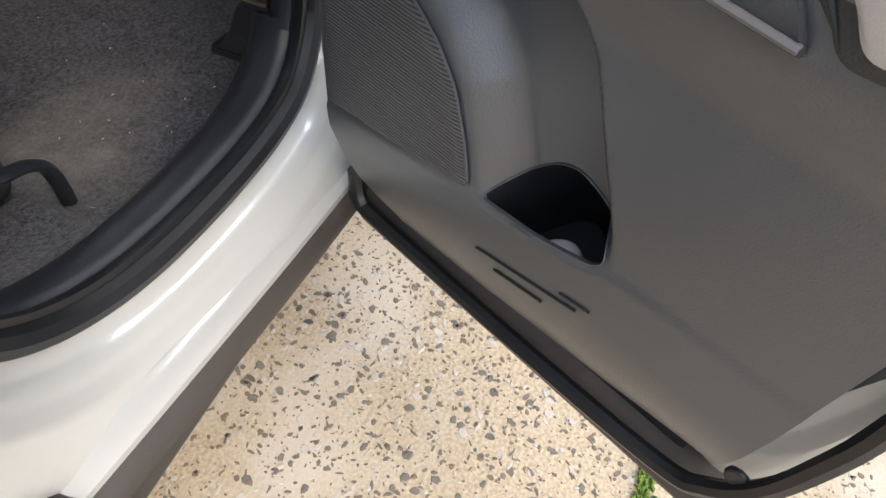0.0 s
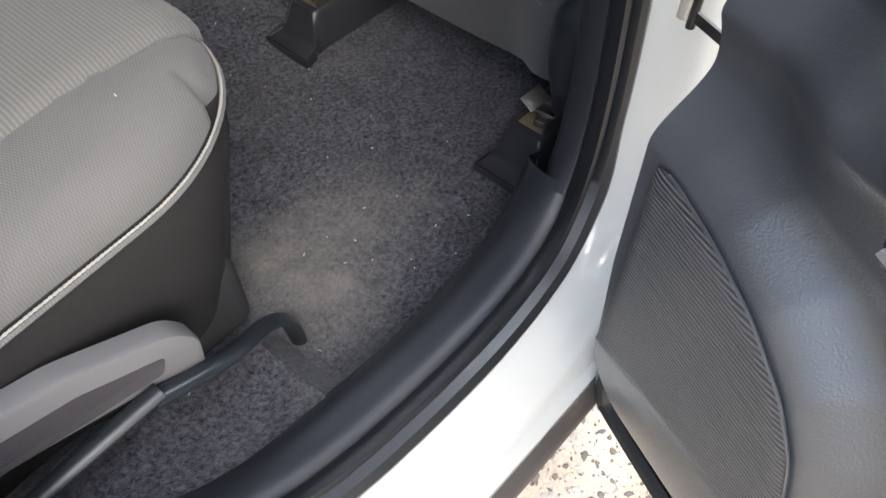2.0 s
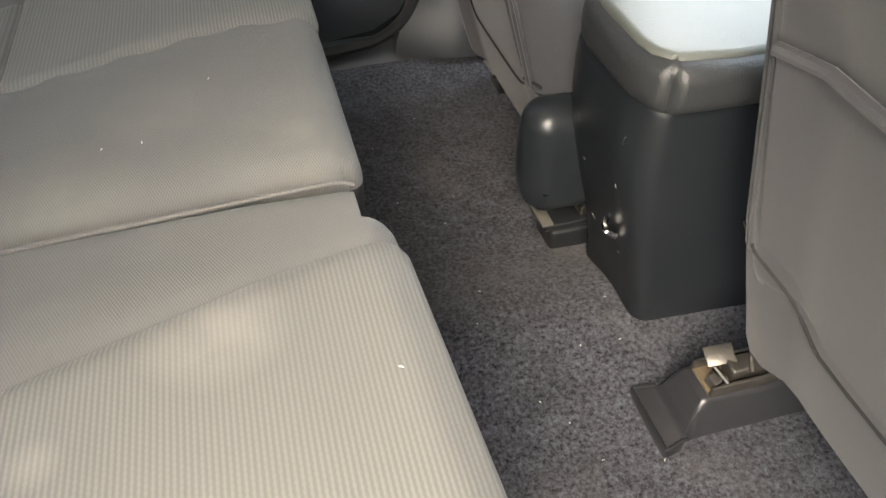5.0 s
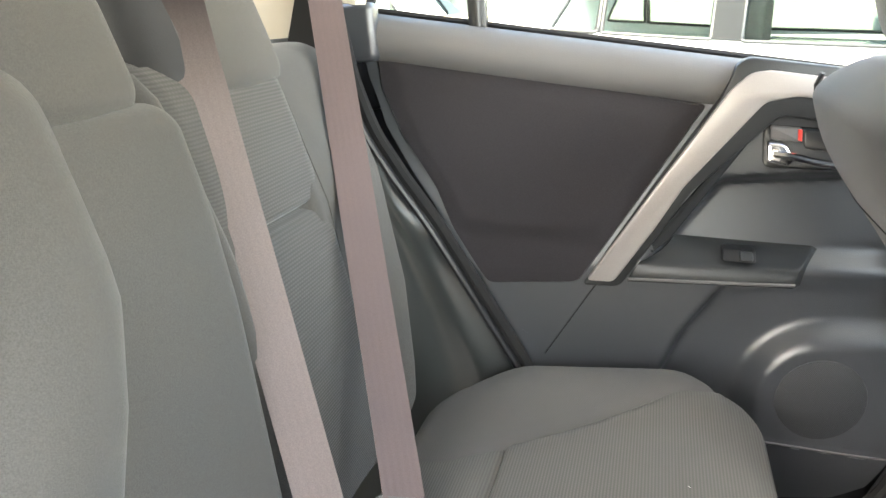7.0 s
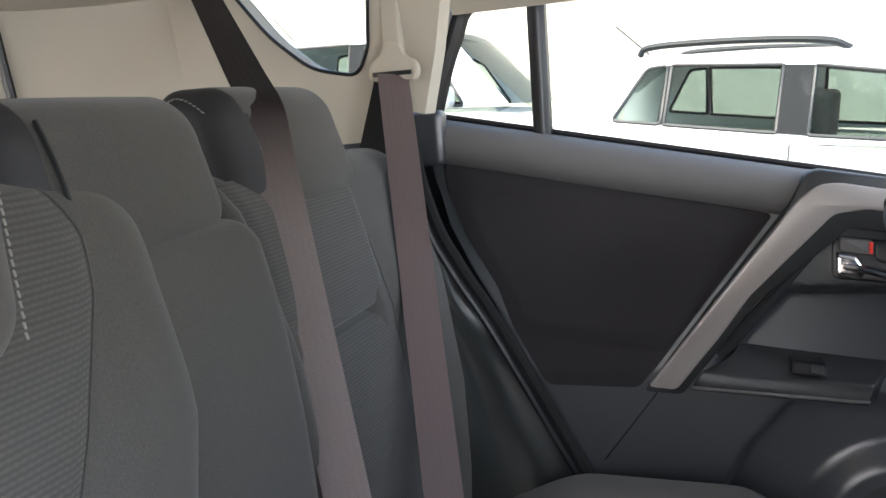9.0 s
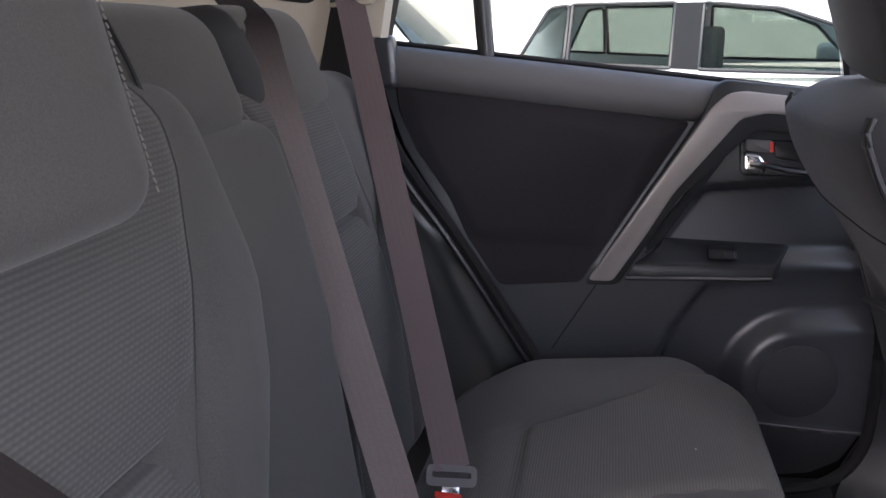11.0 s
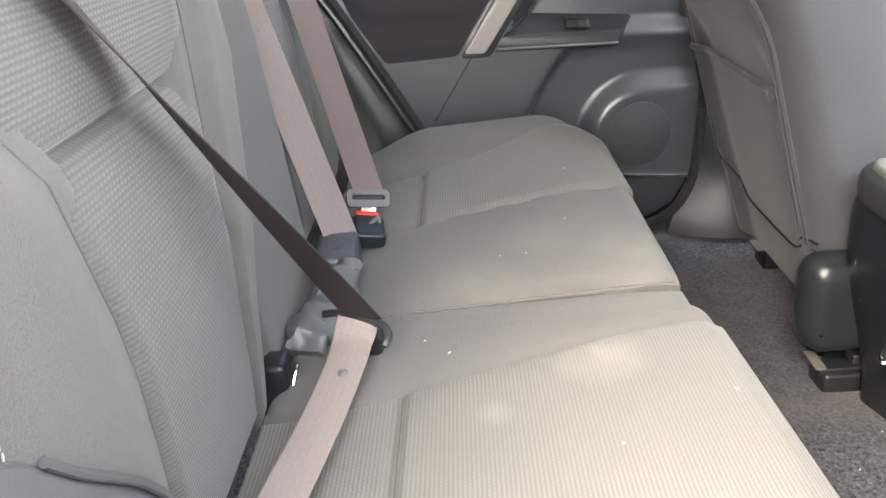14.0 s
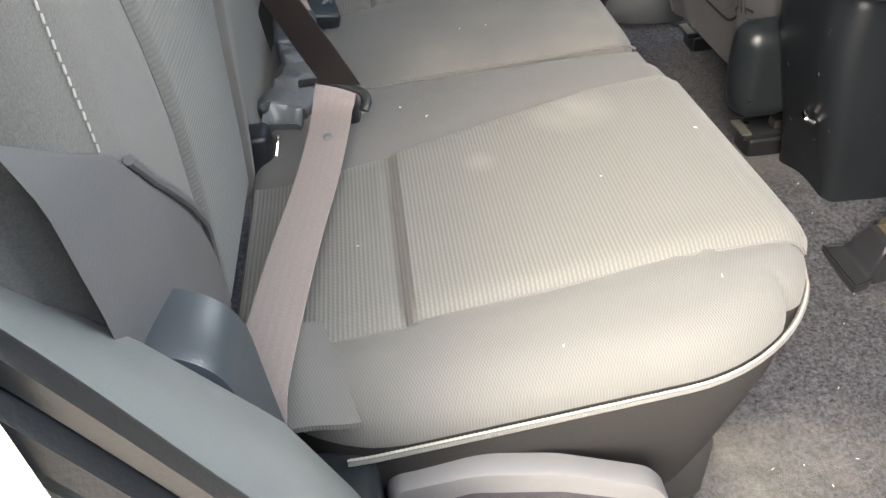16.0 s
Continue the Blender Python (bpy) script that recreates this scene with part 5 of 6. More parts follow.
def rim_line(y0, y1, drop):
    """Line round the outer front corner of a cushion, a little under its top edge."""
    rc, out = 0.16, []
    for x in np.linspace(0.03, X1 - rc, 26):
        out.append((x, y0, drop))
    for g in np.linspace(0, math.pi / 2, 16)[1:]:
        out.append((X1 - rc + rc * math.sin(g), y0 + rc - rc * math.cos(g), drop))
    for y in np.linspace(y0 + rc, y1, 6)[1:]:
        out.append((X1, y, drop))
    return np.array(out)


rl = rim_line(-0.597, -0.415, 0.702)
rl = rfn(rl)
cen = np.array((0.2, -0.36))
for i in range(len(rl)):
    d = rl[i, :2] - cen
    rl[i, :2] += d / np.linalg.norm(d) * 0.003
part("piping", rope([tuple(p) for p in rl], 0.0012, 0.008), THREAD, right_seat, "white twisted thread piping")
part("piping_bed", tube((rl - np.array((0, 0, 0.004))).tolist(), 0.003, 6), PLAIN, right_seat)
# piped edge of the wide cushion along the split
PIPED = mat("cloth_piping", (0.105, 0.10, 0.094), 0.8, var=0.15, scale=20, fine=0.2, fscale=600)
ln = on_cushion(lfn, [(x, -0.066) for x in np.linspace(0.0, 0.455, 40)], 0.001)
part("split_piping", tube([(x, -0.078 + 0.012 * (x - 0.05) / 0.4, z + 0.0012) for x, y, z in ln.tolist()], 0.0022, 8), PIPED, left_seat, "piped edge along the split")
# inner gusset that fills the split level with the narrow cushion
gus = sheet(lambda u, v: tuple(np.array(on_cushion(rfn, [(u, -0.125)], 0.0)[0]) + np.array((0, v * 0.054, -0.0035 * v - 0.004 * (v > 0.9)))), list(np.linspace(-0.03, X1 - 0.03, 40)), [-0.1, 0.0, 0.3, 0.6, 0.85, 1.0], Vector((0, 0, -0.01)))
part("inner_gusset", gus, PLAIN, right_seat)
# cloth flap and recliner covers at the outer rear corner
part("rear_flap", sheet(lambda u, v: (-0.025 + 0.042 * u + 0.028 * u * v, -0.495 - 0.098 * v, 0.757 - 0.016 * v * v - 0.004 * (1 - u) ** 2 + 0.003 * math.sin(u * 5)), list(np.linspace(0, 1, 12)), list(np.linspace(0, 1, 12)), Vector((0, 0, -0.006))), PLAIN, right_seat, "loose grey cloth flap")


def half_width(z):
    return interp(z, [0.7, 0.88, 1.0, 1.10, 1.17, 1.28, 1.32], [0.10, 0.102, 0.108, 0.125, 0.165, 0.225, 0.235])


RIGHT_BACK = ([0.70, 0.80, 0.95, 1.10, 1.20, 1.30, 1.36], [-0.078, -0.068, -0.058, -0.060, -0.078, -0.108, -0.13])
LEFT_BACK = ([0.70, 0.80, 0.95, 1.135, 1.30, 1.36], [-0.100, -0.095, -0.098, -0.124, -0.178, -0.20])
MID_BACK = ([0.70, 0.80, 0.95, 1.10, 1.20, 1.30, 1.36], [-0.060, -0.068, -0.076, -0.084, -0.096, -0.118, -0.14])


def back_fn(prof, yc, hw, bol, full, inner=None, sunk=0.0):
    """Maps (depth, y, z) so that depth 0 lies on the front profile; bolsters stand proud; inner narrows one side downwards."""
    def fn(w):
        v = np.array(w, float)
        x, y, z = v[:, 0], v[:, 1], v[:, 2]
        front = np.clip((x + 0.10) / 0.10, 0, 1)
        h = np.array([hw(q) for q in z])
        b = sm((np.abs(y - yc) - h + 0.005) / 0.05) * bol * sm((1.30 - z) / 0.15)
        edge = np.abs(y - yc) / full
        b = b * (1 - 0.9 * sm((edge - 0.70) / 0.25))
        if inner:
            lim = np.interp(z, *inner)
            y = np.where(y > yc + h, yc + h + (y - yc - h) * np.clip(lim - yc - h, 0.02, 1) / (full - h), y)
        s = sunk * 0.02 * front * sm((h - 0.018 - np.abs(v[:, 1] - yc)) / 0.02) * sm((1.33 - z) / 0.03)
        return np.stack([np.interp(z, *prof) + x + front * b - s, y, z], 1)
    return fn


def seat_back(seat, prof, yc, half, z0, z1, hw, seam, bol, label, inner=None, ya=None):
    fn = back_fn(prof, yc, hw, bol, half, inner)
    part("backrest", block(-0.12, 0.0, yc - half if ya is None else ya, yc + half, z0, z1, 0.05, (4, 64, 40), 5, back_fn(prof, yc, hw, bol, half, inner, 1.0)), PLAIN_SHADED, seat, label)
    def roll(v):
        q = max(0.0, v - (z1 - 0.05))
        return 0.05 - math.sqrt(max(0.0, 0.05 ** 2 - q * q))
    us, vs = list(np.linspace(-1, 1, 26)), sorted(list(np.linspace(z0 + 0.05, z1 - 0.008, 70)) + list(np.linspace(seam - 0.012, seam + 0.012, 15)))

    def f(u, v):
        w = hw(v) + 0.004
        e = min(1, (1 - abs(u)) * 12)
        g = 0.010 * math.exp(-((v - seam) / 0.005) ** 2) + 0.018 * math.exp(-abs(v - seam) / 0.030) - 0.005
        return tuple(fn(np.array([(0.003 * e - 0.0008 - (g if g > 0 else g * e) - roll(v), yc + u * w, v)]))[0])
    part("knitted_insert", sheet(f, us, vs), KNIT_SHADED, seat, "ribbed knit backrest insert")
    for sgn in (-1, 1):
        line = fn(np.array([(0.0004 - roll(v), yc + sgn * (hw(v) + 0.004), v) for v in vs]))
        part("edge_seam", tube(line.tolist(), 0.0010, 5), PLAIN_SHADED, seat)
    return fn


rbf = seat_back(right_seat, RIGHT_BACK, -0.358, 0.318, 0.70, 1.362, half_width, 1.105, 0.012, "charcoal cloth backrest with raised bolsters", ([0.75, 0.86, 0.95, 1.17, 1.3], [-0.225, -0.20, -0.155, -0.05, -0.04]))
ctr = back_fn(MID_BACK, 0.0, lambda z: 0.3, 0.0, 0.3)
part("centre_backrest", block(-0.12, 0.0, -0.20, 0.100, 0.70, 1.30, 0.03, (3, 8, 20), 4, ctr), PLAIN_SHADED, left_seat, "plain charcoal centre backrest")
lbf = seat_back(left_seat, LEFT_BACK, 0.257, 0.343, 0.70, 1.335, lambda z: 0.112 + 0.05 * max(0, z - 1.15), 1.134, 0.008, "charcoal cloth backrest with raised bolsters", None, 0.108)
roll_path = [(interp(z, *LEFT_BACK) - 0.008 - 0.6 * max(0, z - 1.285), 0.126 - 0.03 * max(0, 1.0 - z), z) for z in np.linspace(0.78, 1.312, 24)]
part("inner_bolster", tube(roll_path, 0.017, 12), PLAIN_SHADED, left_seat, "rolled cloth bolster at the backrest split")
line = rbf(np.array([(0.0015, -0.606 - 0.05 * max(0, 1.08 - z), z) for z in np.linspace(1.004, 1.30, 40)]))
part("back_stitching", stitches([tuple(p) for p in line], (1, 0, 0), 0.0060, 0.0007, 0.0046), THREAD, right_seat, "white thread stitching")


def headrest(seat, y0, y1, z0, z1, c, k, thick, stitch, taper=0.06, bow=0.018, lift=0.0):
    def fn(w):
        v = np.array(w, float)
        x, y, z = v[:, 0], v[:, 1], v[:, 2]
        ym, hh = (y0 + y1) / 2, (y1 - y0) / 2
        x = c - k * z + x - bow * ((y - ym) / hh) ** 2 * (x > -0.6 * thick)
        z = z + lift * np.clip(-(v[:, 0] + 0.02) / thick, 0, 1) * np.clip((z1 - z) / (z1 - z0), 0, 1)
        y = ym + (y - ym) * (1 - taper * np.clip((z - z0) / (z1 - z0), 0, 1))
        return np.stack([x, y, z], 1)
    hr = part("headrest", block(-thick, 0, y0, y1, z0, z1, 0.038, (4, 12, 8), 5, fn), PLAIN_SHADED, seat, "padded charcoal cloth headrest")
    if stitch:
        ln = fn(np.array([(-0.010, (y1 if s > 0 else y0) - s * 0.009, z) for s in (stitch,) for z in np.linspace(z0 + 0.018, z1 - 0.02, 28)]))
        part("headrest_stitching", stitches([tuple(p) for p in ln], (0, 1, 0), 0.0060, 0.0008, 0.0048), THREAD, hr, "white thread stitching")
    for dy in (-0.05, 0.05):
        ym = (y0 + y1) / 2
        xb = c - k * z0 - thick * 0.5
        part("headrest_post", tube([(xb + 0.01, ym + dy, z0 - (0.0 if stitch else 0.06)), (xb, ym + dy, z0 + 0.03)], 0.006, 8), CHROME, hr, "chrome post")
    return hr


headrest(right_seat, -0.50, -0.207, 1.262, 1.47, 0.286, 0.26, 0.11, 1, -0.28, 0.008)
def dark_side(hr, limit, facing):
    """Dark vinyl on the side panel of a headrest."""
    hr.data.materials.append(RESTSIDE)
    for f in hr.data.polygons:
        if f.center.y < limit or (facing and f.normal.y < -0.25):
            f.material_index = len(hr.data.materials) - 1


mid_rest = headrest(left_seat, -0.152, 0.092, 1.285, 1.418, 0.215, 0.26, 0.09, 0)
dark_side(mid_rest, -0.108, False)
part("headrest_seam", tube([(0.217 - 0.26 * z - 0.010 + 0.006 * math.sin(3.1 * t), -0.106 + 0.0, z) for t, z in zip(np.linspace(0, 1, 12), np.linspace(1.295, 1.40, 12))], 0.002, 6), RUBBER, mid_rest, "dark piping")
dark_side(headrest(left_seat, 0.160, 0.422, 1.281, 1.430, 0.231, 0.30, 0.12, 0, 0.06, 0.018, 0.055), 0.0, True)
part("headrest_stitching", stitches([(-0.225 - 0.05 * t, 0.1595, 1.402 + 0.016 * math.sin(t * 2.4)) for t in np.linspace(0, 1, 12)], (0, 1, 0), 0.0060, 0.0008, 0.0050), THREAD, left_seat, "white thread stitching")
# recliner cover and slide lever on the near seat
def disc(c, r, w, axis_tilt=0.0):
    pts = [(math.cos(g) * r, math.sin(g) * r) for g in np.linspace(0, 2 * math.pi, 36)[:-1]]
    return plate(pts, 0, w, lambda a, b, h: (c[0] + a, c[1] - h, c[2] + b), 0.012)


part("recliner_cover", plate([(-0.060 + 0.05 * math.cos(g), 0.858 + 0.05 * math.sin(g)) for g in np.linspace(0, math.pi, 20)] + [(-0.115, 0.75), (-0.008, 0.75)], 0, 0.055, lambda a, b, h: (a, -0.602 - h, b), 0.012), RECLINER, right_seat, "rounded black plastic recliner cover")


COVER = ([0.70, 0.74, 0.80, 0.85, 0.88, 0.912, 0.94, 0.965, 0.985, 1.004, 1.02, 1.05], [-0.445, -0.452, -0.468, -0.487, -0.503, -0.526, -0.552, -0.575, -0.590, -0.603, -0.628, -0.668])


def flank(u, v):
    """Dark cover wrapped round the outer lower corner of the near backrest."""
    z = 0.70 + 0.35 * v
    yb = interp(z, *COVER)
    y = -0.674 + (yb + 0.674) * u
    e = min(1, (1 - v) * 12, (1 - u) * 14)
    return tuple(rbf(np.array([(0.007 * e - 0.001, y, z)]))[0])


part("side_cover", sheet(flank, list(np.linspace(0, 1, 24)), list(np.linspace(0, 1, 30))), FLANK, right_seat, "dark grey backrest side cover")
hem = [tuple(rbf(np.array([(0.0045, interp(z, *COVER) + 0.001, z)]))[0]) for z in np.linspace(0.70, 0.992, 44)]
part("cover_hem", tube(hem, 0.0034, 8), FLANK, right_seat, "rolled hem of the side cover")
part("hinge_housing", block(-0.04, 0.050, -0.640, -0.575, 0.56, 0.690, 0.015, (2, 2, 3), 3), HINGE_BLACK, right_seat, "dark plastic hinge housing")
part("cushion_base", block(0.0, 0.40, -0.52, -0.1, 0.40, 0.52, 0.02), SEAMDARK, right_seat, "black plastic seat base")
part("cushion_base", block(-0.05, 0.40, -0.06, 0.64, 0.38, 0.50, 0.02), BLACK, left_seat)
lev = [(0.05, 0.630), (0.06, 0.66), (0.13, 0.668), (0.20, 0.652), (0.285, 0.612), (0.303, 0.585), (0.298, 0.542), (0.282, 0.535), (0.262, 0.565), (0.15, 0.60)]
part("recline_lever", plate(lev, 0, 0.022, lambda a, b, h: (a, -0.588 - h - 0.03 * max(0, 0.66 - b), b), 0.006, 0.012), GREYPLASTIC, right_seat, "grey plastic recline lever")
part("lever_recess", plate([(0.060, 0.634), (0.125, 0.645), (0.200, 0.628), (0.270, 0.596), (0.262, 0.578), (0.200, 0.592), (0.120, 0.612)], 0.018, 0.0228, lambda a, b, h: (a, -0.588 - h - 0.03 * max(0, 0.66 - b), b), 0.0015, 0.006, False), DOORCLOTH, right_seat, "dark inner face of the lever")
part("slide_rail", tube(smooth_line([(0.02, -0.622, 0.555), (0.15, -0.622, 0.572), (0.25, -0.622, 0.578)], 5), 0.009, 10, False, 0.7), HINGE_BLACK, right_seat, "black seat slide rail")
part("slide_bar", tube(smooth_line([(0.24, -0.622, 0.573), (0.31, -0.62, 0.545), (0.365, -0.598, 0.508), (0.392, -0.588, 0.478), (0.404, -0.582, 0.44), (0.408, -0.58, 0.405)], 5), 0.010, 10, False, 0.75), HINGE_BLACK, right_seat, "black bent slide bar")

# ---- seat belts ----
def blend(a, b, n):
    return [tuple(np.array(a) + (np.array(b) - np.array(a)) * t) for t in np.linspace(0, 1, n)]


def tongue_plate(belt, at, rot, material, w=0.062):
    m = Matrix.Translation(at) @ rot
    pts = round_poly([(-w / 2, -0.014), (w / 2, -0.014), (w / 2, 0.014), (-w / 2, 0.014)], 0.009)
    slot = round_poly([(-w / 2 + 0.008, -0.003), (w / 2 - 0.008, -0.003), (w / 2 - 0.008, 0.005), (-w / 2 + 0.008, 0.005)], 0.003)
    bm = bmesh.new()
    for loop in (pts, slot):
        vs = [bm.verts.new((q[0], -0.004, q[1])) for q in loop]
        for i in range(len(vs)):
            bm.edges.new((vs[i], vs[(i + 1) % len(vs)]))
    bmesh.ops.triangle_fill(bm, edges=list(bm.edges), use_beauty=True)
    g = bmesh.ops.extrude_face_region(bm, geom=list(bm.faces))
    bmesh.ops.translate(bm, vec=(0, 0.008, 0), verts=[v for v in g["geom"] if isinstance(v, bmesh.types.BMVert)])
    tg = part("tongue", moved(bm, m), material, belt, "belt tongue")
    part("tongue_blade", moved(rbox((0.024, 0.003, 0.03), 0.001, (1, 1, 1), 1), m @ pose(0, 0, -0.026)), CHROME, tg)


# far outer belt, clipped into the red-buttoned buckle
bl = thing("seat_belt", "mauve seat belt from the pillar loop to a red-buttoned buckle", "seat belt", "rear seat belts")
P0, P1 = (-0.197, 0.596, 1.447), (0.013, 0.199, 0.808)
part("webbing", ribbon(blend(P0, P1, 16), [(0.75, 0.62, 0.05)] * 16, 0.050), BELT_FAR, bl, "mauve woven webbing")
tongue_plate(bl, (0.011, 0.195, 0.799), pose(0, 0, 0, -30, 14, 22), GREYPLASTIC, 0.07)
bk = part("buckle", moved(rbox((0.048, 0.066, 0.026), 0.007, (2, 2, 2), 3), Matrix.Translation((0.014, 0.138, 0.768)) @ pose(0, 0, 0, 6, 12, 10)), HINGE_BLACK, bl, "dark grey buckle")
part("release_button", moved(rbox((0.038, 0.014, 0.022), 0.004, (1, 1, 1), 2), Matrix.Translation((0.008, 0.173, 0.774)) @ pose(0, 0, 0, 6, 12, 10)), RED, bk, "red release button")
part("pillar_loop", plate([(-0.262, 1.452), (-0.258, 1.438), (-0.178, 1.436), (-0.172, 1.450), (-0.176, 1.466), (-0.196, 1.474), (-0.206, 1.500), (-0.228, 1.502), (-0.240, 1.476), (-0.258, 1.468)], 0.0, 0.012, lambda a, b, h: (a + 0.018, 0.612 - h, b), 0.004, 0.010, False), BEIGE, bl, "beige plastic belt loop")
part("loop_slot", block(-0.234, -0.166, 0.597, 0.6005, 1.445, 1.452, 0.001), RUBBER, bl, "dark slot in the loop")
part("loop_slider", block(-0.217, -0.183, 0.604, 0.624, 1.472, 1.60, 0.006), BEIGE, bl, "beige height slider")
part("belt_tail", ribbon(blend((-0.215, 0.612, 1.44), (-0.250, 0.60, 1.30), 4), [(1, 0, 0)] * 4, [0.045, 0.05, 0.055, 0.06]), SEAMDARK, bl)
# middle belt from the roof, bent over the far headrest
bm_ = thing("seat_belt", "mauve middle seat belt hanging from the roof over the headrest", "seat belt", "rear seat belts")
A0, A1, A2 = (-0.50, 0.540, 1.602), (-0.192, 0.222, 1.405), (-0.016, 0.078, 0.786)
pth = smooth_line(blend(A0, A1, 6)[:-1] + blend(A1, A2, 14), 3)
wd = [tuple(np.array((0.55, 0.80, 0.0)) * (1 - t) + np.array((0.82, 0.56, 0.0)) * t) for t in np.linspace(0, 1, len(pth))]
part("webbing", ribbon(pth, wd, 0.050), BELT_SHADED, bm_, "mauve woven webbing, backlit shade painted in towards the roof")
slv = smooth_line([(-0.017, 0.030, 0.770), (-0.013, 0.0, 0.764), (-0.013, -0.055, 0.758), (-0.028, -0.11, 0.752), (-0.040, -0.15, 0.735)], 7)
sb = tube([(x, y, z + 0.008) for x, y, z in slv], 0.031, 22, False, 0.55)
for v in sb.verts:
    v.co += Vector((noise.noise(v.co * 38), noise.noise(v.co * 38 + Vector((7, 0, 0))), noise.noise(v.co * 45 + Vector((0, 9, 0))))) * 0.012 + Vector((0, 0, noise.noise(Vector((v.co.x * 25, v.co.y * 95, 3.0))) * 0.010))
part("buckle_sleeve", sb, SLEEVE, bm_, "creased grey vinyl buckle sleeve")
part("buckle", moved(rbox((0.060, 0.082, 0.044), 0.009, (2, 2, 2), 3), Matrix.Translation((-0.018, 0.042, 0.774)) @ pose(0, 0, 0, 4, 0, 4)), SLATE, bm_, "dark slate plastic buckle housing")
part("strap_loop", tube(smooth_line([(0.012, 0.135, 0.775), (0.03, 0.15, 0.785), (0.028, 0.14, 0.768)], 5), 0.0035, 6), GREYPLASTIC, bm_)
# near belt, clipped in beside the split
br = thing("seat_belt", "mauve near seat belt clipped in by the seat split", "seat belt", "rear seat belts")
B0, B1 = np.array((-0.128, -0.560, 1.45)), np.array((0.046, -0.178, 0.808))
ts = np.linspace(0, 1, 30)
axis = (B1 - B0) / np.linalg.norm(B1 - B0)
flat = np.cross(axis, (0, 0, 1))
flat = flat / np.linalg.norm(flat)
side = np.cross(axis, flat)
turn = np.radians(np.interp(ts, [0, 0.35, 0.5, 0.75, 0.9, 1.0], [55, 40, 30, 8, -2, -6]))
wides = [tuple(flat * math.cos(a) + side * math.sin(a)) for a in turn]
part("webbing", ribbon([tuple(B0 + (B1 - B0) * t) for t in ts], wides, 0.046), BELT_DARK, br, "upper webbing with shade in its dark colour")
lap = smooth_line([(0.040, -0.176, 0.805), (0.032, -0.19, 0.785), (0.026, -0.226, 0.776), (0.013, -0.31, 0.772), (-0.003, -0.40, 0.772), (-0.014, -0.47, 0.772), (-0.028, -0.56, 0.766), (-0.032, -0.588, 0.755), (-0.038, -0.612, 0.72)], 6)
part("lap_webbing", ribbon(lap, [(1, -0.1, 0.12)] * len(lap), 0.048), BELT, br, "mauve woven lap webbing")
part("belt_stud", plate([(0.0055 * math.cos(g), 0.0055 * math.sin(g)) for g in np.linspace(0, 6.283, 17)[:-1]], 0, 0.004, lambda a, b, h: (0.026 + a, -0.236 + b, 0.776 + h), 0.0025), GREYPLASTIC, br, "small plastic stud")
part("tongue", tube(smooth_line([(-0.002, -0.160, 0.806), (0.02, -0.165, 0.808), (0.048, -0.175, 0.806), (0.068, -0.186, 0.800), (0.072, -0.196, 0.793), (0.068, -0.204, 0.786)], 6), 0.0060, 10, False, 0.75), RUBBER, br, "black looped belt tongue")
part("buckle", moved(rbox((0.05, 0.026, 0.05), 0.008, (2, 2, 2), 3), Matrix.Translation((0.036, -0.165, 0.772)) @ pose(0, 0, 0, 20, 0, -8)), RUBBER, br, "black buckle")
# latch hardware between the backrests
lt = thing("latch_anchor", "steel seat latch anchor in a black plastic guide", "latch", "latch anchors")
part("guide", block(-0.082, -0.044, -0.212, -0.172, 0.70, 0.772, 0.008), RUBBER, lt)
part("striker", tube(smooth_line([(-0.040, -0.205, 0.742), (-0.036, -0.19, 0.757), (-0.040, -0.172, 0.746)], 5), 0.0025, 8), CHROME, lt, "bright steel striker loop")

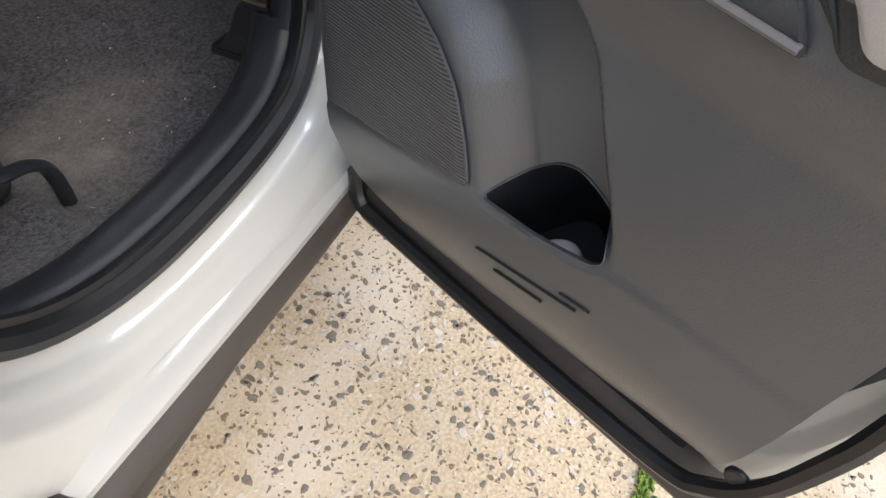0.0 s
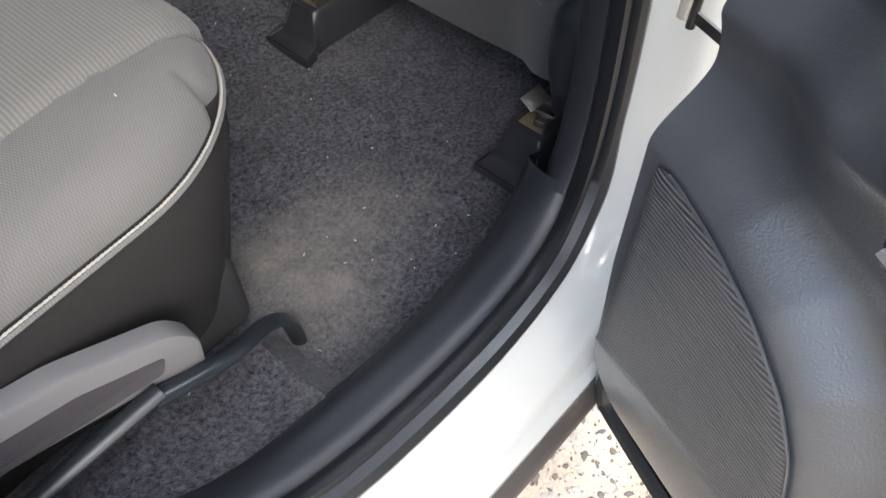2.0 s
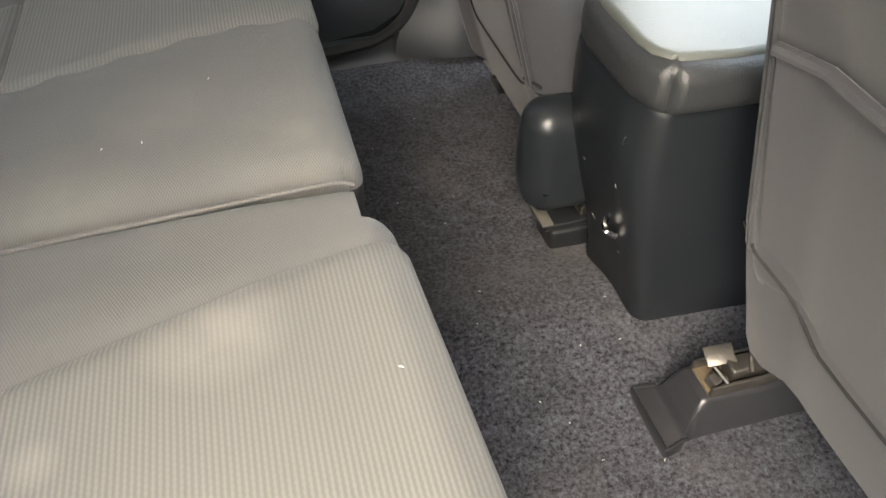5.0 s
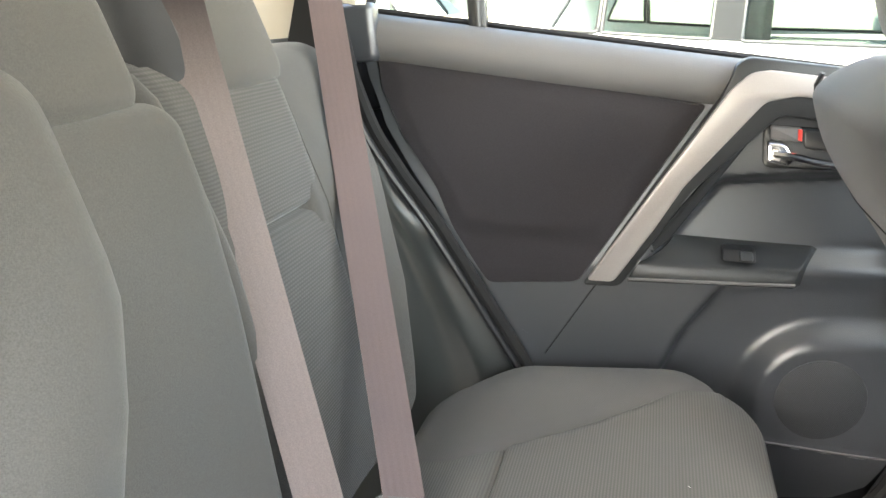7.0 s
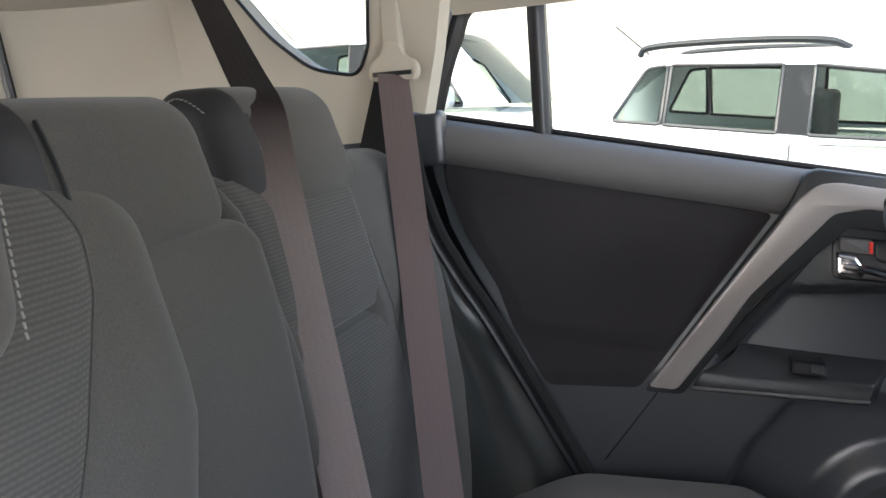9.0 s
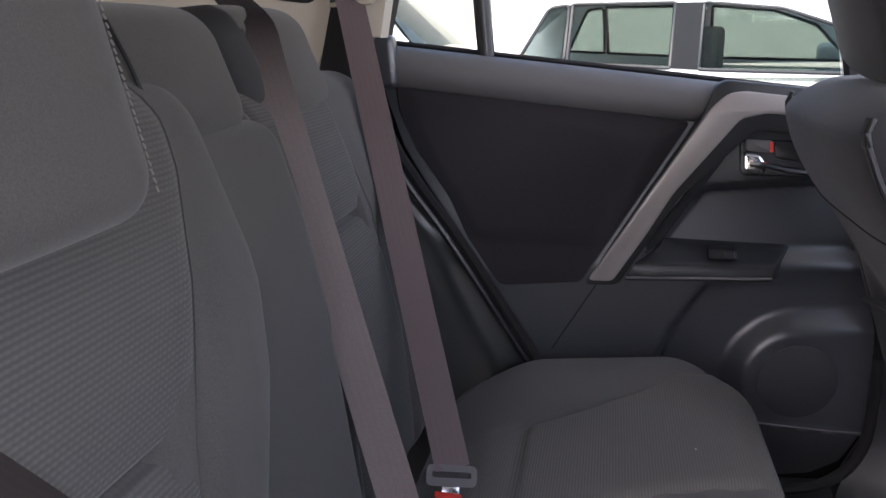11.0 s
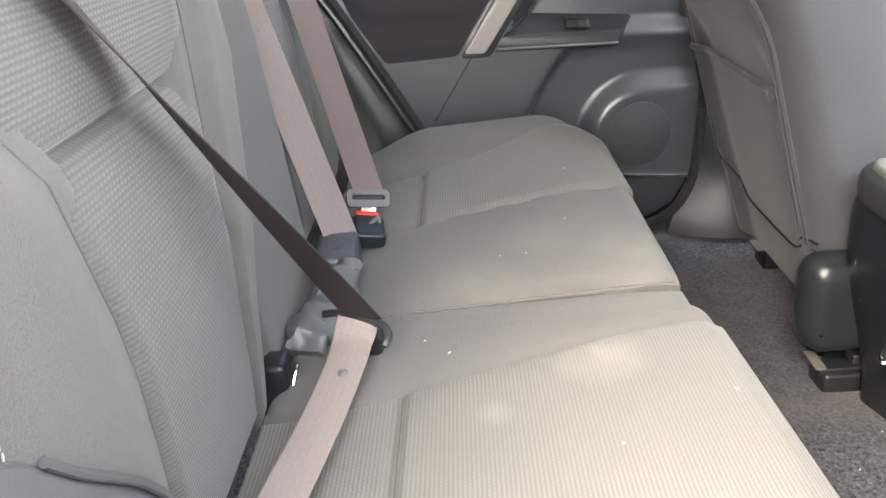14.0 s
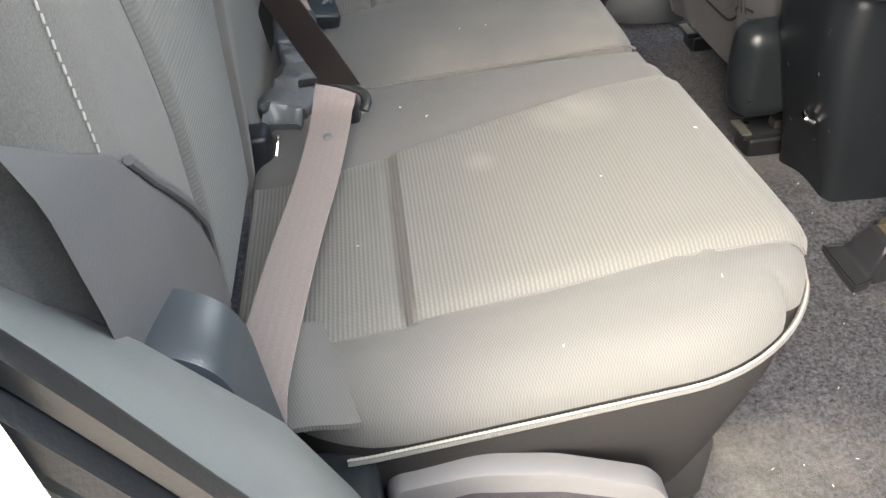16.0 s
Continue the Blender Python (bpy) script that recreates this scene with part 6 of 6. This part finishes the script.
# ---- front seats, console, rails ----
def front_seat(label, y0, y1, c, k, xf):
    seat = thing("front_seat", label, "car seat", "front seats")
    ym, hh = (y0 + y1) / 2, (y1 - y0) / 2

    def fn(w):
        v = np.array(w, float)
        x, y, z = v[:, 0], v[:, 1], v[:, 2]
        e = np.abs(y - ym) / hh
        rear = np.clip(1 - x / 0.15, 0, 1)
        bulge = 0.055 * sm((z - 0.97) / 0.22) * sm((1.3 - z) / 0.08)
        hollow = 0.03 * sm((0.86 - e) / 0.25) * sm((1.02 - z) / 0.12)
        shoulder = 1 - 0.16 * sm((z - 1.08) / 0.2) - 0.10 * sm((0.72 - z) / 0.2)
        xx = c - k * z + x + rear * (hollow - bulge + 0.03 * e ** 4)
        return np.stack([xx, ym + (y - ym) * shoulder, z], 1)
    part("backrest", block(0, 0.21, y0, y1, 0.60, 1.265, 0.05, (4, 30, 34), 5, fn), SEATBACK, seat, "charcoal cloth seat back")
    part("lower_skirt", sheet(lambda u, v: tuple(fn(np.array([(0.004 - 0.004 * math.sin(v * 3.1), ym + u * hh * 0.99, 0.50 + 0.155 * v)]))[0]), list(np.linspace(-1, 1, 20)), list(np.linspace(0, 1, 8)), Vector((0.012, 0, 0))), SEATBACK, seat, "stitched lower cloth skirt")
    def back_line(pts, r, material, name, label=""):
        part(name, tube([tuple(fn(np.array([(0.001, ym + u * hh, z)]))[0] - np.array((0.001, 0, 0))) for u, z in pts], r, 6), material, seat, label)
    # skirt seam that climbs at the sides, twin welts down each side, a yoke seam below the shoulders
    back_line([(u, 0.607 + 0.068 * float(sm(np.array((abs(u) - 0.45) / 0.45)))) for u in np.linspace(-0.97, 0.97, 40)], 0.0022, SEAMDARK, "skirt_seam")
    for sgn in (-1, 1):
        for q in (0.865, 0.90):
            back_line([(sgn * (q - 0.02 * math.sin((z - 0.66) * 5)), z) for z in np.linspace(0.665, 1.245, 40)], 0.0030, SEATBACK, "back_piping")
        back_line([(sgn * (0.882 - 0.02 * math.sin((z - 0.66) * 5)), z) for z in np.linspace(0.665, 1.245, 40)], 0.0016, SEAMDARK, "welt_seam")
    back_line([(u, 1.092 + 0.012 * abs(u) ** 3) for u in np.linspace(-0.87, 0.87, 30)], 0.0016, SEAMDARK, "yoke_seam")
    part("map_pocket", sheet(lambda u, v: tuple(fn(np.array([(-0.007 + 0.006 * (1 - math.sin(v * 1.57)), ym + u * hh * 0.80, 0.625 + 0.06 * float(sm(np.array((abs(u) - 0.5) / 0.5))) + v * (0.278 - 0.06 * float(sm(np.array((abs(u) - 0.5) / 0.5)))))]))[0]), list(np.linspace(-1, 1, 26)), list(np.linspace(0, 1, 14)), Vector((0.01, 0, 0))), SEATBACK, seat, "flat cloth map pocket")
    part("pocket_hem", tube([tuple(fn(np.array([(-0.010, ym + u * hh * 0.80, 0.905)]))[0]) for u in np.linspace(-1, 1, 20)], 0.006, 8), SEATBACK, seat, "elastic pocket hem")
    def bolstered(w):
        v = np.array(w, float)
        e = np.clip(np.abs(v[:, 1] - ym) / hh, 0, 1)
        v[:, 2] += np.where(v[:, 2] > 0.65, -0.05 + 0.07 * e ** 3 - 0.05 * np.clip((v[:, 0] - xf - 0.2) / 0.35, 0, 1) ** 2, 0.0)
        return v
    part("seat_cushion", block(xf, xf + 0.36, y0 + 0.01, y1 - 0.05, 0.50, 0.79, 0.06, (8, 14, 3), 4, bolstered), SEATBACK, seat, "charcoal cloth seat cushion")
    zc = 1.262

    def hf(w):
        v = np.array(w, float)
        return np.stack([c - k * v[:, 2] + 0.02 + v[:, 0] + 0.02 * ((v[:, 1] - ym) / 0.13) ** 2 * (v[:, 0] < 0.06), v[:, 1], v[:, 2]], 1)
    hr = part("headrest", block(0, 0.11, ym - 0.13, ym + 0.13, zc, zc + 0.2, 0.045, (4, 10, 8), 5, hf), SEATBACK, seat, "padded charcoal headrest")
    for sgn in (-1,):
        yy = ym + sgn * (hh - 0.005)
        
        def waist(w):
            v = np.array(w, float)
            v[:, 1] -= 0.022 * np.clip((0.58 - v[:, 2]) / 0.1, 0, 1) * (v[:, 1] > yy)
            v[:, 0] += 0.02 * np.clip((0.56 - v[:, 2]) / 0.1, 0, 1) * (v[:, 0] < c - k * 0.58)
            return v
        part("hinge_cover", block(c - k * 0.58 - 0.03, c - k * 0.58 + 0.09, yy - 0.050, yy + 0.024, 0.492, 0.668, 0.036, (4, 4, 8), 5, waist), HINGE_BLACK, seat, "rounded black plastic hinge cover")
    return seat


front_seat("charcoal cloth front seat seen from behind, with map pocket", 0.150, 0.640, 0.872, 0.28, 0.80)
front_seat("charcoal cloth front seat set further forward, seen from behind", -0.640, -0.125, 0.962, 0.25, 0.92)


def rail(y, x0, zt, cover, label):
    rl_ = thing("seat_rail", label, "seat rail", "front seat rails")
    if cover:
        # end cap: flat apron on the carpet, a ramp, then a narrow sleeve round the rail
        prof = [(-0.002, 0.047, 0.399), (0.0, 0.0475, 0.407), (0.003, 0.047, 0.4095), (0.022, 0.0435, 0.410), (0.029, 0.038, 0.415), (0.034, 0.032, 0.428), (0.040, 0.0265, 0.450), (0.046, 0.0245, 0.461), (0.055, 0.0245, 0.463), (0.12, 0.026, 0.463), (0.22, 0.027, 0.463)]
        verts, faces = [], []
        for dx, hw, z in prof:
            k = 0.010 if dx > 0.035 else 0.003
            verts += [(x0 + dx, y + q, h) for q, h in ((hw + k, 0.396), (hw + 0.3 * k, z - 0.006), (hw - 0.001, z - 0.0012), (hw - 0.004, z), (-hw + 0.004, z), (-hw + 0.001, z - 0.0012), (-hw - 0.3 * k, z - 0.006), (-hw - k, 0.396))]
        for i in range(len(prof) - 1):
            faces += [(i * 8 + k, i * 8 + k + 1, i * 8 + k + 9, i * 8 + k + 8) for k in range(7)]
        faces.append(tuple(range(8)))
        part("rail_cover", bm_of(verts, faces), RAILGREY, rl_, "dark grey plastic rail end cap")
        rim = [(x0 + 0.001, y - 0.046, 0.4095), (x0 + 0.001, y + 0.046, 0.4095)]
        part("cap_rim", tube([(x0 + 0.03, y - 0.040, 0.414), (x0 + 0.004, y - 0.0455, 0.410)] + rim + [(x0 + 0.004, y + 0.0455, 0.410), (x0 + 0.03, y + 0.040, 0.414)], 0.0026, 6), RUBBER, rl_)
        for sgn in (-1, 1):
            part("rail_wall", block(x0 + 0.056, x0 + 0.5, y + sgn * 0.0205 - 0.002, y + sgn * 0.0205 + 0.002, 0.455, zt + 0.004, 0.001), STEEL, rl_, "greased steel rail wall")
        part("rail_channel", block(x0 + 0.056, x0 + 0.5, y - 0.019, y + 0.019, 0.455, 0.4655, 0.001), GREASE, rl_, "greasy rail bed")
        part("rail_slide", block(x0 + 0.088, x0 + 0.5, y - 0.012, y + 0.012, 0.466, zt + 0.012, 0.003), STEEL, rl_)
        part("rail_tab", moved(rbox((0.034, 0.024, 0.003), 0.001, (1, 1, 1), 1), pose(x0 + 0.085, y + 0.016, zt + 0.012, 24, -14, -12)), STEEL, rl_)
        part("rail_stop", moved(rbox((0.020, 0.016, 0.012), 0.003, (1, 1, 1), 1), pose(x0 + 0.070, y - 0.006, 0.470, 12, 8, 20)), STEEL, rl_)
        part("rail_pin", tube([(x0 + 0.078, y - 0.020, zt + 0.002), (x0 + 0.074, y + 0.006, zt + 0.004)], 0.0035, 8), CHROME, rl_)
        part("release_wire", tube(smooth_line([(x0 + 0.135, y + 0.030, zt + 0.040), (x0 + 0.125, y + 0.014, zt + 0.030), (x0 + 0.112, y - 0.004, zt + 0.020), (x0 + 0.108, y - 0.016, zt + 0.012)], 5), 0.0028, 6), STEEL, rl_, "bent steel release wire")
        return rl_
    part("rail_channel", block(x0, x0 + 0.5, y - 0.024, y + 0.024, zt - 0.012, zt, 0.003), RUBBER, rl_, "dark rail channel")
    part("rail_lip", block(x0 - 0.006, x0 + 0.012, y - 0.026, y + 0.026, zt + 0.001, zt + 0.005, 0.001), PALESTEEL, rl_, "bare pale steel lip")
    part("rail_slide", block(x0 + 0.06, x0 + 0.5, y - 0.013, y + 0.013, zt - 0.002, zt + 0.016, 0.003), STEEL, rl_)
    part("rail_foot", block(x0 + 0.01, x0 + 0.10, y - 0.03, y + 0.03, 0.395, zt - 0.010, 0.006), RUBBER, rl_)
    part("rail_bolt", plate([(0.006 * math.cos(g), 0.006 * math.sin(g)) for g in np.linspace(0, 6.283, 13)[:-1]], 0, 0.004, lambda a, b, h: (x0 + 0.02 + a, y + 0.016 + b, zt - 0.001 + h), 0.0015), CHROME, rl_)
    return rl_


rail(-0.604, 0.750, 0.474, True, "greased steel seat rail with a black plastic end cover")
rail(-0.181, 0.746, 0.474, True, "greased steel seat rail with a black plastic end cover")
rail(0.163, 0.733, 0.447, False, "bare steel seat rail end on the carpet")
rail(0.605, 0.80, 0.440, False, "bare steel seat rail end on the carpet")

console = thing("centre_console", "scuffed black plastic console with a vinyl armrest lid", "console")


def con(w):
    v = np.array(w, float)
    x, y, z = v[:, 0].copy(), v[:, 1].copy(), v[:, 2].copy()
    t = np.clip((z - 0.40) / 0.37, 0, 1)
    y = 0.035 + (y - 0.035) * (0.84 + 0.16 * sm(t / 0.8)) - 0.03 * np.clip((x - 0.8) / 0.3, 0, 1) * (y < 0.035)
    x += 0.066 * (1 - sm(t / 0.9)) * (x < 1.2) + (0.010 + 0.020 * t) * np.clip(np.abs(y - 0.035) / 0.095 - 0.6, 0, 1) * (x < 0.95)
    return np.stack([x, y, z], 1)


part("console_body", block(0.722, 1.45, -0.066, 0.136, 0.39, 0.785, 0.022, (8, 12, 12), 4, con), SCUFFED, console, "black plastic body with pale scratches")


def lid(w):
    v = np.array(w, float)
    v[:, 0] += 0.03 * np.clip(np.abs(v[:, 1] - 0.01) / 0.1 - 0.5, 0, 1) * (v[:, 0] < 0.9)
    return v


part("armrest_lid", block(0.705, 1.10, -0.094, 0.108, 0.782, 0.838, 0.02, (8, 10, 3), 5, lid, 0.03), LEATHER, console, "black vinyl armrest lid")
part("lid_top", block(0.716, 1.085, -0.080, 0.094, 0.828, 0.8435, 0.008, (6, 8, 1), 3, lid, 0.03), LID_SHEEN, console, "dark vinyl lid top with its reflection painted pale")
line = lid(np.array([(0.722, y, 0.784) for y in np.linspace(-0.06, 0.10, 20)]))
part("lid_gap_bead", tube(line.tolist(), 0.002, 5), GREYPLASTIC, console)
rs = random.Random(21)
for _ in range(10):
    yy, zz, a = rs.uniform(-0.05, 0.11), rs.uniform(0.46, 0.74), rs.uniform(-1.2, 1.2)
    ln_ = rs.uniform(0.003, 0.010)
    q = con(np.array([(0.7215, yy + t * ln_ * math.sin(a), zz + t * ln_ * math.cos(a)) for t in np.linspace(-0.5, 0.5, 4)]))
    part("scratch", tube(q.tolist(), rs.uniform(0.0003, 0.0007), 5), LINTGREY, console, "pale scratch in the plastic")
part("console_clip", tube(smooth_line([(0.752, 0.008, 0.578), (0.742, 0.0, 0.575), (0.742, -0.008, 0.568), (0.754, -0.014, 0.562)], 5), 0.004, 6), CHROME, console, "small bright metal clip")

# ---- outside: parked cars and wall ----
CARWHITE = mat("white_car_paint", (0.60, 0.605, 0.60), 0.2, var=0.02, coat=0.8)
CARSILVER = mat("silver_white_car_paint", (0.50, 0.52, 0.54), 0.25, var=0.03, coat=0.8)
TYRE = mat("tyre_rubber", (0.02, 0.02, 0.02), 0.8)
CABIN = mat("dark_cabin", (0.05, 0.05, 0.05), 0.8)


def parked_car(label, x0, y0, length, paint, flip, rails, roof=1.46, belt=0.93):
    """A side-on hatchback: lofted body sections along its length, with windows set in."""
    c = thing("parked_car", label, "car", "parked cars")
    width = 1.75
    st = [0.0, 0.03, 0.10, 0.2, 0.42, 0.60, 0.70, 0.78, 0.93, 1.0]
    low = [0.45, 0.28, 0.22, 0.2, 0.2, 0.2, 0.2, 0.2, 0.24, 0.45]
    bel = [belt - 0.95 + e for e in (0.80, 0.96, 0.985, 0.97, 0.945, 0.925, 0.915, 0.89, 0.76, 0.55)]

    def X(t):
        return x0 + length * (t if not flip else 1 - t)

    def bodypt(u, v):
        t = u
        lo, be = interp(t, st, low), interp(t, st, bel)
        z = lo + (be - lo) * min(v, 1)
        w = width / 2 * (1 - 0.10 * (abs(t - 0.5) * 2) ** 4) * (1 - 0.05 * max(0, v - 0.6) - 0.06 * (1 - min(1, v * 3)))
        return t, z, w
    us = list(np.linspace(0, 1, 40))
    for sgn in (-1, 1):
        part("body_side", sheet(lambda u, v: (X(bodypt(u, v)[0]), y0 + sgn * bodypt(u, v)[2], bodypt(u, v)[1]), us, list(np.linspace(0, 1, 8))), paint, c)
    part("bonnet", sheet(lambda u, v: (X(u), y0 + v * bodypt(u, 1)[2], interp(u, st, bel) + 0.02 * (1 - v * v)), us, list(np.linspace(-1, 1, 8))), paint, c)
    # greenhouse
    top = [0.06, 0.10, 0.16, 0.35, 0.50, 0.62, 0.80]
    hz = [belt + 0.02, roof - 0.22, roof - 0.03, roof, roof - 0.005, roof - 0.06, belt - 0.03]
    def rp(t):
        return interp(t, top, hz)
    part("roof", sheet(lambda u, v: (X(u), y0 + v * (0.60 + 0.10 * max(0, (roof - rp(u)) / 0.5)), rp(u) + 0.03 * (1 - v * v)), list(np.linspace(0.10, 0.63, 30)), list(np.linspace(-1, 1, 9)), Vector((0, 0, -0.03))), paint, c)
    part("windscreen", sheet(lambda u, v: (X(u), y0 + v * (0.62 + 0.12 * max(0, (roof - rp(u)) / 0.5)), rp(u) + 0.03 * (1 - v * v)), list(np.linspace(0.63, 0.80, 6)), list(np.linspace(-1, 1, 7))), DARKGLASS, c)
    part("rear_screen", sheet(lambda u, v: (X(0.06 + 0.05 * u), y0 + v * 0.6, belt + 0.02 + u * (roof - 0.20 - belt)), [0, 0.5, 1], list(np.linspace(-1, 1, 7))), DARKGLASS, c)

    def sidept(sgn, t, z):
        k = (z - belt) / (roof - belt)
        return (X(t), y0 + sgn * (0.80 - 0.19 * k - 0.03 * k * k), z)
    panes = [[(0.155, belt + 0.112), (0.228, belt + 0.094), (0.228, roof - 0.070), (0.197, roof - 0.085)], [(0.233, belt + 0.092), (0.385, belt + 0.055), (0.385, roof - 0.080), (0.233, roof - 0.068)], [(0.425, belt + 0.046), (0.66, belt + 0.012), (0.60, roof - 0.24), (0.53, roof - 0.135), (0.425, roof - 0.084)]]
    panes = [[(a / length, z) for a, z in round_poly([(q[0] * length, q[1]) for q in pn], r, 4)] for pn, r in zip(panes, (0.03, 0.012, 0.02))]
    for sgn in (-1, 1):
        # pillars and frames as one pierced panel
        outline = [(0.06, belt), (0.075, belt + 0.2), (0.115, roof - 0.07), (0.16, roof - 0.02), (0.35, roof), (0.50, roof - 0.005), (0.62, roof - 0.06), (0.76, belt)]
        bm = bmesh.new()
        for loop in [outline] + panes:
            vs = [bm.verts.new(sidept(sgn, *q)) for q in loop]
            for i in range(len(vs)):
                bm.edges.new((vs[i], vs[(i + 1) % len(vs)]))
        bmesh.ops.triangle_fill(bm, edges=list(bm.edges), use_beauty=True)
        part("side_frame", bm, paint, c)
        for pn in panes:
            w = part("window", bm_of([sidept(sgn, *q) for q in pn], [tuple(range(len(pn)))]), DARKGLASS, c)
            part("window_rubber", tube([sidept(sgn, *q) for q in pn], 0.012, 6, True), RUBBER, w)
        part("centre_pillar", bm_of([sidept(sgn * 1.012, *q) for q in ((0.386, belt + 0.055), (0.424, belt + 0.046), (0.424, roof - 0.084), (0.386, roof - 0.08))], [(0, 1, 2, 3)]), SEAMDARK, c)
        part("rear_pillar", bm_of([sidept(sgn * 1.012, *q) for q in ((0.223, belt + 0.094), (0.237, belt + 0.092), (0.236, roof - 0.068), (0.226, roof - 0.071))], [(0, 1, 2, 3)]), SEAMDARK, c)
        part("shut_line", tube([(X(0.405), y0 + sgn * 0.868, z) for z in np.linspace(0.3, belt, 5)], 0.004, 4), RUBBER, c)
        if rails:
            rr = smooth_line([(X(0.18), y0 + sgn * 0.56, roof - 0.01), (X(0.20), y0 + sgn * 0.56, roof + 0.045), (X(0.32), y0 + sgn * 0.56, roof + 0.065), (X(0.43), y0 + sgn * 0.56, roof + 0.05), (X(0.465), y0 + sgn * 0.56, roof + 0.0)], 6)
            part("roof_rail", tube(rr, 0.02, 8), SCUFFED, c, "grey roof rail")
        part("mirror", block(X(0.63) - 0.09, X(0.63) + 0.09, y0 + sgn * 0.96 - 0.10, y0 + sgn * 0.96 + 0.10, belt + 0.0, belt + 0.14, 0.05, (2, 2, 2), 3), paint, c)
        part("door_grip", block(X(0.24) - 0.1, X(0.24) + 0.1, y0 + sgn * 0.88 - 0.02, y0 + sgn * 0.88 + 0.02, 0.83, 0.86, 0.012), paint, c)
        part("headlight", block(X(0.955) - 0.16, X(0.955) + 0.16, y0 + sgn * 0.72 - 0.1, y0 + sgn * 0.72 + 0.08, 0.62, 0.74, 0.04, (2, 2, 2), 3), GREYPLASTIC, c)
        for t in (0.19, 0.81):
            part("wheel", plate([(0.31 * math.cos(g), 0.31 * math.sin(g)) for g in np.linspace(0, 2 * math.pi, 28)[:-1]], 0, 0.2, lambda a, b, h, t=t: (X(t) + a, y0 + sgn * (0.68 + h), 0.31 + b), 0.03), TYRE, c)
    part("aerial", tube([(X(0.16), y0, roof + 0.02), (X(0.10), y0, roof + 0.22)], 0.006, 5), RUBBER, c, "thin roof aerial")
    part("cabin", block(*sorted((X(0.14), X(0.7))), y0 - 0.65, y0 + 0.65, 0.4, belt - 0.06, 0.05), CABIN, c, "dark seats and cabin")
    part("cabin_seat", block(*sorted((X(0.40), X(0.45))), y0 - 0.6, y0 + 0.6, belt - 0.1, belt + 0.28, 0.05), CABIN, c)
    return c


near_car = parked_car("white parked hatchback with grey roof rails", -0.975, 4.75, 4.1, CARWHITE, False, True, 1.56, 1.05)
near_car.matrix_world = pose(0.9, 4.75, 0, 0, 3.5, -9) @ pose(-0.9, -4.75, 0)
far_car = parked_car("silver-white parked car behind the hatchback", -4.75, 6.6, 4.3, CARSILVER, False, False, 1.56, 1.0)
far_car.matrix_world = Matrix.Diagonal((1, 1, 1.38, 1))
WALLM = mat("beige_rendered_wall", (0.56, 0.52, 0.45), 0.9, var=0.08, scale=0.7, fine=0.1, fscale=60)
wall_bm = block(-30, 30, 11.0, 11.3, 0, 4.6, 0.02, (8, 1, 2))
solid("wall_north", wall_bm, WALLM, "plain beige rendered yard wall", "wall", "structure")

# ---- lint and crumbs ----
def fibres(pts, seed, lo, hi, r):
    rg = random.Random(seed)
    verts, faces = [], []
    for x, y, z in pts:
        a, ln = rg.uniform(0, 6.28), rg.uniform(lo, hi)
        dx, dy, w = math.cos(a) * ln / 2, math.sin(a) * ln / 2, r * rg.uniform(0.6, 1.3)
        o = len(verts)
        nx, ny = -math.sin(a) * w, math.cos(a) * w
        for px, py, h in ((-dx, -dy, 0.0), (0.2 * nx / w * ln * 0.3, 0.2 * ny / w * ln * 0.3, 0.001), (dx, dy, 0.0)):
            verts += [(x + px + nx, y + py + ny, z + h), (x + px, y + py, z + h + w * 1.6), (x + px - nx, y + py - ny, z + h)]
        for k in (0, 3):
            faces += [(o + k, o + k + 1, o + k + 4, o + k + 3), (o + k + 1, o + k + 2, o + k + 5, o + k + 4)]
    return bm_of(verts, faces)


LINT = mat("pale_lint", (0.55, 0.53, 0.5), 0.9, var=0.1)
seat_spots = [(0.258, 0.021), (0.218, 0.023), (0.43, -0.286), (0.356, -0.532), (0.21, -0.57), (0.36, 0.34), (0.30, -0.36), (0.14, -0.19), (0.11, -0.16), (0.33, 0.12), (0.05, -0.40)]
pts = []
for x, y in seat_spots:
    q = on_cushion(rfn if y < -0.074 else lfn, [(x, y)], 0.0035)[0]
    pts.append((float(q[0]), float(q[1]), float(q[2])))
solid("seat_lint", fibres(pts, 4, 0.003, 0.0045, 0.0006), LINT, "pale lint specks and crumbs on the seat cloth", "lint", "stuff")
rg = random.Random(9)
pts = []
for _ in range(90):
    x, y = rg.uniform(0.10, 0.85), rg.uniform(-0.72, 0.60)
    pts.append((x, y, floor_z(x, y) + 0.001))
solid("carpet_lint", fibres(pts, 6, 0.002, 0.005, 0.00045), LINT, "pale lint fibres caught in the carpet", "lint", "stuff")
